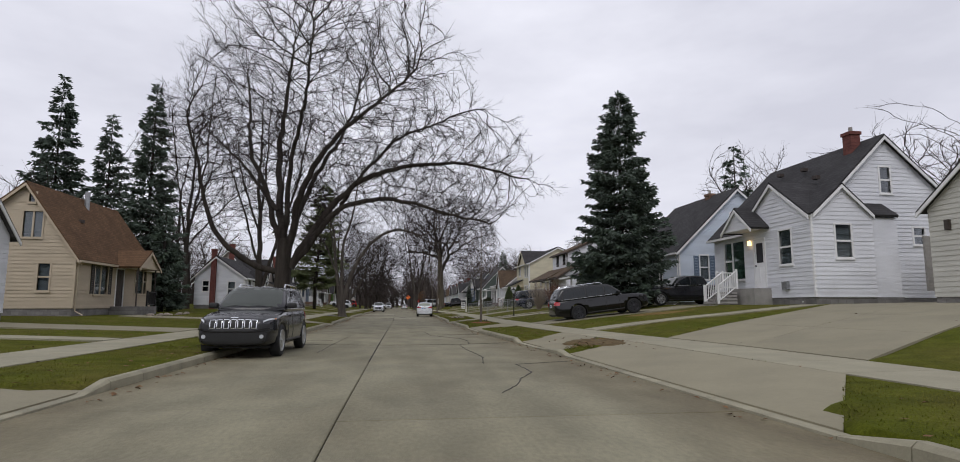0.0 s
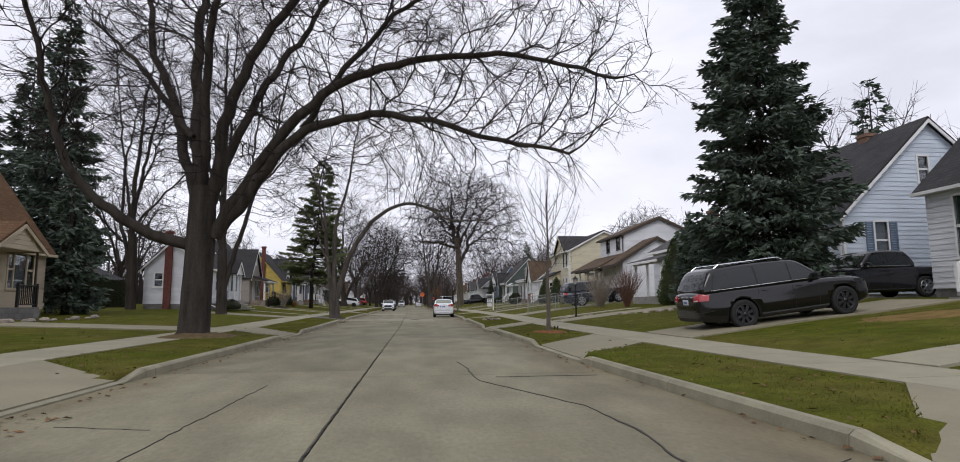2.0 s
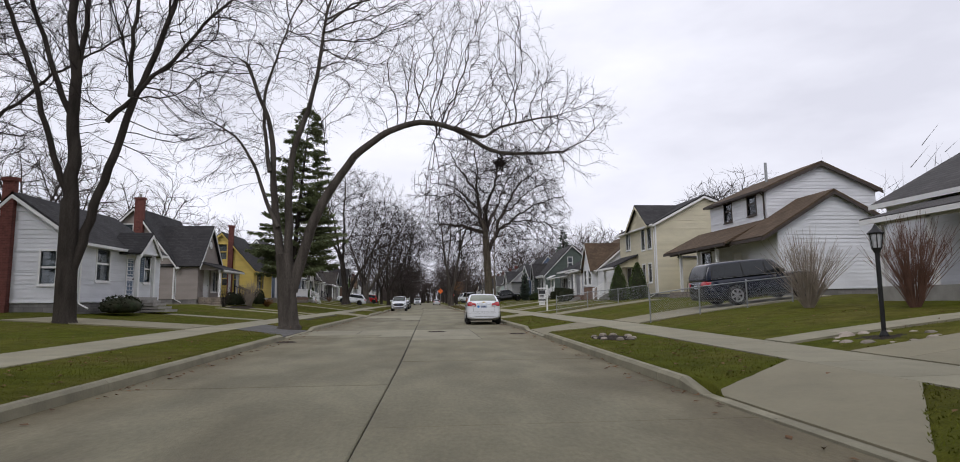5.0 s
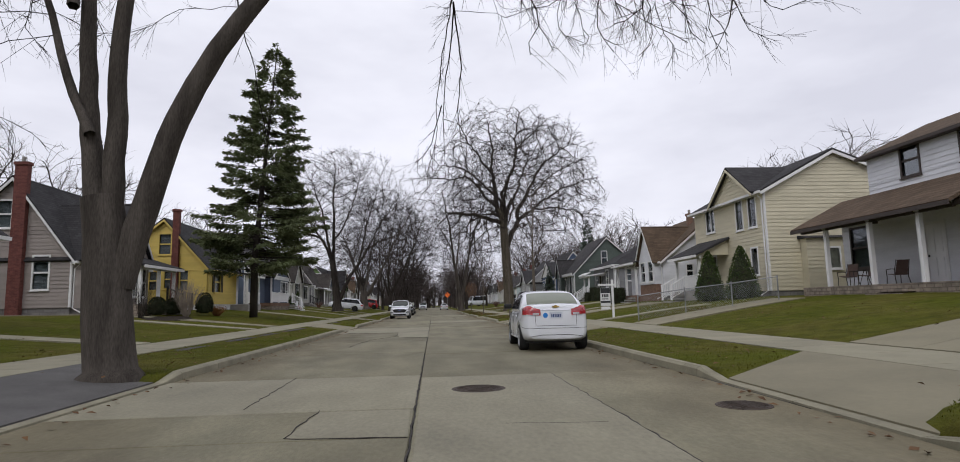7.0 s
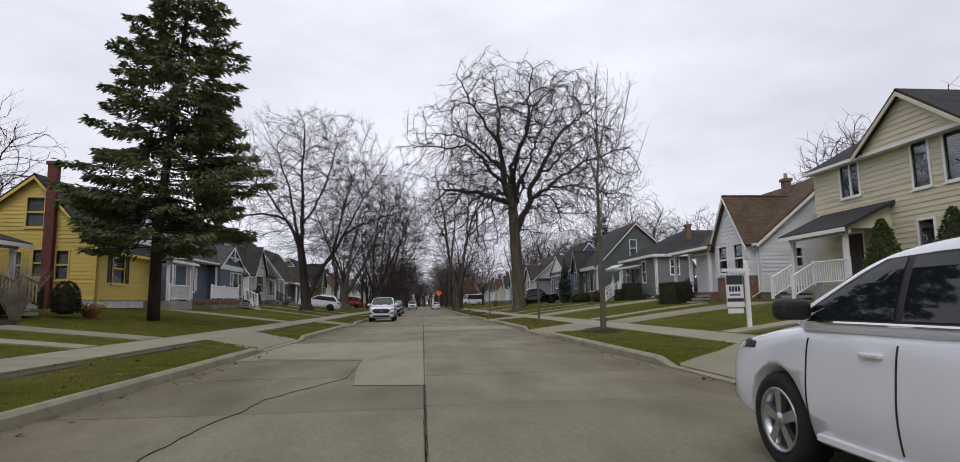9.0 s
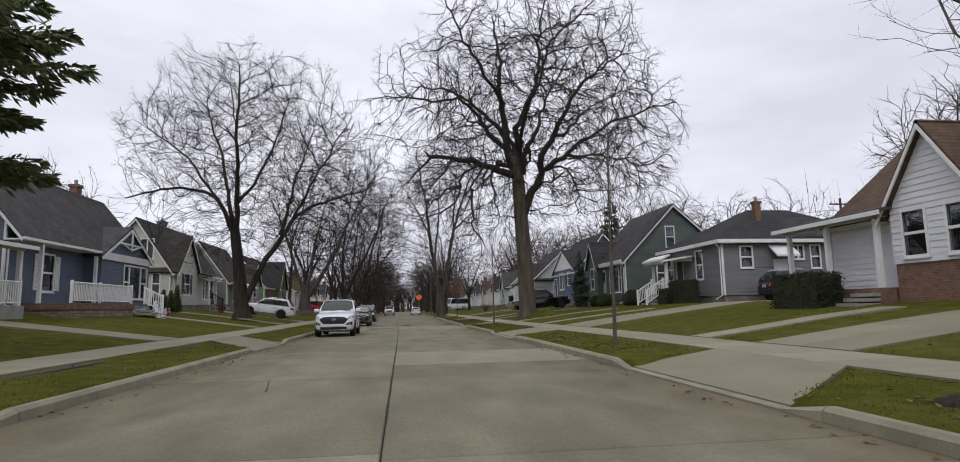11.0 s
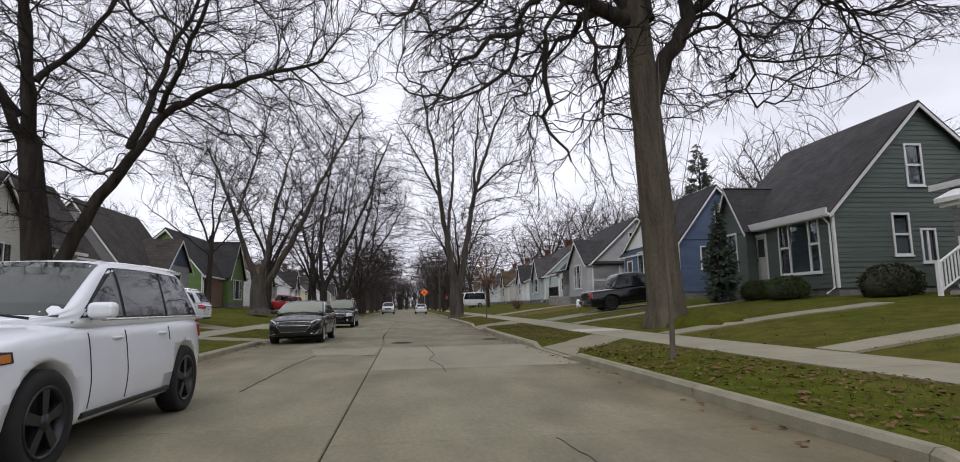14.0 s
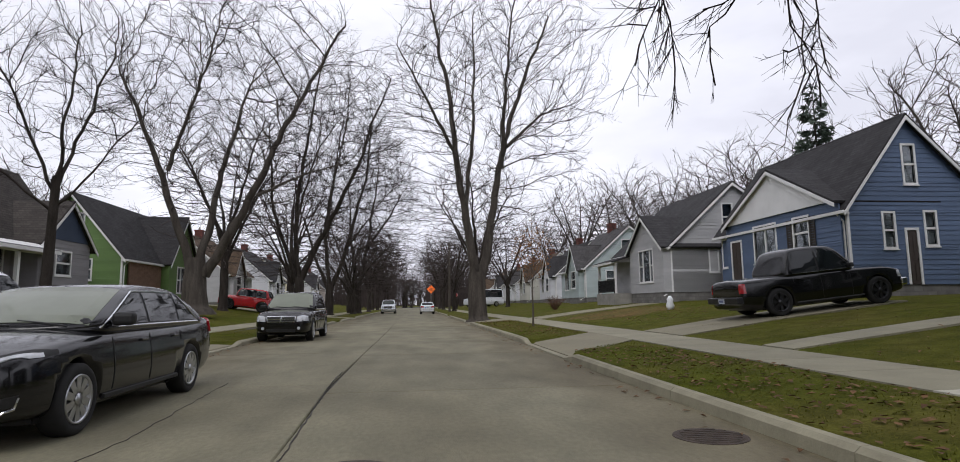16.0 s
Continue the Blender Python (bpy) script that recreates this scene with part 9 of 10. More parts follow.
CRACKS = [
    ([(1.25, 22.2), (1.67, 23.1), (1.82, 23.7), (2.25, 24.7), (2.25, 26.1), (3.6, 26.7)], 0.03),
    ([(2.05, 32.52), (1.78, 32.4), (1.70, 31.57), (1.73, 30.74), (1.72, 30.27), (1.74, 29.84), (1.82, 27.9), (1.6, 26.3)], 0.028),
    ([(1.04, 41.0), (1.13, 39.75), (1.15, 37.96), (1.55, 37.0), (2.09, 35.65), (2.21, 34.38), (2.10, 32.8), (2.05, 32.52), (2.7, 32.8), (3.39, 33.1)], 0.030),
    ([(-2.12, 29.5), (-2.10, 32.75), (-1.93, 37.95)], 0.022),
    ([(-3.3, 33.05), (-2.14, 32.76), (-0.93, 32.41), (0.09, 32.34), (0.93, 32.4), (1.78, 32.45)], 0.012),
    ([(-3.3, 35.2), (-2.3, 34.93)], 0.014),
    ([(1.46, 38.37), (3.12, 38.37)], 0.014),
    ([(-1.74, 90.16), (-1.69, 87.15), (-2.47, 85.05), (-2.47, 84.36), (-2.59, 83.59), (-2.7, 81.5)], 0.016),
    ([(-4.02, 90.95), (-1.76, 90.2)], 0.016),
    ([(-1.48, 86.2), (-0.42, 86.02)], 0.012),
    ([(-2.54, 74.1), (-2.45, 71.0)], 0.012),
    ([(-1.52, 70.75), (-1.58, 69.3), (-0.45, 69.15)], 0.016),
    ([(1.75, 73.6), (1.74, 67.6)], 0.016),
    ([(0.5, 69.6), (1.5, 69.5)], 0.010),
    ([(-2.28, 100.7), (-2.43, 101.6), (-2.54, 102.1)], 0.022),
    ([(1.5, 114.3), (1.8, 117.5), (1.5, 120.2)], 0.010),
    ([(0.70, 133.4), (0.75, 132.34), (0.85, 129.63), (0.67, 128.21), (0.84, 127.31), (0.9, 125.8)], 0.022),
    ([(-2.08, 130.47), (-2.18, 128.05), (-2.2, 124.0)], 0.018),
    ([(-2.09, 130.45), (-0.60, 129.93)], 0.018),
    ([(-2.3, 133.0), (-2.1, 136.0), (-2.4, 140.0)], 0.010)]
for k, (pts, w) in enumerate(CRACKS):
    part("crack", ribbon(pts, w * 0.7, 0.0095, k, 0.02), CRACK, road)
# tar run into the centre joint in places
for k, (ya, yb) in enumerate(((27, 44), (62, 79), (82, 93), (98, 112), (134, 142))):
    pts = [(table(y, CENTRE), y) for y in np.arange(ya, yb, 0.8).tolist()]
    part("joint_seal", ribbon(pts, 0.018, 0.009, 50 + k, 0.012), CRACK, road)
CAST_IRON = material("rusty_cast_iron", (0.075, 0.055, 0.042), 0.75, metal=0.3, vary=0.4, scale=8, fine=0.2, bump=0.6, bump_scale=45)


def manhole(x, y, r, label):
    m = thing("manhole_cover", (x, y, 0.005), label, "manhole cover")
    g = Geo()
    g.v.append((x, y, 0.016))
    for rr, z in ((r * 0.86, 0.016), (r * 0.9, 0.008), (r, 0.008), (r * 1.03, -0.02)):
        g.v += [(x + math.cos(a) * rr, y + math.sin(a) * rr, z) for a in (2 * math.pi * k / 32 for k in range(32))]
    g.f += [(0, 1 + k, 1 + (k + 1) % 32) for k in range(32)]
    for q in range(3):
        for k in range(32):
            a, b = 1 + q * 32 + k, 1 + q * 32 + (k + 1) % 32
            g.f.append((a, a + 32, b + 32, b))
    part("lid", g, CAST_IRON, m)
    for k in range(-3, 4):
        h = math.sqrt(max(0, (r * 0.8) ** 2 - (k * r * 0.22) ** 2))
        part("rib", Geo().box(x - h, x + h, y + k * r * 0.22 - 0.015, y + k * r * 0.22 + 0.015, 0.012, 0.021), CAST_IRON, m)


manhole(0.41, 72.1, 0.38, "round rusty cast-iron manhole cover in the street")
manhole(0.02, 134.6, 0.36, "round rusty cast-iron manhole cover in the street")
manhole(3.20, 70.1, 0.30, "round cast-iron drain cover beside the kerb")
manhole(3.05, 135.3, 0.32, "round cast-iron drain cover beside the kerb")
manhole(-4.05, 67.4, 0.30, "round cast-iron drain cover beside the kerb")


def bed(name, x, y, rx, ry, h, mat, label, category, seed):
    """A low uneven mound on the turf."""
    g = Geo()
    r = random.Random(seed)
    z0 = lawn_z(x, y)
    g.v.append((x, y, z0 + h))
    wob = [r.uniform(0.82, 1.12) for _ in range(24)]
    for f, hh in ((0.35, 0.95), (0.7, 0.7), (0.92, 0.35), (1.05, -0.9)):
        for k in range(24):
            a = 2 * math.pi * k / 24
            vx, vy = x + math.cos(a) * rx * f * wob[k], y + math.sin(a) * ry * f * wob[k]
            g.v.append((vx, vy, lawn_z(vx, vy) + h * hh * r.uniform(0.8, 1.15)))
    g.f += [(0, 1 + k, 1 + (k + 1) % 24) for k in range(24)]
    for q in range(3):
        for k in range(24):
            a, b = 1 + q * 24 + k, 1 + q * 24 + (k + 1) % 24
            g.f.append((a, a + 24, b + 24, b))
    return tagged(part(name, g, mat, None, smooth=True), label, category)


def rocks(cx, cy, rx, ry, n, seed, mat, size=0.14, arc=(0, 360), label="pale rough garden stone at the bed's edge"):
    r = random.Random(seed)
    for k in range(n):
        a = radians(lerp(arc[0], arc[1], (k + 0.5) / n) + r.uniform(-5, 5))
        x, y = cx + math.cos(a) * rx, cy + math.sin(a) * ry
        s = size * r.uniform(0.6, 1.3)
        g = Geo()
        rings = []
        for q, (f, z) in enumerate(((0.75, -0.1), (1.0, 0.25), (0.8, 0.62), (0.35, 0.8))):
            g.v += [(x + math.cos(t) * s * f * r.uniform(0.8, 1.15), y + math.sin(t) * s * f * r.uniform(0.8, 1.15), lawn_z(x, y) + z * s) for t in (2 * math.pi * i / 7 for i in range(7))]
        for q in range(3):
            for i in range(7):
                u, v = q * 7 + i, q * 7 + (i + 1) % 7
                g.f.append((u, v, v + 7, u + 7))
        g.f.append(tuple(range(21, 28)))
        tagged(part("garden_stone", g, mat), label, "stone", "garden stones")


EARTH = material("dry_leafy_earth", (0.17, 0.125, 0.065), 0.95, vary=0.45, scale=6, fine=0.4, bump=1.0, bump_scale=40, spec=0.1)
ROCK = material("pale_field_stone", (0.36, 0.31, 0.26), 0.9, vary=0.4, scale=4, bump=0.6, bump_scale=20, island=0.25)
bed("mulch_bed", 4.68, 48.4, 0.55, 0.85, 0.07, MULCH, "red-brown bark mulch round a young tree", "flower bed", 1)
bed("mulch_bed", 5.3, 96.0, 0.6, 1.0, 0.08, SOIL, "dark mulch round a young street tree", "flower bed", 2)
bed("mulch_bed", 4.9, 64.6, 0.5, 0.8, 0.06, SOIL, "dark mulch and stones round a young tree", "flower bed", 3)
bed("mulch_bed", -6.3, 48.3, 1.15, 1.7, 0.13, EARTH, "bare leafy mound round the foot of a large tree", "lawn mound", 4)
bed("mulch_bed", 8.95, 60.3, 0.8, 0.9, 0.08, SOIL, "dark flower bed round the lamp post", "flower bed", 5)
bed("mulch_bed", -14.2, 96.6, 1.0, 2.4, 0.08, SOIL, "dark soil bed beside the porch", "flower bed", 6)
rocks(4.9, 64.6, 0.5, 0.8, 9, 3, ROCK, 0.11)
rocks(8.95, 60.3, 0.8, 0.9, 13, 4, ROCK, 0.15)
rocks(13.2, 57.0, 2.9, 2.2, 12, 5, ROCK, 0.17, (150, 270))
rocks(-15.6, 57.2, 0.5, 3.6, 12, 6, ROCK, 0.17, (-80, 80))
DRY_TURF = material("dry_tan_turf", (0.23, 0.155, 0.055), 0.95, vary=0.35, scale=3, fine=0.4, bump=0.8, bump_scale=60, spec=0.1)
bed("dry_turf", 11.6, 42.2, 3.0, 1.0, 0.06, DRY_TURF, "tan patch of dry turf beside the drive", "lawn patch", 9)
EARTH_OCHRE = material("leaf_covered_turf", (0.20, 0.135, 0.045), 0.95, vary=0.45, scale=5, fine=0.45, bump=1.0, bump_scale=40, second=(0.13, 0.125, 0.03), patch=0.1, patch_scale=0.9, spec=0.1)
bed("dry_turf", 5.35, 30.2, 0.78, 1.35, 0.05, EARTH, "bare brown soil with fallen leaves between two aprons", "lawn patch", 10)
bed("dry_turf", 11.2, 160.2, 3.0, 3.6, 0.04, EARTH_OCHRE, "lawn patch thick with ochre fallen leaves", "lawn patch", 14)
bed("lawn_mound", 9.6, 134.0, 1.5, 2.8, 0.46, GRASS, "turf rising to the foot of the oak", "lawn mound", 12)
# two small stakes beside the mulch
for k in range(2):
    x, y = 4.92 + 0.10 * k, 48.6
    e = thing("garden_stake", (x, y, lawn_z(x, y)), "small black metal stake in the turf", "stake", "garden stakes")
    z = lawn_z(x, y)
    part("rod", Geo().tube([(x, y, z - 0.03), (x, y, z + 0.10)], 0.010, 6), IRON, e)
    part("head", Geo().tube([(x, y, z + 0.09), (x, y, z + 0.12), (x, y, z + 0.17), (x, y, z + 0.20)], [0.010, 0.030, 0.028, 0.01], 8), IRON, e)


def lamp_post(x, y):
    z = lawn_z(x, y)
    m = thing("lamp_post", (x, y, z), "black iron garden lamp post in a stone-edged bed", "lamp post")
    part("base", Geo().tube([(x, y, z - 0.05), (x, y, z + 0.10), (x, y, z + 0.18)], [0.09, 0.085, 0.05], 10), IRON, m)
    part("pole", Geo().tube([(x, y, z), (x, y, z + 1.75)], 0.042, 10), IRON, m)
    part("collar", Geo().tube([(x, y, z + 1.70), (x, y, z + 1.76), (x, y, z + 1.80)], [0.05, 0.075, 0.10], 8), IRON, m)
    part("lantern_glass", Geo().tube([(x, y, z + 1.80), (x, y, z + 2.08)], [0.085, 0.12], 6), LAMP_CLEAR, m)
    for k in range(6):
        a = 2 * math.pi * k / 6
        part("lantern_bar", Geo().tube([(x + math.cos(a) * 0.09, y + math.sin(a) * 0.09, z + 1.80), (x + math.cos(a) * 0.125, y + math.sin(a) * 0.125, z + 2.08)], 0.010, 5), IRON, m)
    part("lantern_cap", Geo().tube([(x, y, z + 2.07), (x, y, z + 2.10), (x, y, z + 2.20), (x, y, z + 2.27)], [0.14, 0.15, 0.05, 0.012], 8), IRON, m)


lamp_post(8.95, 60.3)


def link_fence(x0, y0, x1, y1, n, label):
    """A low chain-link fence: pipe posts, a top rail and wire crossing on the slant."""
    z = [lawn_z(lerp(x0, x1, k / n), lerp(y0, y1, k / n)) for k in range(n + 1)]
    m = thing("chain_link_fence", (x0, y0, z[0]), label, "fence", "chain-link fences")
    P = [(lerp(x0, x1, k / n), lerp(y0, y1, k / n)) for k in range(n + 1)]
    for (x, y), zz in zip(P, z):
        p = part("post", Geo().tube([(x, y, zz - 0.1), (x, y, zz + 1.08)], 0.03, 8), GALV, m)
        part("cap", Geo().tube([(x, y, zz + 1.07), (x, y, zz + 1.10), (x, y, zz + 1.13)], [0.036, 0.034, 0.008], 8), GALV, p)
    part("top_rail", Geo().tube([(x, y, zz + 1.05) for (x, y), zz in zip(P, z)], 0.021, 8), GALV, m)
    w = Geo()
    L = math.hypot(x1 - x0, y1 - y0)

    def at(d, h):
        t = min(max(d / L, 0), 1)
        i = min(int(t * n), n - 1)
        return (lerp(x0, x1, t), lerp(y0, y1, t), lerp(z[i], z[i + 1], t * n - i) + h)
    d = -1.0
    while d < L:
        for s in (1, -1):
            a, b = (d, d + 1.0) if s > 0 else (d + 1.0, d)
            lo, hi = 0.03, 1.04
            t0, t1 = 0.0, 1.0
            for _ in range(1):
                ta, tb = sorted(((0 - a) / (b - a), (L - a) / (b - a)))
                t0, t1 = max(t0, ta), min(t1, tb)
            if t1 > t0:
                w.tube([at(lerp(a, b, t0), lerp(lo, hi, t0)), at(lerp(a, b, t1), lerp(lo, hi, t1))], 0.003, 3, False)
        d += 0.09
    part("wire_mesh", w, GALV, m)


link_fence(8.5, 71.4, 14.8, 72.3, 3, "low galvanised chain-link fence beside the drive")
link_fence(8.8, 89.4, 15.2, 89.2, 3, "low galvanised chain-link fence beside the cream house")
SIGN_WHITE = material("white_sign_board", (0.72, 0.72, 0.72), 0.5, vary=0.08, scale=3)
SIGN_DARK = material("charcoal_sign_board", (0.035, 0.036, 0.04), 0.5, vary=0.15, scale=3)
s = thing("yard_sign", (8.95, 93.9, 0.3), "white hanging property sign on a wooden post in the lawn", "sign")
zb = lawn_z(9.05, 93.9)
part("post", Geo().box(9.0, 9.1, 93.85, 93.95, zb - 0.1, 2.22), TRIM, s)
part("post_cap", Geo().tube([(9.05, 93.9, 2.22), (9.05, 93.9, 2.25), (9.05, 93.9, 2.31)], [0.07, 0.075, 0.012], 4), TRIM, s)
part("arm", Geo().box(8.30, 9.16, 93.86, 93.94, 1.98, 2.07), TRIM, s)
board = part("board", Geo().box(8.40, 8.92, 93.885, 93.915, 0.95, 1.88), SIGN_WHITE, s)
part("top_band", Geo().box(8.41, 8.91, 93.880, 93.886, 1.60, 1.87), SIGN_DARK, board)
part("low_band", Geo().box(8.41, 8.91, 93.880, 93.886, 1.10, 1.20), SIGN_DARK, board)
for k, (w, z) in enumerate(((0.36, 1.47), (0.34, 1.30))):
    for i in range(4):
        part("writing_bar", Geo().box(8.66 - w / 2 + i * w / 4, 8.66 - w / 2 + i * w / 4 + w / 5.2, 93.881, 93.886, z - (0.075 if k == 0 else 0.025), z + (0.075 if k == 0 else 0.025)), SIGN_DARK, board)
part("rider_board", Geo().box(8.42, 8.90, 93.89, 93.91, 0.76, 0.90), SIGN_WHITE, s)
for x in (8.47, 8.85):
    part("chain", Geo().tube([(x, 93.9, 1.86), (x, 93.9, 2.0)], 0.008, 5), GALV, s)
    part("rider_hook", Geo().tube([(x, 93.9, 0.88), (x, 93.9, 0.96)], 0.006, 5), GALV, s)

# road works sign and stop sign, far along the street
# the orange board is no lamp; a faint glow is added to brighten it
ORANGE = glow_material("orange_glowing_sign", (0.85, 0.16, 0.02), 0.25)
SIGN_RED = material("red_stop_sign", (0.50, 0.03, 0.03), 0.4, vary=0.08, scale=3)
r = thing("road_works_sign", (4.35, 262, 0.2), "orange diamond road works sign on a steel post", "sign")
part("post", Geo().tube([(4.35, 262.1, 0.1), (4.35, 262.1, 5.5)], 0.05, 8), GALV, r)
c = 0.94
part("diamond_board", Geo().prism([(4.35, 262, 4.5 - c), (4.35 + c, 262, 4.5), (4.35, 262, 4.5 + c), (4.35 - c, 262, 4.5)], (0, 0.02, 0)), ORANGE, r)
for k in range(3):
    part("writing_bar", Geo().box(4.35 - 0.38 + 0.08 * abs(k - 1), 4.35 + 0.38 - 0.08 * abs(k - 1), 261.98, 261.99, 4.22 + k * 0.23, 4.34 + k * 0.23), SIGN_DARK, r)
r = thing("stop_sign", (7.0, 262, 0.3), "red eight-sided stop sign on a steel post", "sign")
part("post", Geo().tube([(7.6, 232.06, 0.1), (7.6, 232.06, 3.1)], 0.035, 8), GALV, r)
part("board", Geo().prism([(7.6 + math.sin(a) * 0.41, 232.0, 2.75 + math.cos(a) * 0.41) for a in (math.pi / 8 + math.pi / 4 * k for k in range(8))], (0, 0.015, 0)), SIGN_RED, r)
part("rim", Geo().prism([(7.6 + math.sin(a) * 0.44, 232.017, 2.75 + math.cos(a) * 0.44) for a in (math.pi / 8 + math.pi / 4 * k for k in range(8))], (0, 0.01, 0)), SIGN_WHITE, r)
POLE_WOOD = material("weathered_pole_wood", (0.10, 0.085, 0.07), 0.95, vary=0.35, scale=4, bump=0.6, bump_scale=20, stretch=(1, 1, 0.1))


def utility_pole(x, y, h, label, arm=True):
    z = ground_z(x, y)
    u = thing("utility_pole", (x, y, z), label, "pole", "utility poles")
    part("pole", Geo().tube([(x, y, z - 0.2), (x, y, z + h)], [0.17, 0.11], 10), POLE_WOOD, u)
    if arm:
        part("crossarm", Geo().box(x - 1.2, x + 1.2, y - 0.16, y - 0.06, z + h - 0.65, z + h - 0.52), POLE_WOOD, u)
        for dx in (-1.1, -0.5, 0.5, 1.1):
            part("insulator", Geo().tube([(x + dx, y - 0.11, z + h - 0.52), (x + dx, y - 0.11, z + h - 0.38)], [0.04, 0.025], 7), GALV, u)


utility_pole(5.4, 212, 9.6, "tall brown wooden utility pole beside the street")
utility_pole(41.0, 142.0, 9.5, "brown wooden utility pole with a crossarm behind the houses")
utility_pole(-40.0, 100.0, 9.0, "brown wooden utility pole with a crossarm behind the houses")
utility_pole(40.0, 100.0, 9.0, "brown wooden utility pole with a crossarm behind the houses")

# porch chairs and table of the two-storey house
CHAIR_METAL = material("bronze_patio_metal", (0.06, 0.048, 0.042), 0.5, metal=0.3, vary=0.2, scale=6)
SLING = material("brown_sling_fabric", (0.15, 0.10, 0.085), 0.85, vary=0.2, scale=20)


def patio_chair(m):
    t = thing("patio_chair", (0, 0, 0), "bronze metal patio chair with brown sling seat on the porch", "chair", "porch chairs")
    part("seat", Geo().prism([(-0.24, -0.25, 0.42), (0.24, -0.25, 0.42), (0.24, 0.22, 0.38), (-0.24, 0.22, 0.38)], (0, 0, 0.025)), SLING, t)
    part("backrest", Geo().prism([(-0.24, 0.22, 0.38), (0.24, 0.22, 0.38), (0.22, 0.42, 0.98), (-0.22, 0.42, 0.98)], (0, 0.025, 0.008)), SLING, t)
    for sx in (-1, 1):
        part("side_frame", Geo().tube([(sx * 0.27, -0.30, 0.62), (sx * 0.28, 0.05, 0.64), (sx * 0.27, 0.30, 0.62), (sx * 0.25, 0.43, 1.0)], 0.017, 6), CHAIR_METAL, t)
        part("leg", Geo().tube([(sx * 0.27, -0.30, 0.63), (sx * 0.27, -0.28, 0.3), (sx * 0.28, -0.32, 0.0)], 0.017, 6), CHAIR_METAL, t)
        part("leg", Geo().tube([(sx * 0.27, 0.28, 0.62), (sx * 0.26, 0.26, 0.3), (sx * 0.28, 0.36, 0.0)], 0.017, 6), CHAIR_METAL, t)
    t.matrix_world = m
    return t


PORCH = 1.6
patio_chair(pose(18.2, 88.7, PORCH, 0, 0, -70))
patio_chair(pose(18.1, 87.6, PORCH, 0, 0, -110))
patio_chair(pose(18.9, 86.7, PORCH, 0, 0, 170))
t = thing("patio_table", (18.6, 88.1, PORCH), "small round dark metal table on the porch", "table")
part("tabletop", Geo().tube([(18.6, 88.1, PORCH + 0.66), (18.6, 88.1, PORCH + 0.69)], [0.36, 0.36], 18), CHAIR_METAL, t)
for k in range(3):
    a = 2.1 * k
    part("leg", Geo().tube([(18.6 + math.cos(a) * 0.08, 88.1 + math.sin(a) * 0.08, PORCH + 0.66), (18.6 + math.cos(a) * 0.3, 88.1 + math.sin(a) * 0.3, PORCH)], 0.014, 6), CHAIR_METAL, t)

# garden ornaments before the blue porch house
SNOW = material("white_ornament", (0.78, 0.80, 0.82), 0.7, vary=0.1, scale=4)


def turned(x, y, z, prof, n=12):
    return Geo().tube([(x, y, z + h) for h, _ in prof], [r for _, r in prof], n)


o = part("lawn_ornament", turned(-14.85, 129.05, lawn_z(-14.85, 129.05) - 0.02, [(0, .15), (.1, .2), (.28, .2), (.42, .14), (.47, .12), (.58, .15), (.7, .13), (.76, .08), (.79, .11), (.9, .09), (.92, .01)], 14), SNOW, None, smooth=True)
tagged(o, "white round-bodied winter lawn ornament", "ornament", "lawn ornaments")
PAINTS = [material("painted_ornament_" + nm, c, 0.6, vary=0.3, scale=9) for nm, c in (("red", (0.36, 0.07, 0.06)), ("blue", (0.09, 0.11, 0.24)), ("cream", (0.62, 0.56, 0.46)), ("pink", (0.50, 0.26, 0.25)))]
for k in range(10):
    x, y, h = -14.95 - 0.06 * (k % 2), 129.4 + 0.25 * k, 0.40 + 0.10 * ((k * 7) % 5) / 4
    tagged(part("lawn_ornament", turned(x, y, lawn_z(x, y) - 0.02, [(0, .09), (h * .35, .105), (h * .62, .07), (h * .68, .05), (h * .78, .075), (h * .92, .06), (h, .01)], 9), PAINTS[(k * 3) % 4], None, smooth=True), "small painted winter ornament in a row before the porch", "ornament", "lawn ornaments")
tagged(part("lawn_ornament", turned(12.6, 157.4, lawn_z(12.6, 157.4) - 0.02, [(0, .14), (.2, .2), (.38, .13), (.5, .16), (.66, .05)], 10), SNOW, None, smooth=True), "small white lawn ornament on the grass", "ornament", "lawn ornaments")
for k, (x, y) in enumerate(((-14.3, 128.3), (-13.9, 127.5))):
    f = thing("wire_ornament", (x, y, lawn_z(x, y)), "white spiral wire tree ornament before the porch", "ornament", "lawn ornaments")
    z = lawn_z(x, y)
    part("spiral", Geo().tube([(x + math.cos(q * 0.7) * 0.26 * (1 - q / 62), y + math.sin(q * 0.7) * 0.26 * (1 - q / 62), z + q * 0.017) for q in range(60)], 0.014, 5), SNOW, f)
    part("stem", Geo().tube([(x, y, z - 0.05), (x, y, z + 1.05)], 0.010, 5), SNOW, f)


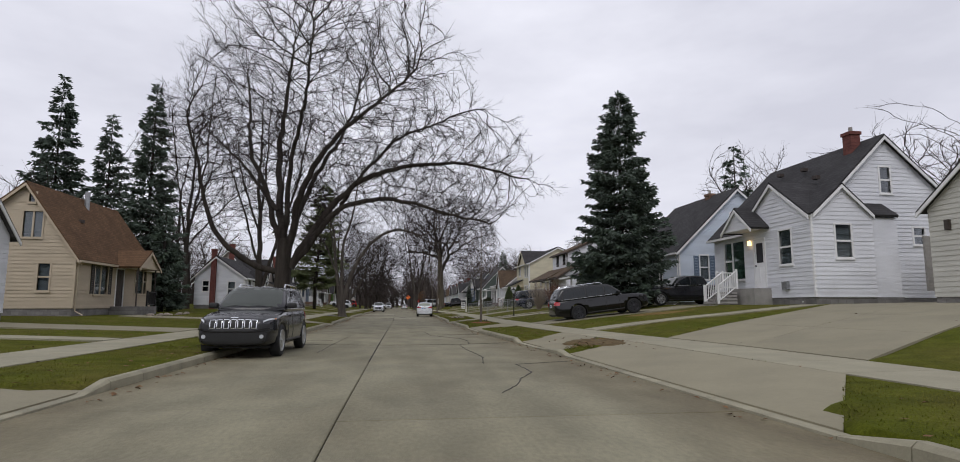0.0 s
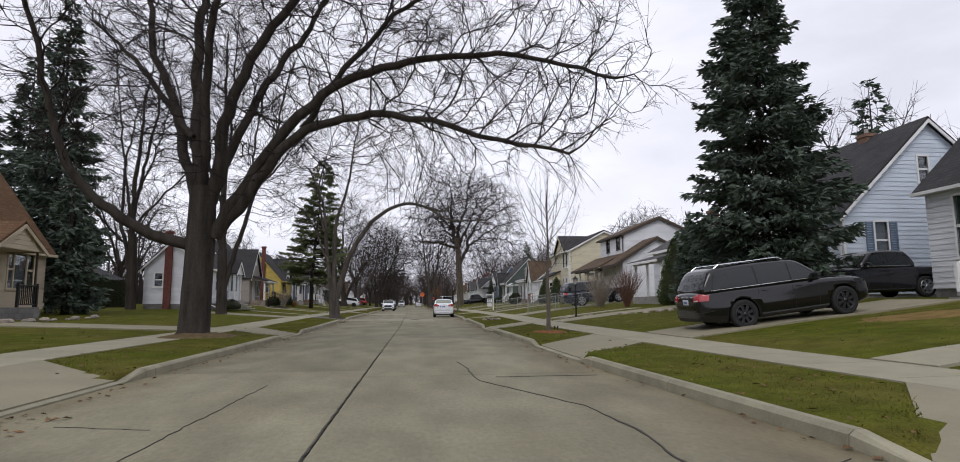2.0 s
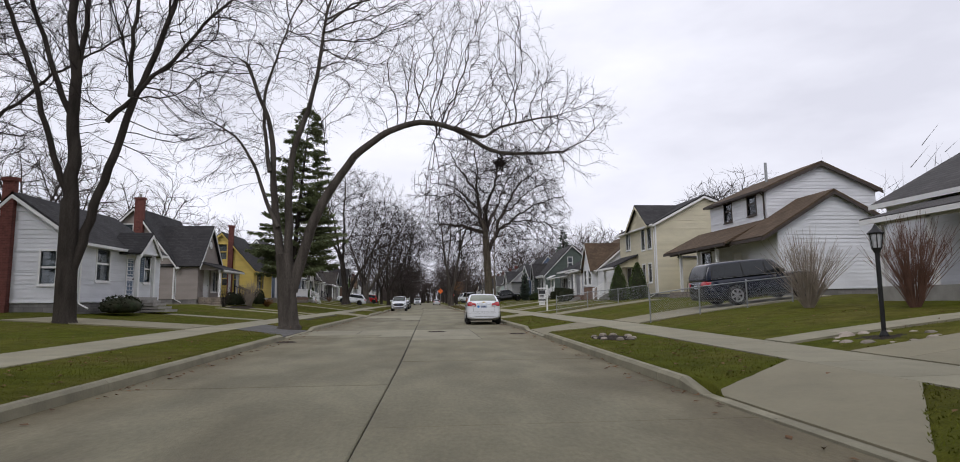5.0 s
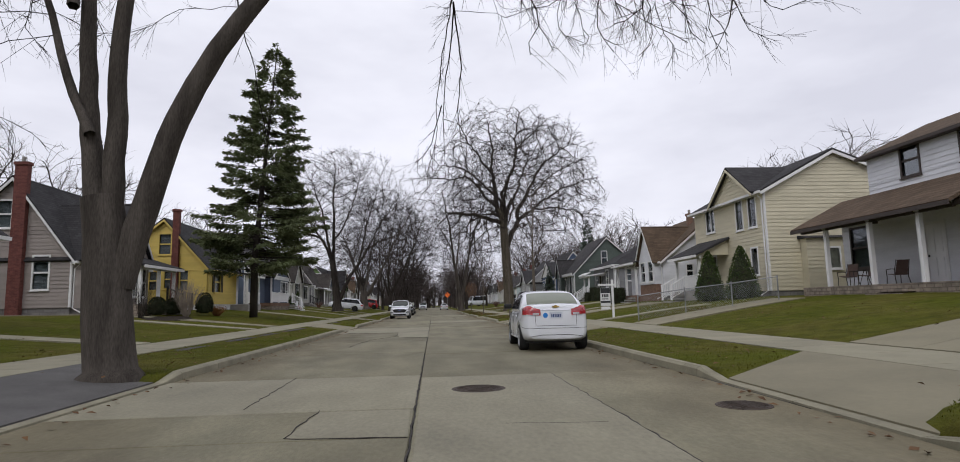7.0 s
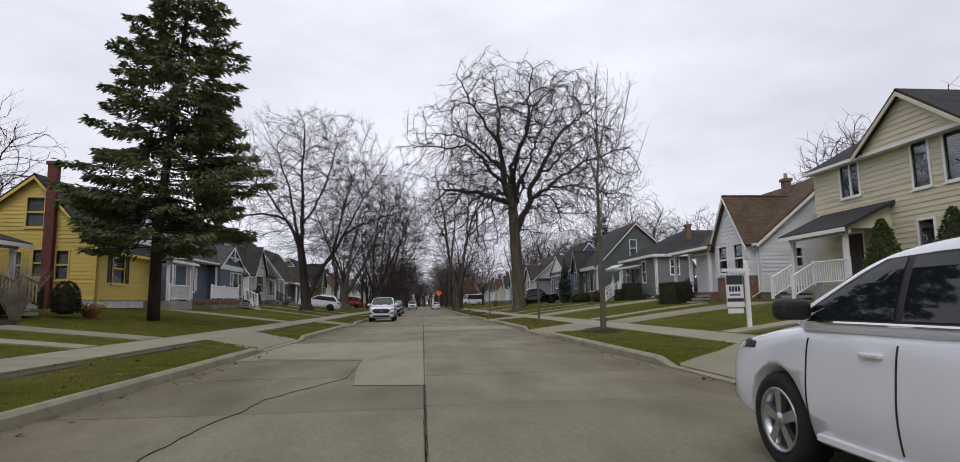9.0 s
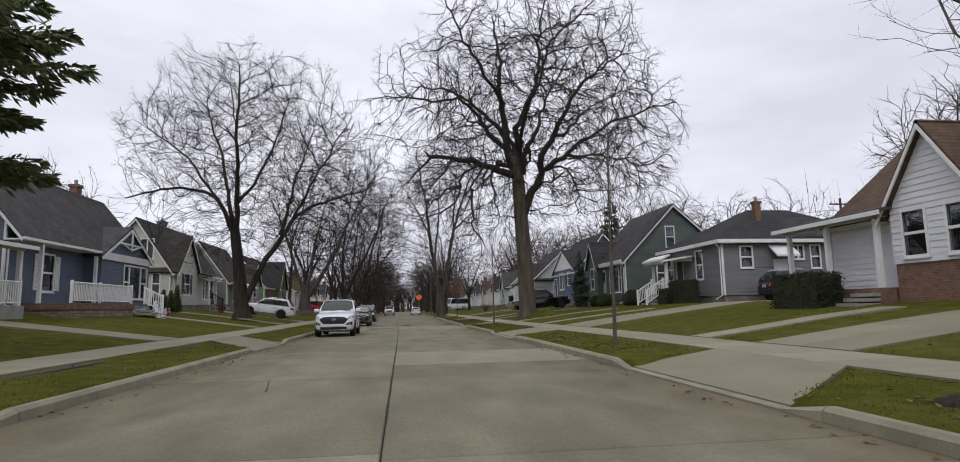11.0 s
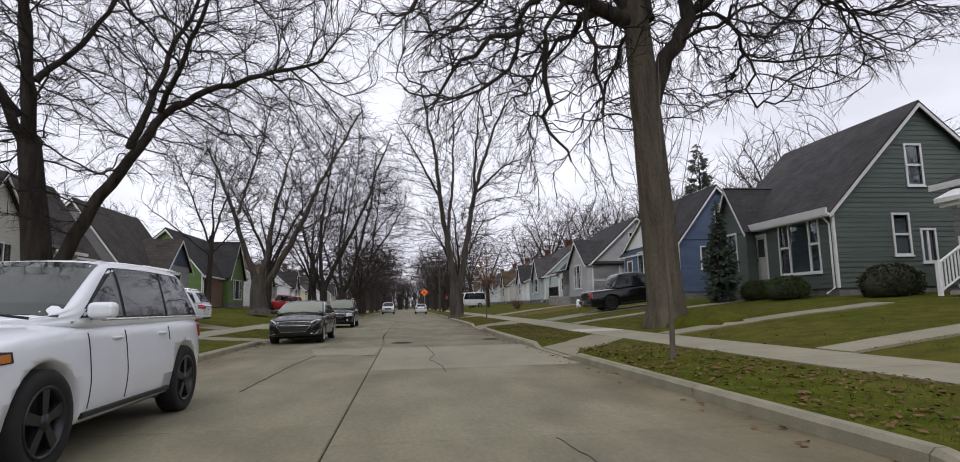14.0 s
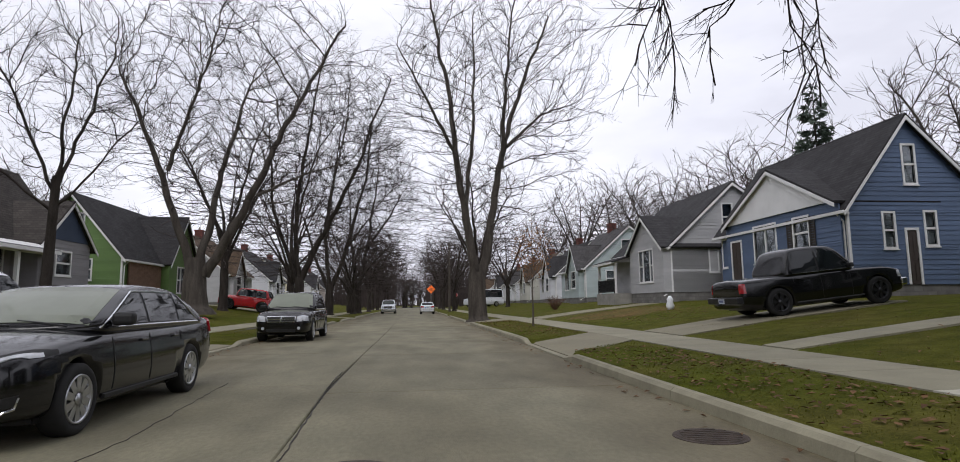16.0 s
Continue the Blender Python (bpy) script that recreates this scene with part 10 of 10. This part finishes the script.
def twiggy(name, x, y, h, w, n, mat, label, seed, r0=0.012):
    """A fan of thin stems from one root."""
    rr = random.Random(seed)
    z = lawn_z(x, y)
    t = thing(name, (x, y, z), label, "shrub")
    g = Geo()
    if n:
        for k in range(n):
            a, lean = rr.uniform(0, 6.28), rr.uniform(0.1, 1.0)
            hh = h * rr.uniform(0.6, 1.0) * (1 - 0.25 * lean)
            p = [(x + math.cos(a) * 0.1, y + math.sin(a) * 0.1, z - 0.05)]
            for q in (0.35, 0.7, 1.0):
                p.append((x + math.cos(a) * (0.1 + w * lean * q ** 1.3) + rr.uniform(-.06, .06), y + math.sin(a) * (0.1 + w * lean * q ** 1.3) + rr.uniform(-.06, .06), z + hh * q))
            g.tube(p, [r0, r0 * .8, r0 * .5, r0 * .25], 4, False)
            for _ in range(4):
                b = p[rr.choice((1, 2))]
                g.tube([b, (b[0] + rr.uniform(-.3, .3), b[1] + rr.uniform(-.3, .3), b[2] + rr.uniform(.15, .45) * h / 2)], [r0 * .5, r0 * .2], 3, False)
    part("crown", g, mat, t, "fan of bare stems")


PALE_TWIG = material("pale_straw_twig", (0.30, 0.25, 0.20), 0.9, vary=0.3, scale=3)
RED_TWIG = material("red_brown_twig", (0.16, 0.085, 0.06), 0.9, vary=0.3, scale=3)
twiggy("bush", -14.3, 99.0, 2.6, 1.0, 90, PALE_TWIG, "bare pale twiggy bush before the porch", 5)
twiggy("bush", -15.2, 95.6, 2.4, 0.7, 24, BARK, "thin bare ornamental shrub against the wall", 6)
twiggy("bush", 13.4, 64.6, 2.9, 1.3, 150, RED_TWIG, "large bare brown bush before the porch", 7)
twiggy("bush", 13.0, 68.6, 3.0, 1.5, 150, PALE_TWIG, "bare pale bush beside the porch", 8)
twiggy("bush", -15.3, 143.6, 1.0, 0.7, 60, RED_TWIG, "low brown bush before the steps", 9)
twiggy("bush", 11.5, 176.0, 1.3, 1.0, 70, RED_TWIG, "low russet bush on the lawn", 10)
twiggy("bush", -14.0, 103.0, 0.8, 0.6, 60, DRY_LEAF, "low yellow-brown clump beside the wall", 11, 0.02)

# a ball of sticks caught in the leaning limb
NEST = Vector((3.06, 73.5, 6.88))
rr = random.Random(8)
g = Geo()
for k in range(120):
    d = Vector((rr.gauss(0, 1), rr.gauss(0, 1), rr.gauss(0, 0.8))).normalized()
    e = Vector((rr.gauss(0, 1), rr.gauss(0, 1), rr.gauss(0, 1))).normalized()
    c = NEST + d * 0.16
    g.tube([c - e * 0.16, c + d * 0.03, c + e * 0.16], [0.012, 0.012, 0.006], 3, False)
tagged(part("bird_nest", g, TWIG), "dark ball of sticks lodged in bare branches", "nest")


# ---------------------------------------------------------------- turf and leaf litter
rs = np.random.RandomState(77)


def land(x, y):
    """Height of the turf for arrays."""
    right = np.interp(x, [3.9, 6.2, 8.0, 12.0, 17.0, 26], [0.14, 0.20, 0.22, 0.72, 1.22, 1.35])
    base = np.interp(y, [30, 52, 80, 108, 140, 400], [0.55, 0.55, 0.85, 1.22, 1.40, 1.4])
    t = np.clip((-x - 8.7) / 8.3, 0, 1)
    left = np.where(-x > 8.7, 0.22 + (base - 0.22) * t, np.interp(-x, [4.7, 6.9, 8.7], [0.14, 0.20, 0.22]))
    bumps = np.array([noise.noise((a, b, 0)) for a, b in zip((x * 0.35).tolist(), (y * 0.35).tolist())]) * 0.05
    return np.where(x > 0, right, left) + bumps


def open_turf(x, y, grow=0.0):
    """True where no walk, drive, path or street lies."""
    ok = ((x > 4.0) & (x < 6.22)) | (x > 8.0) | ((x < -4.78) & (x > -6.92)) | (x < -8.7)
    for s, a, b, yc, zc in PAVED:
        t = (s * x - a) / (b - a)
        lo, hi = yc[0] + (yc[1] - yc[0]) * t, yc[3] + (yc[2] - yc[3]) * t
        ok &= ~((t >= 0) & (t <= 1) & (y >= lo + grow) & (y <= hi - grow))
    return ok


def scatter(x0, x1, y0, y1, per):
    n = int((x1 - x0) * (y1 - y0) * per)
    x, y = rs.uniform(x0, x1, n), rs.uniform(y0, y1, n)
    ok = open_turf(x, y, 0.04)
    return x[ok], y[ok]


def raw_mesh(name, v, size):
    me = bpy.data.meshes.new(name)
    n = len(v)
    me.vertices.add(n)
    me.vertices.foreach_set("co", v.astype(np.float32).ravel())
    me.loops.add(n)
    me.loops.foreach_set("vertex_index", np.arange(n, dtype=np.int32))
    me.polygons.add(n // size)
    me.polygons.foreach_set("loop_start", np.arange(0, n, size, dtype=np.int32))
    me.polygons.foreach_set("loop_total", np.full(n // size, size, dtype=np.int32))
    me.update(calc_edges=True)
    return me


def grass(name, zones, mat, label, h=0.034):
    px, py = (np.concatenate(q) for q in zip(*(scatter(*z) for z in zones)))
    pz = land(px, py) - 0.012
    n = len(px)
    a, lean = rs.uniform(0, 6.283, n), rs.uniform(0.2, 1.3, n)
    hh = h * rs.uniform(0.4, 1.2, n)
    w = rs.uniform(0.005, 0.010, n)
    p = np.stack([bend(px, py), py, pz], 1)
    side = np.stack([np.cos(a), np.sin(a), np.zeros(n)], 1) * w[:, None]
    tip = p + np.stack([-np.sin(a) * lean * hh, np.cos(a) * lean * hh, hh], 1)
    v = np.stack([p - side, p + side, tip], 1).reshape(-1, 3)
    tagged(part(name, raw_mesh(name, v, 3), mat), label, "grass", kind="stuff")


grass("verge_grass", [(3.95, 6.25, 16, 70, 420), (3.95, 6.25, 70, 165, 330), (-6.95, -4.75, 18, 70, 420), (-6.95, -4.75, 70, 165, 330)], BLADE, "short uneven green and brown verge grass")
grass("lawn_grass", [(8.0, 13, 26, 75, 130), (8.0, 13, 75, 160, 130), (-13.5, -8.7, 24, 160, 130)], BLADE, "short patchy autumn lawn grass")


def litter(name, zones, label, mat=LEAF):
    """Curled fallen leaves lying about."""
    xs_, ys_ = [], []
    for x0, x1, y0, y1, n in zones:
        xs_.append(rs.uniform(x0, x1, n))
        ys_.append(rs.uniform(y0, y1, n))
    x, y = np.concatenate(xs_), np.concatenate(ys_)
    keep = ((x > -4.54) & (x < 3.74)) | open_turf(x, y) | (rs.uniform(0, 1, len(x)) < 0.08)
    x, y = x[keep], y[keep]
    n = len(x)
    street = (x > -4.54) & (x < 3.74)
    z = np.where(street, 0.012, land(x, y) + 0.022)
    z = np.where(~street & ~open_turf(x, y), z + 0.03, z)
    a, s = rs.uniform(0, 6.283, n), rs.uniform(0.03, 0.06, n)
    u = np.stack([np.cos(a), np.sin(a), rs.uniform(-0.25, 0.25, n)], 1) * s[:, None]
    v = np.stack([-np.sin(a), np.cos(a), rs.uniform(-0.25, 0.25, n)], 1) * (s * 0.62)[:, None]
    p = np.stack([bend(x, y), y, z], 1)
    up = np.zeros((n, 3))
    up[:, 2] = rs.uniform(0.0, 0.025, n)
    q = np.stack([p - u, p - v * 0.9 + up, p + u + up * 0.6, p + v + up], 1).reshape(-1, 3)
    tagged(part(name, raw_mesh(name, q, 4), mat), label, "leaves", kind="stuff")


litter("fallen_leaf_litter", [
    (4.0, 6.3, 28.0, 32.2, 420), (4.0, 6.2, 104, 114, 520), (4.0, 6.2, 118.5, 128, 900), (4.0, 6.2, 131, 143, 800), (4.0, 6.2, 149, 165, 700),
    (4.0, 6.2, 33, 100, 700), (-6.9, -4.8, 20, 160, 900), (8.0, 14, 26, 160, 1200), (-14, -8.7, 26, 160, 1100),
    (3.35, 3.72, 18, 165, 520), (-4.5, -4.1, 22, 165, 620), (9.0, 13.0, 89.6, 92.5, 260), (-4.45, -3.6, 33, 36, 60), (3.9, 6.2, 18, 32, 60), (9, 14, 152, 166, 700)],
    "scattered curled brown fallen leaves")


# ---------------------------------------------------------------- woods beyond the street and behind the gardens


def woods(name, zones, label):
    """A grey haze of bare trees: leaning stems and a net of twigs."""
    out = []
    for x0, x1, y0, y1, n, h0, h1 in zones:
        x, y = rs.uniform(x0, x1, n), rs.uniform(y0, y1, n)
        top = h0 + (h1 - h0) * (0.5 + 0.5 * np.sin(x * 0.45 + np.sin(y * 0.21) * 2.0) * np.cos(y * 0.31 + x * 0.1)) * rs.uniform(0.8, 1.0, n)
        base = 1.0 + 0 * x
        stem = rs.uniform(0, 1, n) < 0.12
        z = np.where(stem, base - 0.5, base + (top - 1.0) * rs.uniform(0.0, 1.0, n) ** 0.8)
        ln = np.where(stem, top * rs.uniform(0.6, 0.95, n), rs.uniform(0.8, 2.6, n))
        w = np.where(stem, rs.uniform(0.06, 0.15, n), rs.uniform(0.012, 0.035, n))
        a = rs.uniform(0, 6.283, n)
        tilt = np.where(stem, rs.uniform(0, 0.15, n), rs.uniform(0.1, 1.2, n))
        d = np.stack([np.cos(a) * np.sin(tilt), np.sin(a) * np.sin(tilt), np.cos(tilt)], 1) * ln[:, None]
        p = np.stack([x, y, z], 1)
        for sx, sy in ((1, 0), (0, 1)):
            side = np.stack([w * sx, w * sy, 0 * w], 1)
            out.append(np.stack([p - side, p + side, p + d], 1).reshape(-1, 3))
    # the paler twig colour carries the haze of distance
    tagged(part(name, raw_mesh(name, np.concatenate(out), 3), TWIG_HAZED), label, "woods", kind="stuff")


woods("far_woods", [(-80, 80, 434, 452, 16000, 9, 17), (6, 22, 262, 425, 9000, 7, 14), (-22, -6.5, 262, 425, 9000, 7, 14), (30, 46, 60, 330, 22000, 6, 11), (-48, -32, 50, 330, 22000, 6, 11)],
      "grey-brown haze of bare trees beyond the houses")
